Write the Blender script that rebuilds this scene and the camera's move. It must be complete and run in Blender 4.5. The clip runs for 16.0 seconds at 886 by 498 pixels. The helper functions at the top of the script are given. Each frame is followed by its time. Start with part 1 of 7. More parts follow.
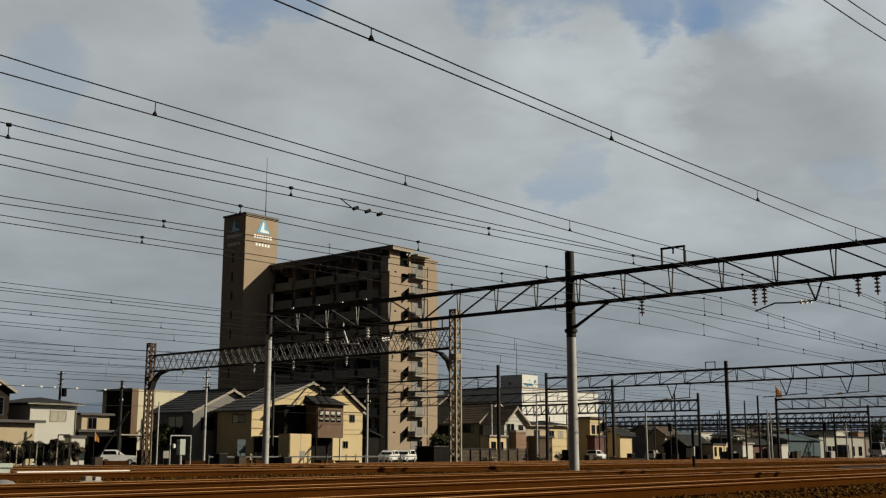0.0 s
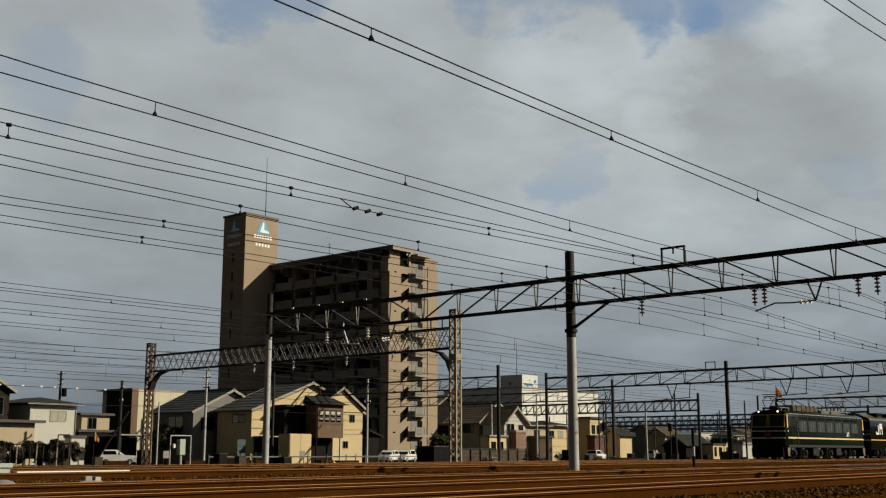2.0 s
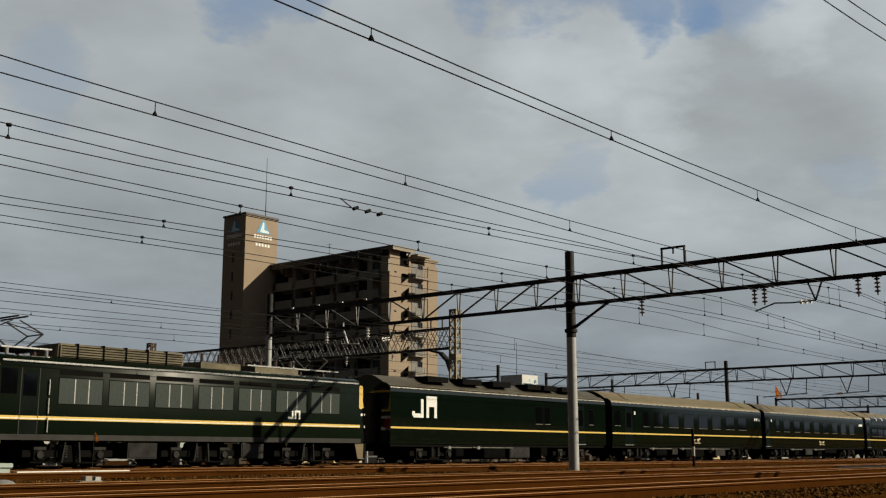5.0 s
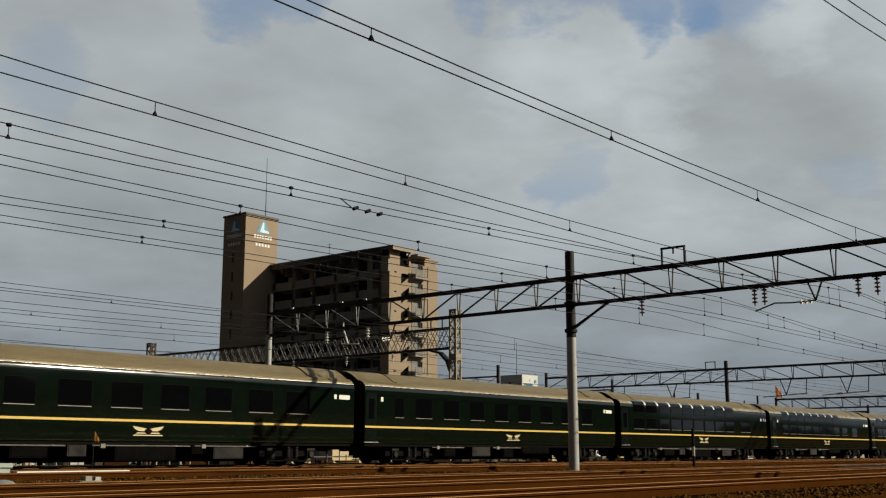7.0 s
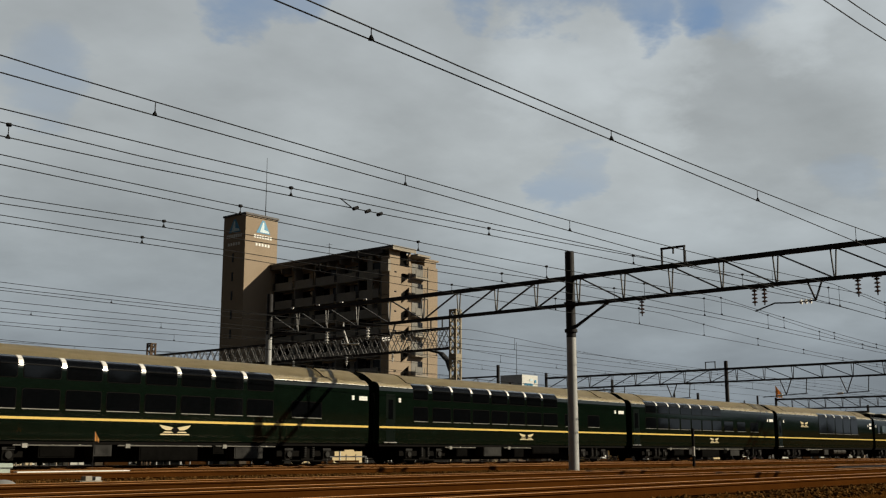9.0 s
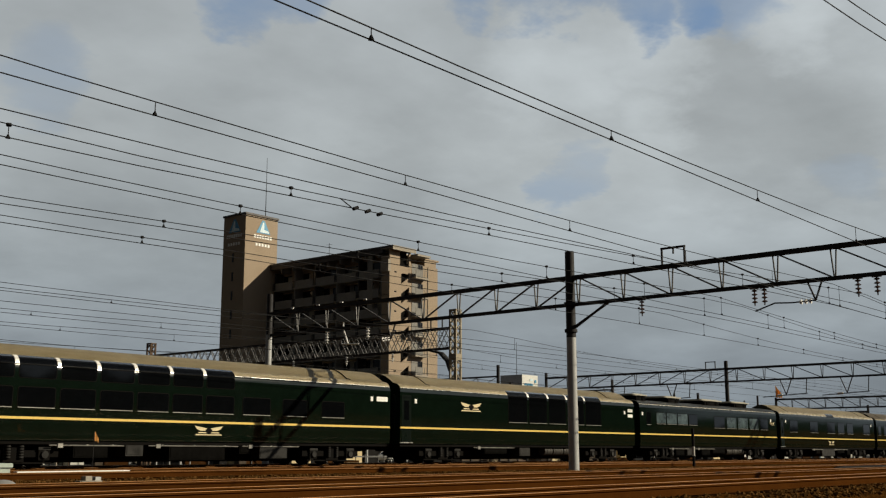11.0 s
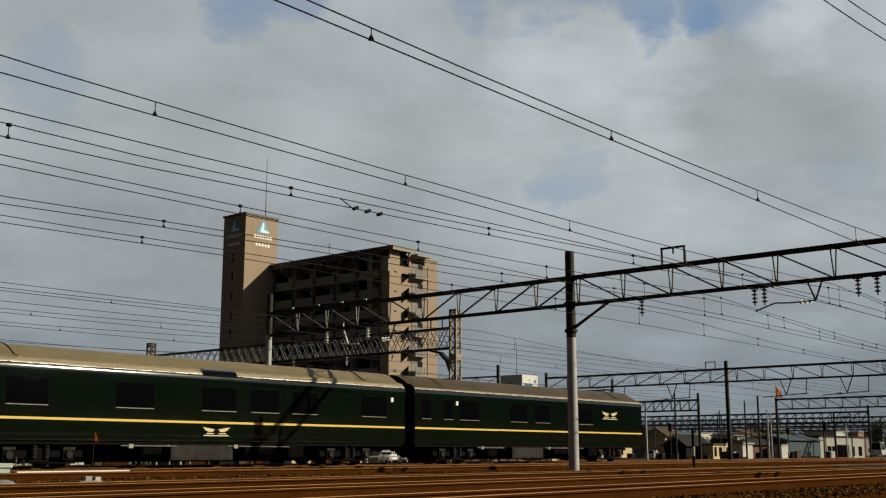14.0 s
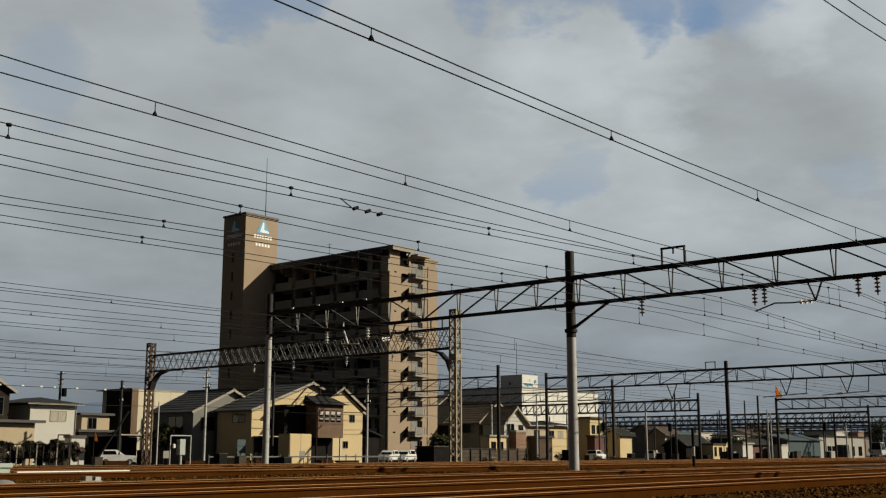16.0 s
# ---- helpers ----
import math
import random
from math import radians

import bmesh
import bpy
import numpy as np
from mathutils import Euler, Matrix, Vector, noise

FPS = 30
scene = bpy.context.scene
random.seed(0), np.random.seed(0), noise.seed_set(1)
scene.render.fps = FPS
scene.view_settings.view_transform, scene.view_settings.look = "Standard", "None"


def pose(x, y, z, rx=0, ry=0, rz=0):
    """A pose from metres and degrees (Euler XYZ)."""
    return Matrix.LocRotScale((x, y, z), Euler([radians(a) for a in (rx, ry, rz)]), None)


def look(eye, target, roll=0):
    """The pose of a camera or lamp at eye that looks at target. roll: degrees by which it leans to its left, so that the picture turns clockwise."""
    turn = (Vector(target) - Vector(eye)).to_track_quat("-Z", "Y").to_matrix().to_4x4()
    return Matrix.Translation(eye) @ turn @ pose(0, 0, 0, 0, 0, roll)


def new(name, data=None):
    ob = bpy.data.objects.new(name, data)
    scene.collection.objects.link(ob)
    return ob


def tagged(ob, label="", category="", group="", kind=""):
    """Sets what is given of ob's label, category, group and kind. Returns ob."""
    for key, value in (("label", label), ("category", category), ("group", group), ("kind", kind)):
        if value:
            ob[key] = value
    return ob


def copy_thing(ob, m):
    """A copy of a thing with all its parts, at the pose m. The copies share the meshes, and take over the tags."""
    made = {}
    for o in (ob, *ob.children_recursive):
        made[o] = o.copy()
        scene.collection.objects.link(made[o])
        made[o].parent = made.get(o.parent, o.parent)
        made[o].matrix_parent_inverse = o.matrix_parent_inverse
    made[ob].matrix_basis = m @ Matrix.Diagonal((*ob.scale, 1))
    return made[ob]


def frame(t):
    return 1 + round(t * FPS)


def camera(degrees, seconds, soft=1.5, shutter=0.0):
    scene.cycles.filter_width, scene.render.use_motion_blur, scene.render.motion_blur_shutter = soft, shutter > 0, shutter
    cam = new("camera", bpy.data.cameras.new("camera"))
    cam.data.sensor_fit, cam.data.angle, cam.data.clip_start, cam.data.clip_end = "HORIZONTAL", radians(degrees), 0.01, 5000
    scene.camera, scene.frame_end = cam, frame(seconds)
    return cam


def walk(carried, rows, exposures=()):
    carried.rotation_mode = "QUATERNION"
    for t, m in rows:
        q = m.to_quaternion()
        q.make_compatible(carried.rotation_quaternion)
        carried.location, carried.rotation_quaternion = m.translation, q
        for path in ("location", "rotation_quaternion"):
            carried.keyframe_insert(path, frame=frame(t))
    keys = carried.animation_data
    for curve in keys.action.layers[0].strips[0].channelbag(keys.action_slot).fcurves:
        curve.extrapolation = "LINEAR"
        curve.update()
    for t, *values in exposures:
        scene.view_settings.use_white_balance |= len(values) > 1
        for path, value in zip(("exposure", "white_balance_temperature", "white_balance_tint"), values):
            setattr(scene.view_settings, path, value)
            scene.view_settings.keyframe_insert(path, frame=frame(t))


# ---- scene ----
# X runs along the railway tracks, Y across them, away from the lineside; z = 0 is the ballast

EYE_H, HEAD, TILT, ROLL = 0.67, 39.667, 10.692, 0.0
cam = camera(44.69, 16.0, soft=1.2)


def aim():
    h, t = radians(HEAD), radians(TILT)
    way = Vector((math.cos(h) * math.cos(t), math.sin(h) * math.cos(t), math.sin(t)))
    return look((0, 0, EYE_H), Vector((0, 0, EYE_H)) + way * 100, ROLL)


walk(cam, [(0, aim()), (16, aim())])

# ---- light ----
SUN_DIR = Vector((0.52, -0.71, 0.47)).normalized()
sun = new("sun", bpy.data.lights.new("sun", "SUN"))
sun.data.energy, sun.data.angle, sun.data.color = 5.0, radians(0.5), (1.0, 0.89, 0.68)
sun.matrix_world = look(SUN_DIR * 60, (0, 0, 0))
scene.view_settings.exposure = 0.0


def nodes_of(owner):
    owner.use_nodes = True
    nt = owner.node_tree
    nt.nodes.clear()

    def n(kind, **kw):
        node = nt.nodes.new(kind)
        for k, v in kw.items():
            if k == "ins":
                for key, val in v.items():
                    if isinstance(val, bpy.types.NodeSocket):
                        nt.links.new(val, node.inputs[key])
                    else:
                        node.inputs[key].default_value = val
            else:
                setattr(node, k, v)
        return node
    return nt, n


def ramp(n, fac, stops):
    r = n("ShaderNodeValToRGB", ins={"Fac": fac})
    e = r.color_ramp.elements
    while len(e) < len(stops):
        e.new(0.5)
    for el, (pos, col) in zip(e, stops):
        el.position = pos
        el.color = (*col, 1) if not isinstance(col, float) else (col, col, col, 1)
    return r.outputs["Color"]


def math_node(n, op, a, b=0.0, c=0.0):
    m = n("ShaderNodeMath", operation=op)
    for i, v in enumerate((a, b, c)):
        if isinstance(v, bpy.types.NodeSocket):
            m.id_data.links.new(v, m.inputs[i])
        else:
            m.inputs[i].default_value = v
    return m.outputs[0]


def mixc(n, fac, a, b, mode="MIX"):
    m = n("ShaderNodeMix", data_type="RGBA", blend_type=mode)
    for i, v in ((0, fac), (6, a), (7, b)):
        if isinstance(v, bpy.types.NodeSocket):
            m.id_data.links.new(v, m.inputs[i])
        else:
            m.inputs[i].default_value = (*v, 1) if isinstance(v, tuple) and len(v) == 3 else v
    return m.outputs[2]


def heading_dir(az, el):
    """Unit direction from degrees of heading (from X towards Y) and elevation."""
    a, e = radians(az), radians(el)
    return (math.cos(a) * math.cos(e), math.sin(a) * math.cos(e), math.sin(e))


def build_world():
    w = bpy.data.worlds.new("sky")
    scene.world = w
    nt, n = nodes_of(w)
    sky = n("ShaderNodeTexSky", sky_type="NISHITA", sun_disc=False)
    sky.sun_elevation = math.asin(SUN_DIR.z)
    sky.sun_rotation = math.atan2(SUN_DIR.x, SUN_DIR.y)
    sky.air_density, sky.dust_density = 1.0, 1.2
    blue = n("ShaderNodeVectorMath", operation="SCALE", ins={0: sky.outputs[0], "Scale": 0.10}).outputs[0]
    d = n("ShaderNodeTexCoord").outputs["Generated"]
    d = n("ShaderNodeVectorMath", operation="NORMALIZE", ins={0: d}).outputs[0]
    z = n("ShaderNodeSeparateXYZ", ins={0: d}).outputs[2]
    # cloud deck seen in perspective
    zz = math_node(n, "ADD", math_node(n, "MAXIMUM", z, 0.0), 0.22)
    inv = math_node(n, "DIVIDE", 1.0, zz)
    plane = n("ShaderNodeVectorMath", operation="SCALE", ins={0: d, "Scale": inv}).outputs[0]
    big = n("ShaderNodeTexNoise", ins={"Vector": plane, "Scale": 1.15, "Detail": 7.0, "Roughness": 0.55, "Distortion": 0.25}).outputs[0]
    fine = n("ShaderNodeTexNoise", ins={"Vector": plane, "Scale": 3.4, "Detail": 6.0, "Roughness": 0.55}).outputs[0]
    # openings in the deck: blue shows between the clouds
    gap = None
    warp = n("ShaderNodeTexNoise", ins={"Vector": plane, "Scale": 2.6, "Detail": 6.0, "Roughness": 0.62}).outputs["Color"]
    warp = n("ShaderNodeVectorMath", operation="SUBTRACT", ins={0: warp, 1: (0.5, 0.5, 0.5)}).outputs[0]
    warp = n("ShaderNodeVectorMath", operation="SCALE", ins={0: warp, "Scale": 0.17}).outputs[0]
    dw = n("ShaderNodeVectorMath", operation="ADD", ins={0: d, 1: warp}).outputs[0]
    dw = n("ShaderNodeVectorMath", operation="NORMALIZE", ins={0: dw}).outputs[0]
    for az, el, width, strength in ((38.5, 24.6, 2.6, 0.8), (35.4, 24.7, 3.0, 0.9), (32.0, 24.5, 2.8, 1.0), (28.6, 23.3, 2.5, 1.0), (25.2, 23.4, 2.3, 1.0), (30.4, 24.0, 2.4, 1.0),
                                    (51.5, 23.2, 2.6, 0.8), (49.0, 23.6, 2.2, 0.7), (33.0, 14.3, 1.9, 0.5), (61.2, 18.5, 3.0, 0.4), (18.5, 13.6, 2.2, 0.3), (23.0, 24.0, 3.0, 0.7)):
        dot = n("ShaderNodeVectorMath", operation="DOT_PRODUCT", ins={0: dw, 1: heading_dir(az, el)}).outputs["Value"]
        blob = n("ShaderNodeMapRange", interpolation_type="SMOOTHSTEP", ins={0: dot, 1: math.cos(radians(width)), 2: math.cos(radians(width * 0.25)), 3: 0.0, 4: strength}).outputs[0]
        gap = blob if gap is None else math_node(n, "MAXIMUM", gap, blob)
    wob = math_node(n, "MULTIPLY", math_node(n, "SUBTRACT", fine, 0.5), 2.2)
    gap = math_node(n, "SUBTRACT", math_node(n, "ADD", gap, math_node(n, "MULTIPLY", wob, gap)), 0.10)
    gap = n("ShaderNodeClamp", ins={0: gap}).outputs[0]
    # grey of the clouds by height and thickness, brighter towards the sun's end of the tracks
    tone = ramp(n, z, ((0.0, (0.190, 0.220, 0.243)), (0.08, (0.230, 0.264, 0.290)), (0.17, (0.330, 0.368, 0.388)), (0.27, (0.415, 0.452, 0.465)), (0.42, (0.40, 0.435, 0.452)), (0.58, (0.17, 0.185, 0.205)), (1.0, (0.09, 0.10, 0.115))))
    side = n("ShaderNodeSeparateXYZ", ins={0: d}).outputs[0]
    lit = n("ShaderNodeMapRange", interpolation_type="SMOOTHSTEP", ins={0: side, 1: -0.55, 2: 0.30, 3: 0.15, 4: 1.0}).outputs[0]
    thick = n("ShaderNodeMapRange", ins={0: big, 1: 0.32, 2: 0.70, 3: 0.84, 4: 1.18}).outputs[0]
    puff = n("ShaderNodeMapRange", ins={0: fine, 1: 0.3, 2: 0.7, 3: 0.90, 4: 1.10}).outputs[0]
    relief = None
    for az, el, width, gain in ((33.2, 20.2, 4.6, 0.22), (27.6, 21.3, 3.2, 0.20), (20.6, 22.6, 3.0, 0.22), (28.0, 16.9, 2.2, 0.14), (21.6, 17.6, 8.0, -0.22),
                                (45.0, 20.0, 6.0, 0.04), (56.5, 10.5, 7.0, -0.05), (42.0, 13.2, 4.5, -0.07), (17.8, 10.2, 5.0, 0.06),
                                (57.5, 19.5, 13.0, -0.10), (28.0, 8.0, 14.0, 0.15)):
        dot = n("ShaderNodeVectorMath", operation="DOT_PRODUCT", ins={0: dw, 1: heading_dir(az, el)}).outputs["Value"]
        blob = n("ShaderNodeMapRange", interpolation_type="SMOOTHSTEP", ins={0: dot, 1: math.cos(radians(width)), 2: 1.0, 3: 0.0, 4: gain}).outputs[0]
        relief = blob if relief is None else math_node(n, "ADD", relief, blob)
    relief = math_node(n, "ADD", relief, 1.0)
    shade = math_node(n, "MULTIPLY", math_node(n, "MULTIPLY", math_node(n, "MULTIPLY", thick, puff), relief), lit)
    cloud = n("ShaderNodeVectorMath", operation="SCALE", ins={0: tone, "Scale": shade}).outputs[0]
    col = mixc(n, gap, cloud, mixc(n, 0.5, blue, (0.22, 0.33, 0.50)))
    bg = n("ShaderNodeBackground", ins={"Color": col, "Strength": 1.0})
    out = n("ShaderNodeOutputWorld", ins={"Surface": bg.outputs[0]})


build_world()

# ---- materials ----
MATS = {}


def mat(name, color, rough=0.7, metal=0.0, color2=None, scale=2.0, fine=30.0, bump=0.15, amount=0.5, spec=0.5, streak=None, island=0.0, coat=0.0, relief=0.02):
    """A surface with colour varied at two scales and a fine relief, in metres of object space."""
    if name in MATS:
        return MATS[name]
    m = bpy.data.materials.new(name)
    nt, n = nodes_of(m)
    co = n("ShaderNodeTexCoord").outputs["Object"]
    vec = co
    if streak:
        vec = n("ShaderNodeMapping", ins={"Vector": co, "Scale": streak}).outputs[0]
    a = n("ShaderNodeTexNoise", ins={"Vector": vec, "Scale": scale, "Detail": 5.0, "Roughness": 0.6}).outputs[0]
    b = n("ShaderNodeTexNoise", ins={"Vector": co, "Scale": fine, "Detail": 3.0, "Roughness": 0.6}).outputs[0]
    c2 = color2 or tuple(c * 0.6 for c in color)
    fa = n("ShaderNodeMapRange", ins={0: a, 1: 0.35, 2: 0.68, 3: 0.0, 4: amount}).outputs[0]
    base = mixc(n, fa, color, c2)
    fb = n("ShaderNodeMapRange", ins={0: b, 1: 0.3, 2: 0.7, 3: 0.82, 4: 1.14}).outputs[0]
    base = n("ShaderNodeVectorMath", operation="SCALE", ins={0: base, "Scale": fb}).outputs[0]
    if island:
        rnd = n("ShaderNodeNewGeometry").outputs["Random Per Island"]
        fi = n("ShaderNodeMapRange", ins={0: rnd, 1: 0.0, 2: 1.0, 3: 1 - island, 4: 1 + island}).outputs[0]
        base = n("ShaderNodeVectorMath", operation="SCALE", ins={0: base, "Scale": fi}).outputs[0]
    rr = n("ShaderNodeMapRange", ins={0: a, 1: 0.3, 2: 0.7, 3: max(0.015, rough * 0.85), 4: min(1.0, rough * 1.15)}).outputs[0]
    bs = n("ShaderNodeBsdfPrincipled", ins={"Base Color": base, "Roughness": rr, "Metallic": metal, "Specular IOR Level": spec, "Coat Weight": coat})
    if bump:
        bp = n("ShaderNodeBump", ins={"Strength": bump, "Distance": relief, "Height": b})
        nt.links.new(bp.outputs[0], bs.inputs["Normal"])
    n("ShaderNodeOutputMaterial", ins={"Surface": bs.outputs[0]})
    MATS[name] = m
    return m


def glow(name, color, strength):
    m = bpy.data.materials.new(name)
    nt, n = nodes_of(m)
    e = n("ShaderNodeEmission", ins={"Color": (*color, 1), "Strength": strength})
    n("ShaderNodeOutputMaterial", ins={"Surface": e.outputs[0]})
    return m


STEEL = mat("dark_painted_steel", (0.028, 0.027, 0.028), 0.65, 0.2, (0.014, 0.012, 0.011), 3, 40, 0.15, 0.5, 0.25)
STEEL_MID = mat("weathered_grey_steel", (0.13, 0.13, 0.13), 0.55, 0.3, (0.07, 0.065, 0.06), 3, 40)
PALE_STEEL = mat("pale_painted_steel", (0.30, 0.26, 0.19), 0.7, 0.1, (0.2, 0.16, 0.11), 3, 40)
# paler than the roof: the eave's sun gleam is put into this colour
EAVE = mat("eave_highlight_paint", (0.66, 0.56, 0.37), 0.28, 0.0, (0.50, 0.42, 0.27), 1.2, 20, 0.0, 0.8, streak=(1, 6, 6))
PANEL_GREY = mat("grey_balcony_panel", (0.23, 0.222, 0.205), 0.8, 0, (0.175, 0.168, 0.155), 0.6, 10, 0.1, 0.5, 0.15)
GALV = mat("galvanised_steel", (0.40, 0.41, 0.41), 0.6, 0.1, (0.30, 0.30, 0.29), 2, 30, 0.05)
RUSTY = mat("rusty_lattice_steel", (0.10, 0.058, 0.03), 0.8, 0.1, (0.04, 0.026, 0.017), 3, 40)
WIRE = mat("weathered_copper_wire", (0.016, 0.016, 0.017), 0.8, 0.0, None, 3, 30, 0.0, 0.5, 0.1)
CERAMIC = mat("white_ceramic", (0.7, 0.7, 0.68), 0.25, 0, (0.5, 0.48, 0.45), 6, 40, 0.0)
RUST_CER = mat("brown_ceramic", (0.08, 0.05, 0.04), 0.25, 0, None, 6, 40, 0.0)
BALLAST = mat("rust_stained_ballast", (0.106, 0.043, 0.008), 0.95, 0, (0.024, 0.0095, 0.0024), 1.9, 13, 1.0, 1.0, 0.0, relief=0.09)
STONE = mat("ballast_stone", (0.115, 0.058, 0.018), 0.95, 0, (0.030, 0.015, 0.005), 3, 30, 0.4, 0.7, 0.0, island=0.5)
RAIL_SIDE = mat("rusty_rail_side", (0.062, 0.022, 0.0045), 0.9, 0, (0.030, 0.010, 0.0022), 1.5, 40, 0.2, 0.5, 0.0)
RAIL_TOP = mat("worn_rail_head", (0.36, 0.175, 0.05), 0.5, 0.45, (0.15, 0.06, 0.014), 0.4, 20, 0.05, 0.8, streak=(1, 8, 8))
SLEEPER = mat("weathered_sleeper", (0.055, 0.024, 0.008), 0.9, 0, (0.025, 0.011, 0.004), 4, 30, 0.4, 0.5, 0.0, island=0.3)
TRAIN_GREEN = mat("dark_green_train_paint", (0.0028, 0.0066, 0.0038), 0.10, 0, (0.0022, 0.0054, 0.0032), 0.8, 3, 0.02, 0.7, 0.62, coat=0.0)
TRAIN_YELLOW = mat("yellow_stripe_paint", (0.75, 0.52, 0.12), 0.4, 0, (0.62, 0.42, 0.1), 2, 20, 0.0)
TRAIN_ROOF = mat("grey_roof_paint", (0.47, 0.385, 0.22), 0.38, 0.0, (0.38, 0.305, 0.165), 0.8, 25, 0.02, 0.8, streak=(1, 4, 4))
TRAIN_SILVER = mat("silver_trim", (0.75, 0.73, 0.68), 0.28, 0.8, (0.55, 0.53, 0.5), 3, 30, 0.0)
# near-white so that the ribs' sun glint is in the colour itself
RIB_WHITE = mat("rib_glint_white", (0.86, 0.85, 0.80), 0.3, 0.2, (0.7, 0.69, 0.64), 3, 20, 0.0)
SILL_METAL = mat("dull_window_sill_metal", (0.34, 0.33, 0.30), 0.45, 0.6, (0.16, 0.155, 0.14), 1.5, 20, 0.0, 0.9)
BOX_GREY = mat("pale_dusty_equipment_box", (0.022, 0.021, 0.0195), 0.7, 0.0, (0.007, 0.0066, 0.006), 2.5, 25, 0.1, 0.8, 0.2)
# grey a little lighter than the body paint, for sill and door frames
SILL_BAND = mat("grey_locomotive_sill", (0.022, 0.021, 0.018), 0.6, 0.1, (0.011, 0.0105, 0.0095), 2, 25, 0.1, 0.7, 0.3)
# opaque panes: the daylight in them is painted as pale blue with dark streaks
DINING_GLASS = mat("window_painted_daylight", (0.075, 0.105, 0.112), 0.06, 0, (0.006, 0.008, 0.009), 0.9, 5, 0.0, 1.0, 0.5, streak=(1.2, 1, 2.0))
# slightly darker roof tone, darkened further for the sun sheen it lacks
TAIL_ROOF = mat("darkened_tail_roof_paint", (0.21, 0.155, 0.078), 0.4, 0.0, (0.15, 0.11, 0.055), 0.8, 25, 0.02, 0.8, streak=(1, 4, 4))
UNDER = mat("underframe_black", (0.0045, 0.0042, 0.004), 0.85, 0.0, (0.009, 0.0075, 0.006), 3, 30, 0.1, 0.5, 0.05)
UNDER_GREY = mat("underframe_grey_box", (0.0045, 0.0042, 0.0038), 0.85, 0.0, (0.002, 0.0019, 0.0017), 3, 30, 0.1, 0.5, 0.02)
TANK = mat("grey_air_tank", (0.05, 0.047, 0.042), 0.6, 0.1, (0.025, 0.022, 0.02), 3, 30, 0.1, 0.5, 0.15)
GLASS = mat("dark_window_glass", (0.002, 0.0025, 0.003), 0.05, 0, (0.003, 0.003, 0.0035), 1, 5, 0.0, spec=0.5)
SILVER_WHITE = mat("white_marking", (0.82, 0.82, 0.78), 0.5, 0, (0.7, 0.7, 0.66), 3, 20, 0.0)
TILE = mat("beige_wall_tile", (0.315, 0.248, 0.180), 0.8, 0, (0.275, 0.216, 0.156), 0.25, 6, 0.1, 0.5, 0.15)
CONC = mat("pale_concrete", (0.31, 0.28, 0.235), 0.85, 0, (0.28, 0.25, 0.21), 0.6, 12, 0.1, 0.5, 0.2)
DARKTRIM = mat("dark_metal_trim", (0.05, 0.045, 0.045), 0.5, 0.3, None, 2, 20, 0.05)
ROOF_TILE = mat("grey_roof_tile", (0.030, 0.031, 0.032), 0.85, 0, (0.018, 0.019, 0.019), 1.2, 20, 0.3, 0.5, 0.12, island=0.2)
ROOF_SLATE = mat("weathered_grey_roof_tile", (0.058, 0.060, 0.060), 0.7, 0, (0.036, 0.037, 0.037), 1.2, 20, 0.3, 0.5, 0.3, island=0.2)
ROOF_TAN = mat("pale_tan_roof_tile", (0.30, 0.235, 0.165), 0.85, 0, (0.2, 0.155, 0.11), 1.2, 14, 0.3, 0.6, 0.15)
CURTAIN = mat("pale_net_curtain", (0.36, 0.34, 0.28), 0.7, 0, (0.2, 0.19, 0.15), 3, 20, 0.0, 0.8, 0.4, streak=(6, 1, 0.4))
PALE_SHEET = mat("pale_grey_sheet_roof", (0.22, 0.235, 0.24), 0.6, 0.1, (0.14, 0.15, 0.155), 0.6, 12, 0.1, 0.7, 0.3)
ROOF_BROWN = mat("brown_grey_roof_tile", (0.085, 0.066, 0.052), 0.85, 0, (0.05, 0.04, 0.033), 1.2, 20, 0.3, 0.5, 0.12)
CREAM = mat("cream_plaster", (0.53, 0.425, 0.25), 0.85, 0, (0.46, 0.37, 0.215), 0.6, 14, 0.15, 0.5, 0.2)
BEIGE = mat("beige_siding", (0.40, 0.33, 0.225), 0.8, 0, (0.33, 0.27, 0.185), 0.6, 14, 0.15, 0.5, 0.2)
WHITE = mat("white_render", (0.46, 0.455, 0.415), 0.85, 0, (0.42, 0.415, 0.38), 0.5, 14, 0.12, 0.5, 0.2)
GREYWALL = mat("grey_siding", (0.17, 0.168, 0.16), 0.8, 0, (0.13, 0.128, 0.12), 0.6, 14, 0.15, 0.5, 0.2)
BROWN = mat("brown_siding", (0.085, 0.055, 0.034), 0.75, 0, (0.06, 0.038, 0.024), 1, 16, 0.15, 0.5, 0.2)
BLACKBROWN = mat("dark_brown_siding", (0.022, 0.017, 0.013), 0.8, 0, (0.014, 0.011, 0.009), 1, 16, 0.1, 0.5, 0.1)
# black of real cladding, and of walls whose shade is put into the colour
BLACKWALL = mat("black_cladding_and_shade", (0.014, 0.013, 0.0125), 0.85, 0, (0.009, 0.0085, 0.008), 1, 16, 0.1, 0.5, 0.05)
FACTORY_WHITE = mat("white_factory_sheet", (0.62, 0.62, 0.585), 0.7, 0, (0.57, 0.57, 0.54), 0.15, 3, 0.05, 0.5, 0.2)
# shade-side copy of the white sheet, with the sky's blue in its colour
FACTORY_SHADE_SIDE = mat("sky_tinted_factory_sheet", (0.58, 0.61, 0.64), 0.7, 0, (0.53, 0.56, 0.585), 0.15, 3, 0.05, 0.5, 0.2)
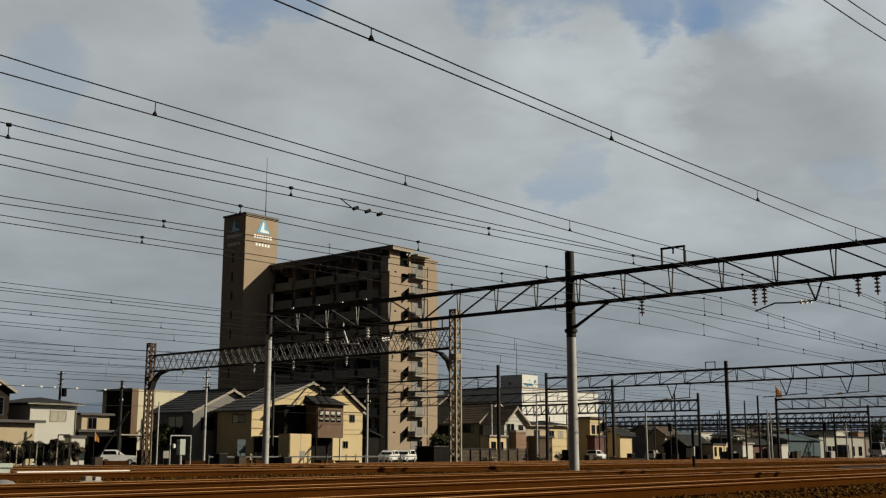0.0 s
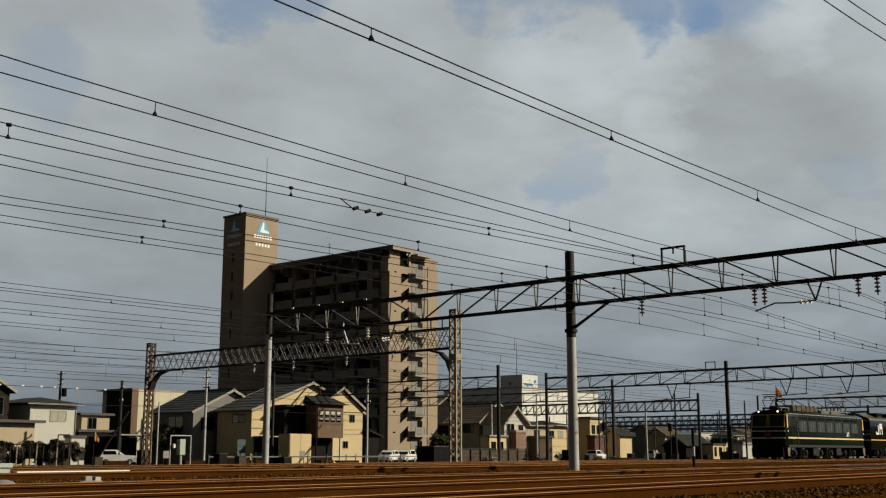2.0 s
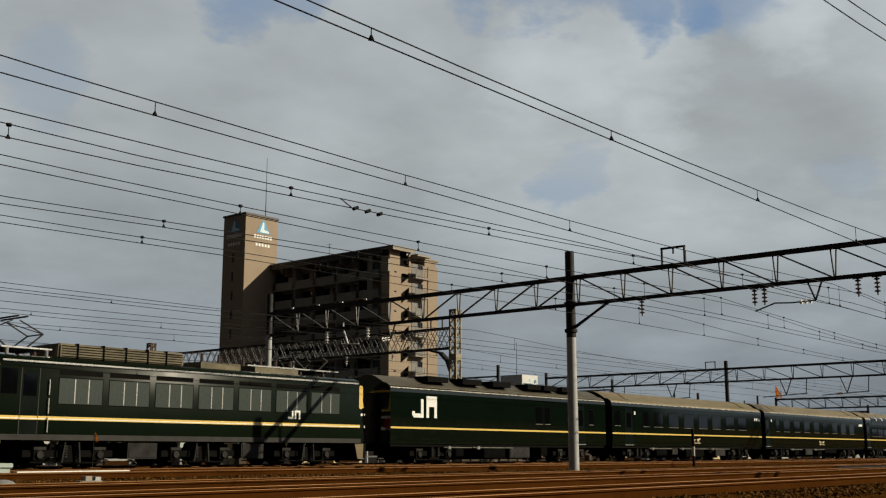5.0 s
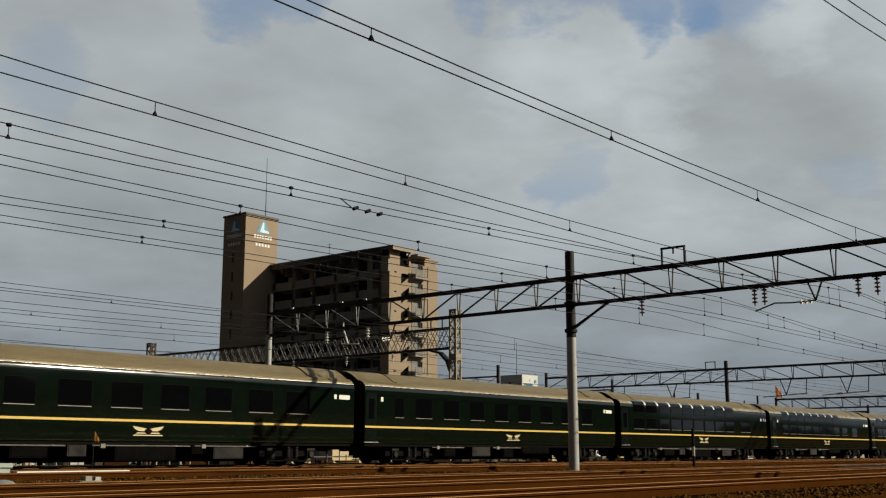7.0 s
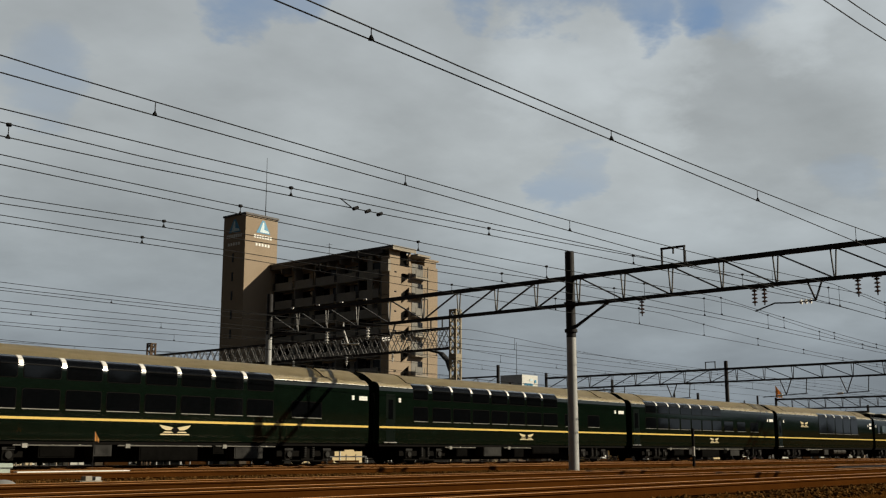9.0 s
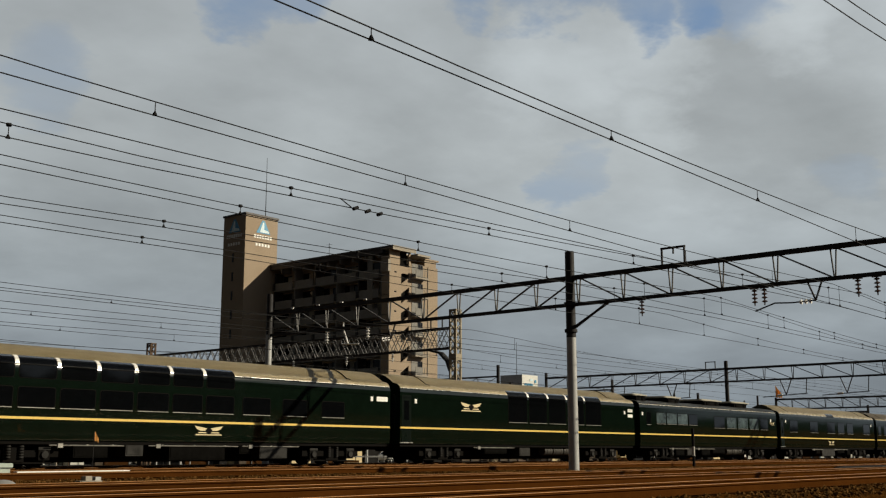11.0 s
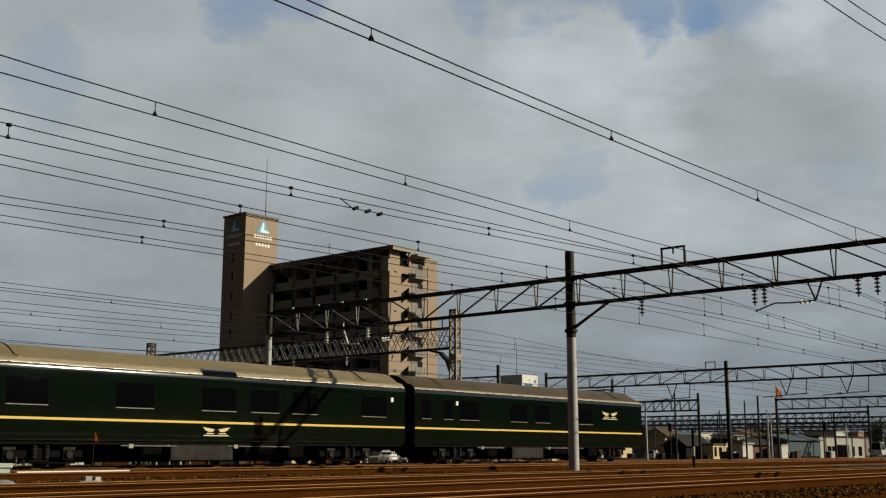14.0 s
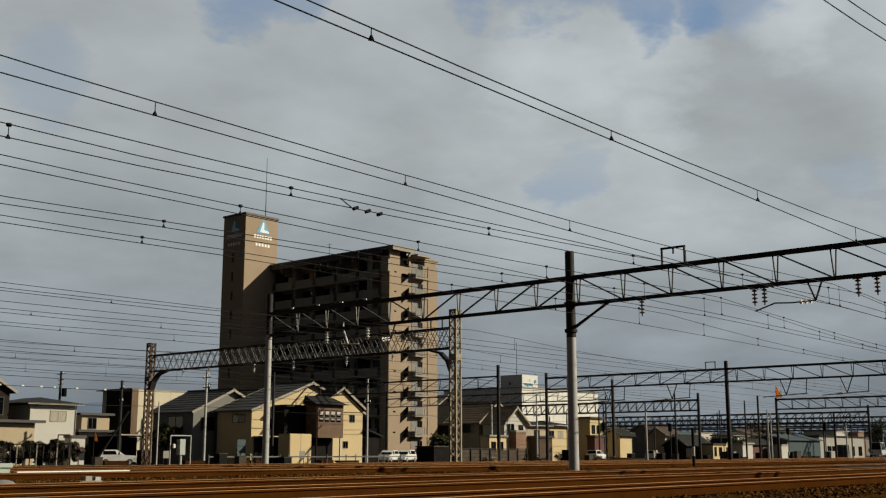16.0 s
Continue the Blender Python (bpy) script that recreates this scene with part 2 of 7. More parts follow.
DUSTY_WHITE = mat("dusty_white_wall", (0.34, 0.335, 0.30), 0.85, 0, (0.26, 0.255, 0.225), 0.5, 6, 0.1, 0.7, 0.2)
PALE = mat("pale_panel", (0.50, 0.46, 0.35), 0.8, 0, (0.46, 0.425, 0.33), 0.5, 12, 0.1, 0.5, 0.2)
BLUEGREY = mat("blue_grey_shed_sheet", (0.030, 0.058, 0.070), 0.6, 0.1, (0.022, 0.042, 0.052), 0.6, 12, 0.1)
REDWALL = mat("dull_red_wall", (0.095, 0.030, 0.024), 0.8, 0, (0.06, 0.022, 0.018), 1, 14, 0.1)
WOODF = mat("dark_fence_board", (0.050, 0.034, 0.019), 0.85, 0, (0.03, 0.021, 0.013), 2, 20, 0.2)
ORANGE = mat("orange_flag_cloth", (0.85, 0.42, 0.11), 0.8, 0, (0.75, 0.34, 0.08), 5, 30, 0.1)
CARWHITE = mat("white_car_paint", (0.78, 0.78, 0.77), 0.25, 0, (0.7, 0.7, 0.69), 1, 10, 0.0, coat=0.6)
RUBBER = mat("black_rubber", (0.02, 0.02, 0.02), 0.8, 0, None, 3, 20, 0.1)
LEAF = mat("dull_green_leaf", (0.032, 0.042, 0.016), 0.8, 0, (0.05, 0.042, 0.017), 2, 10, 0.1, 0.5, 0.15, island=0.4)
DARK_LEAF = mat("dark_evergreen_leaf", (0.014, 0.016, 0.009), 0.8, 0, (0.024, 0.02, 0.01), 2, 10, 0.1, 0.5, 0.1, island=0.4)
BARK = mat("bark", (0.10, 0.075, 0.05), 0.9, 0, None, 4, 20, 0.4)
# the hills emit a flat blue-grey that stands for distance haze
HAZE_HILL = glow("glowing_haze_hill", (0.142, 0.172, 0.205), 1.0)
LIGHT_BLUE = mat("pale_blue_sign", (0.62, 0.78, 0.85), 0.4, 0, None, 2, 10, 0.0)
GREENBOX = mat("pale_green_grey_paint", (0.34, 0.40, 0.36), 0.6, 0, (0.26, 0.30, 0.27), 3, 20, 0.1)
GREYSACK = mat("grey_cover", (0.22, 0.22, 0.22), 0.85, 0, (0.14, 0.13, 0.12), 4, 20, 0.3)
TERRA = mat("terracotta_panel", (0.22, 0.125, 0.08), 0.8, 0, None, 2, 20, 0.1)
BROWNPANEL = mat("brown_panel", (0.115, 0.066, 0.034), 0.75, 0, (0.09, 0.05, 0.028), 1, 16, 0.1)
REFLECTION_BELT = mat("dark_reflection_belt", (0.03, 0.035, 0.028), 0.95, 0, (0.02, 0.022, 0.018), 0.2, 2, 0.0)
ASPHALT = mat("worn_grey_asphalt", (0.050, 0.049, 0.047), 0.95, 0, (0.032, 0.031, 0.030), 0.5, 20, 0.2, 0.6, 0.05)
SIGN_BLUE = mat("blue_sign_paint", (0.06, 0.28, 0.48), 0.4, 0, None, 2, 10, 0.0)

# ---- mesh helpers ----


def box(bm, c, s, rz=0.0):
    """A box with its centre and full sizes."""
    hx, hy, hz = s[0] / 2, s[1] / 2, s[2] / 2
    ca, sa = math.cos(rz), math.sin(rz)
    vs = []
    for dx, dy, dz in ((-1, -1, -1), (1, -1, -1), (1, 1, -1), (-1, 1, -1), (-1, -1, 1), (1, -1, 1), (1, 1, 1), (-1, 1, 1)):
        x, y = dx * hx, dy * hy
        vs.append(bm.verts.new((c[0] + x * ca - y * sa, c[1] + x * sa + y * ca, c[2] + dz * hz)))
    for f in ((0, 3, 2, 1), (4, 5, 6, 7), (0, 1, 5, 4), (1, 2, 6, 5), (2, 3, 7, 6), (3, 0, 4, 7)):
        bm.faces.new([vs[i] for i in f])
    return vs


def span(bm, x0, x1, y0, y1, z0, z1):
    return box(bm, ((x0 + x1) / 2, (y0 + y1) / 2, (z0 + z1) / 2), (abs(x1 - x0), abs(y1 - y0), abs(z1 - z0)))


def tube(bm, p, q, r0, r1=None, seg=8, caps=True):
    """A tapered rod from p to q."""
    r1 = r0 if r1 is None else r1
    p, q = Vector(p), Vector(q)
    d = (q - p).normalized()
    u = d.orthogonal().normalized()
    v = d.cross(u)
    rings = []
    for c, r in ((p, r0), (q, r1)):
        rings.append([bm.verts.new(c + (u * math.cos(a) + v * math.sin(a)) * r) for a in (2 * math.pi * i / seg for i in range(seg))])
    for i in range(seg):
        j = (i + 1) % seg
        f = bm.faces.new((rings[0][i], rings[0][j], rings[1][j], rings[1][i]))
        f.smooth = seg > 4
    if caps:
        bm.faces.new(list(reversed(rings[0])))
        bm.faces.new(rings[1])


def bar(bm, p, q, w, h=None):
    """A rectangular bar from p to q."""
    h = w if h is None else h
    p, q = Vector(p), Vector(q)
    d = (q - p).normalized()
    up = Vector((0, 0, 1)) if abs(d.z) < 0.95 else Vector((1, 0, 0))
    s = d.cross(up).normalized()
    t = s.cross(d)
    vs = []
    for c in (p, q):
        for a, b in ((-1, -1), (1, -1), (1, 1), (-1, 1)):
            vs.append(bm.verts.new(c + s * (a * w / 2) + t * (b * h / 2)))
    for f in ((3, 2, 1, 0), (4, 5, 6, 7), (0, 1, 5, 4), (1, 2, 6, 5), (2, 3, 7, 6), (3, 0, 4, 7)):
        bm.faces.new([vs[i] for i in f])


def polytube(bm, pts, r, seg=5):
    """One connected thin tube through a row of points that run along X."""
    rings = []
    for p in pts:
        rings.append([bm.verts.new((p[0], p[1] + r * math.cos(2 * math.pi * k / seg), p[2] + r * math.sin(2 * math.pi * k / seg))) for k in range(seg)])
    for a, b in zip(rings, rings[1:]):
        for k in range(seg):
            j = (k + 1) % seg
            bm.faces.new((a[k], a[j], b[j], b[k])).smooth = True


def extrude_profile(bm, prof, x0, x1, smooth=False):
    """A closed (y, z) outline drawn along X."""
    a = [bm.verts.new((x0, y, z)) for y, z in prof]
    b = [bm.verts.new((x1, y, z)) for y, z in prof]
    k = len(prof)
    for i in range(k):
        j = (i + 1) % k
        f = bm.faces.new((a[i], a[j], b[j], b[i]))
        f.smooth = smooth
    bm.faces.new(list(reversed(a)))
    bm.faces.new(b)


def part(name, bm, material, parent=None, label=""):
    bmesh.ops.recalc_face_normals(bm, faces=bm.faces[:])
    me = bpy.data.meshes.new(name)
    bm.to_mesh(me)
    bm.free()
    me.set_sharp_from_angle(angle=radians(38))
    me.materials.append(material)
    ob = new(name, me)
    if parent is not None:
        ob.parent = parent
    if label:
        tagged(ob, label)
    return ob


def one(name, material, parent, fn, *args, label="", **kw):
    bm = bmesh.new()
    fn(bm, *args, **kw)
    return part(name, bm, material, parent, label)


LOW = 0.5        # the town lies this far below the ballast of the yard


def thing(name, at, label, category, group="", kind=""):
    at = (at[0], at[1], -LOW) if at[1] > 56 and at[2] == 0 else at
    e = new(name)
    e.empty_display_size = 0.3
    e.location = at
    return tagged(e, label, category, group, kind)


def piece(name, mesh_ob, parent, at, rz=0.0, scale=None):
    """A further part on the mesh of an earlier one."""
    o = new(name, mesh_ob.data)
    o.parent = parent
    o.location = at
    o.rotation_euler = (0, 0, rz)
    if scale:
        o.scale = scale
    return o

# ---- ground and tracks ----
TRACKS = (8.7, 12.4, 16.4, 25.6, 29.7, 33.72, 38.0)
TRAIN_Y = 33.72
HALF = 1.45


def build_ground():
    bm = bmesh.new()
    # fine strips near the tracks, one sheet out to the horizon
    xs = [-3000, -300, -60] + [-20 + 0.8 * i for i in range(120)] + [90, 120, 180, 300, 700, 4000]
    ys = [-3000, -200, -20, 2] + [4 + 0.45 * i for i in range(85)] + [46, 48, 51.5, 55.5, 58, 70, 100, 160, 400, 4000]
    grid = []
    for x in xs:
        row = []
        for y in ys:
            z = 0.0
            if -25 < x < 90 and 3 < y < 46:
                z = 0.05 * noise.noise((x * 0.35, y * 0.6, 0)) + 0.03 * noise.noise((x * 1.3, y * 1.6, 3))
                dist = min(abs(y - t) for t in TRACKS)
                z += -0.02 if dist > 1.5 else 0.0
                z = min(z, 0.03)
            z -= (LOW + 0.03) * min(1.0, max(0.0, (y - 51.5) / 4.0))
            row.append(bm.verts.new((x, y, z - 0.01)))
        grid.append(row)
    for i in range(len(xs) - 1):
        for j in range(len(ys) - 1):
            f = bm.faces.new((grid[i][j], grid[i + 1][j], grid[i + 1][j + 1], grid[i][j + 1]))
            f.smooth = True
    g = part("ground", bm, BALLAST)
    tagged(g, "rust-brown stained ballast ground of a railway yard", "ground", kind="structure")


def rail_profile():
    return ((-0.065, 0.0), (0.065, 0.0), (0.065, 0.012), (0.01, 0.03), (0.01, 0.105), (0.034, 0.118), (0.034, 0.146), (-0.034, 0.146), (-0.034, 0.118), (-0.01, 0.105), (-0.01, 0.03), (-0.065, 0.012))


def build_tracks():
    first = None
    for y in TRACKS:
        if first is None:
            t = thing("railway_track", (0, y, 0), "rusty steel rails on weathered sleepers in brown ballast", "railway track", "parallel tracks of the yard")
            for s in (-0.568, 0.568):
                bm = bmesh.new()
                extrude_profile(bm, [(s + a, b + 0.012) for a, b in rail_profile()], -120, 900)
                r = part("rail", bm, RAIL_SIDE, t)
                bm = bmesh.new()
                extrude_profile(bm, ((s - 0.031, 0.157), (s + 0.031, 0.157), (s + 0.027, 0.163), (s - 0.027, 0.163)), -120, 900)
                part("rail_head", bm, RAIL_TOP, r, "polished running surface")
            rng = random.Random(4)
            bm = bmesh.new()
            box(bm, (0, 0, 0), (0.2, 2.1, 0.10))
            tie = part("sleeper", bm, SLEEPER, t)
            tie.location = (4.0, 0, -0.04)
            for i in range(1, 64):
                piece("sleeper", tie, t, (4.0 + i * 0.64 + rng.uniform(-0.03, 0.03), rng.uniform(-0.03, 0.03), -0.045 + rng.uniform(0, 0.014)))
            bm = bmesh.new()
            for i in range(330):
                x = -20 + i * 0.64
                if not 3.7 < x < 44.7:
                    box(bm, (x + rng.uniform(-0.03, 0.03), rng.uniform(-0.03, 0.03), -0.045 + rng.uniform(0, 0.014)), (0.2, 2.1, 0.10))
            tagged(part("sleeper_run", bm, SLEEPER, t), kind="stuff")
            first = t
        else:
            copy_thing(first, pose(0, y, 0))


build_ground()
build_tracks()

# ---- overhead line ----


def insulator(bm, p, n=4, r=0.11, step=0.13):
    """A string of bells hanging down from p, turned as one piece."""
    prof = [(0.0, 0.02)]
    for i in range(n):
        z = 0.06 + i * step
        prof += [(z, 0.025), (z + 0.004, r * 0.55), (z + 0.045, r), (z + 0.07, r * 0.4), (z + 0.074, 0.025)]
    prof.append((n * step + 0.1, 0.02))
    rings = []
    for z, q in prof:
        rings.append([bm.verts.new((p[0] + q * math.cos(2 * math.pi * k / 10), p[1] + q * math.sin(2 * math.pi * k / 10), p[2] - z)) for k in range(10)])
    for a, b in zip(rings, rings[1:]):
        for k in range(10):
            m = (k + 1) % 10
            bm.faces.new((a[k], b[k], b[m], a[m]))
    bm.faces.new(rings[0])
    bm.faces.new(list(reversed(rings[-1])))


def truss_gantry(x, y0, y1, posts, zt, zb, panel=2.05, label="dark steel truss gantry on round steel posts over the tracks", thick=0.11, pole_mat=None, split=5.0, flip=None, flip2=1e9, web=None):
    """A flat Warren-and-post truss along Y at X = x, on round posts at the given (y, top, radius)."""
    g = thing("line_gantry", (x, posts[0][0], 0.001), label, "gantry", "gantries over the tracks")
    o = posts[0][0]
    for y, top, r in posts:
        if pole_mat:
            one("post", pole_mat, g, tube, (0, y - o, -0.1), (0, y - o, split + (1.3 if y > 30 else 0.0)), r, r * 0.93, 16, label="pale galvanised lower post")
            one("post", STEEL, g, tube, (0, y - o, split + (1.3 if y > 30 else 0.0)), (0, y - o, top), r * 0.95, r * 0.9, 16, label="dark upper post")
        else:
            one("post", STEEL, g, tube, (0, y - o, -0.7), (0, y - o, top), r, r * 0.85, 12)
    one("top_chord", STEEL, g, bar, (0, y0 - o, zt), (0, y1 - o, zt), thick * 1.15, thick * 1.25)
    one("bottom_chord", STEEL, g, bar, (0, y0 - o, zb), (0, y1 - o, zb), thick, thick)
    k = max(2, round(abs(y1 - y0) / panel))
    dy = (y1 - y0) / k
    for i in range(k):
        a, b = y0 + i * dy - o, y0 + (i + 1) * dy - o
        m = web or STEEL
        one("web_post", m, g, bar, (0, a - 0.02, zb), (0, a - 0.10, zt), thick * 0.32)
        one("web_post", m, g, bar, (0, a + 0.02, zb), (0, a + 0.10, zt), thick * 0.32)
        mid = (a + b) / 2 + o
        if mid < (flip if flip is not None else 1e9) or mid > flip2:
            one("brace", m, g, bar, (0, a, zt), (0, b, zb), thick * 0.42)
        else:
            one("brace", m, g, bar, (0, a, zb), (0, b, zt), thick * 0.42)
    return g, o


def lattice_post(bm, x, y, z0, z1, w):
    for dx in (-1, 1):
        for dy in (-1, 1):
            bar(bm, (x + dx * w / 2, y + dy * w / 2, z0), (x + dx * w / 2, y + dy * w / 2, z1), 0.10)
    n = int((z1 - z0) / (w * 0.9))
    for i in range(n):
        a, b = z0 + (z1 - z0) * i / n, z0 + (z1 - z0) * (i + 1) / n
        s = 1 if i % 2 else -1
        for d in (-1, 1):
            bar(bm, (x + d * w / 2, y - s * w / 2, a), (x + d * w / 2, y + s * w / 2, b), 0.06)
            bar(bm, (x - s * w / 2, y + d * w / 2, a), (x + s * w / 2, y + d * w / 2, b), 0.045)


def near_gantry():
    g, o = truss_gantry(34.9, 39.9, 0.5, ((22.55, 8.35, 0.20), (39.95, 8.3, 0.16)), 7.31, 6.26, 2.02,
                        "dark steel truss gantry on pale galvanised posts over the tracks", 0.13, GALV, 5.0, 22.5, 31.0, STEEL_MID)
    bm = bmesh.new()
    bar(bm, (0, 0.0, 5.25), (0, 20.8 - o, 6.28), 0.07)
    bar(bm, (0.08, 0.0, 5.35), (0.08, 20.8 - o, 6.28), 0.07)
    part("knee_brace", bm, STEEL, g)
    one("collar", STEEL, g, tube, (0, 0, 6.22), (0, 0, 6.36), 0.26, seg=12)
    one("collar", STEEL, g, tube, (0, 0, 5.2), (0, 0, 5.32), 0.25, seg=12)
    bm = bmesh.new()
    bar(bm, (0, 17.66 - o, 7.35), (0, 17.66 - o, 7.98), 0.06)
    bar(bm, (0, 18.56 - o, 7.35), (0, 18.56 - o, 7.98), 0.06)
    bar(bm, (0, 17.62 - o, 7.98), (0, 18.60 - o, 7.98), 0.07)
    bar(bm, (0, 18.1 - o, 7.98), (0, 18.1 - o, 7.75), 0.05)
    part("feeder_frame", bm, STEEL, g)
    for y in (19.45, 15.1, 14.75, 11.6, 11.0):
        bm = bmesh.new()
        bar(bm, (0, y - o - 0.15, 6.2), (0, y - o + 0.15, 6.2), 0.08)
        insulator(bm, (0, y - o, 6.2))
        part("insulator", bm, RUST_CER, g)
    for y in (38.2, 36.45, 34.9, 33.4):
        one("clamp", CERAMIC, g, tube, (-0.12, y - o - 0.09, 7.44), (-0.12, y - o + 0.09, 7.44), 0.035, seg=6)
    for y in (35.9, 33.3):
        bm = bmesh.new()
        insulator(bm, (0, y - o, 6.25), 4)
        part("insulator", bm, CERAMIC, g, "white ceramic insulator string")
    bm = bmesh.new()
    tube(bm, (0, 34.87 - o, 6.5), (0, 34.86 - o, 6.2), 0.035, seg=8)
    tube(bm, (0, 34.86 - o, 6.2), (0, 34.56 - o, 5.52), 0.04, 0.055, seg=8)
    tube(bm, (0, 34.96 - o, 5.53), (0, 33.88 - o, 5.47), 0.035, seg=8)
    part("registration_arm", bm, CERAMIC, g, "white painted registration arm")
    # registration arms with pale insulators
    for y in (13.0, 31.9):
        bm = bmesh.new()
        bar(bm, (0, y - o - 0.25, 6.25), (0, y - o, 5.6), 0.05)
        bar(bm, (0, y - o + 0.25, 6.25), (0, y - o, 5.6), 0.05)
        part("drop_bracket", bm, STEEL, g)
        bm = bmesh.new()
        for i in range(3):
            tube(bm, (0, y - o + 0.15 + i * 0.16, 5.58), (0, y - o + 0.22 + i * 0.16, 5.58), 0.09, 0.05, 10)
        part("insulator", bm, CERAMIC, g, "pale arm insulator")
        bm = bmesh.new()
        pts = [(0, y - o, 5.6), (0, y - o + 0.8, 5.58), (0, y - o + 1.4, 5.62), (0, y - o + 2.1, 5.4)]
        for a, b in zip(pts, pts[1:]):
            tube(bm, a, b, 0.025, seg=6)
        part("registration_arm", bm, STEEL, g)


def lattice_portal():
    x, ya, yb = 49.5, 40.1, 70.2
    g = thing("lattice_portal", (x, ya, 0), "old rusty lattice steel portal spanning the tracks", "gantry", "gantries over the tracks")
    for y, top, m, lab in ((0, 9.0, PALE_STEEL, ""), (yb - ya, 8.9, RUSTY, "")):
        bm = bmesh.new()
        lattice_post(bm, 0, y, -0.1 if y < 10 else -0.6, top, 0.44)
        box(bm, (0, y, top), (0.54, 0.54, 0.08))
        box(bm, (0, y, 6.2), (0.56, 0.56, 0.35))
        part("lattice_post", bm, m, g)
    zt, zb, w = 7.95, 6.75, 0.5
    for sx in (-1, 1):
        for z in (zt, zb):
            one("chord", STEEL, g, bar, (sx * w / 2, 0.3, z), (sx * w / 2, yb - ya - 0.3, z), 0.09)
    n = 40
    L = yb - ya - 0.6
    for i in range(n):
        a, b = 0.3 + L * i / n, 0.3 + L * (i + 1) / n
        bm = bmesh.new()
        for sx in (-1, 1):
            p, q = ((zb, zt) if (i + (sx > 0)) % 2 else (zt, zb))
            bar(bm, (sx * w / 2, a, p), (sx * w / 2, b, q), 0.040)
            bar(bm, (sx * w / 2, a, q), (sx * w / 2, b, p), 0.028)
        bar(bm, (-w / 2, a, zt), (w / 2, b, zt), 0.04)
        part("lacing", bm, STEEL_MID, g)
    for y, s in ((0.3, 1), (yb - ya - 0.3, -1)):
        bm = bmesh.new()
        pts = [(0, y, 5.4), (0, y + s * 0.25, 6.0), (0, y + s * 0.8, 6.5), (0, y + s * 1.8, 6.75)]
        for a, b in zip(pts, pts[1:]):
            bar(bm, a, b, 0.45, 0.12)
        part("haunch", bm, STEEL, g)
    bm = bmesh.new()
    for y in (1.0, 1.9):
        bar(bm, (0, y, zt), (0, y, zt + 0.62), 0.06)
    bar(bm, (0, 0.95, zt + 0.62), (0, 1.95, zt + 0.62), 0.06)
    part("feeder_frame", bm, STEEL, g)
    for y in (5, 9, 14, 18, 23, 26):
        bm = bmesh.new()
        insulator(bm, (0, y, zb), 4, 0.1)
        part("insulator", bm, CERAMIC, g, "white ceramic insulator string")


near_gantry()
lattice_portal()
yard, yo = truss_gantry(78.5, 53.4, -4.0, ((53.4, 7.5, 0.15), (36.6, 7.65, 0.17)), 7.03, 6.05, 2.2, thick=0.13, flip=36.6)


def hang_frames(g, o, ys, zb):
    """Drop brackets with long level arms under a gantry."""
    for y in ys:
        bm = bmesh.new()
        bar(bm, (0, y - o - 0.45, zb), (0, y - o, zb - 1.15), 0.06)
        bar(bm, (0, y - o + 0.45, zb), (0, y - o, zb - 1.15), 0.06)
        part("drop_bracket", bm, STEEL, g)
        one("arm", STEEL, g, bar, (0, y - o - 1.6, zb - 1.1), (0, y - o + 1.8, zb - 1.28), 0.06)
        one("hanger", STEEL, g, bar, (0, y - o - 1.6, zb), (0, y - o - 1.5, zb - 1.1), 0.05)
        one("insulator", CERAMIC, g, tube, (0, y - o + 0.3, zb - 1.18), (0, y - o + 0.7, zb - 1.2), 0.08, seg=8)


hang_frames(yard, yo, (47.2, 41.3, 31.9, 27.4), 6.05)
bm = bmesh.new()
for q in (38.3, 37.5):
    bar(bm, (0, q - yo, 7.0), (0, q - yo, 7.63), 0.06)
bar(bm, (0, 38.35 - yo, 7.63), (0, 37.45 - yo, 7.63), 0.06)
part("feeder_frame", bm, STEEL, yard)
truss_gantry(77.0, 57.5, 98.0, ((57.5, 8.3, 0.17), (98.0, 8.3, 0.17)), 7.3, 6.3, 2.3)
truss_gantry(100.0, 59.6, 92.0, ((59.6, 8.25, 0.17), (92.0, 8.2, 0.17)), 7.2, 6.2, 2.3)
truss_gantry(128.6, 64.0, 100.0, ((64.0, 8.2, 0.2), (100.0, 8.2, 0.2)), 7.3, 6.0, 1.3, thick=0.2)
yard, yo = truss_gantry(147.0, 61.3, 8.0, ((61.3, 8.2, 0.2), (64.0, 8.6, 0.16), (22, 8.2, 0.2)), 7.95, 6.6, 2.3, thick=0.19)
hang_frames(yard, yo, (52.0, 44.0), 6.6)
truss_gantry(181.0, 60.0, 110.0, ((60.0, 8.3, 0.22), (110.0, 8.3, 0.22)), 7.2, 5.6, 1.5, thick=0.24)
truss_gantry(215.0, 130.0, 30.0, ((78.0, 8.3, 0.22), (130.0, 8.3, 0.22), (30.0, 8.3, 0.22)), 7.4, 5.8, 1.7, thick=0.26)
truss_gantry(255.0, 150.0, 30.0, ((82.0, 8.3, 0.22), (110.0, 8.3, 0.22), (150.0, 8.3, 0.22)), 7.4, 5.8, 2.0, thick=0.28)
truss_gantry(300.0, 160.0, 30.0, ((95.0, 8.3, 0.22), (70.0, 8.3, 0.22), (130.0, 8.3, 0.22)), 7.4, 5.8, 2.2, thick=0.3)


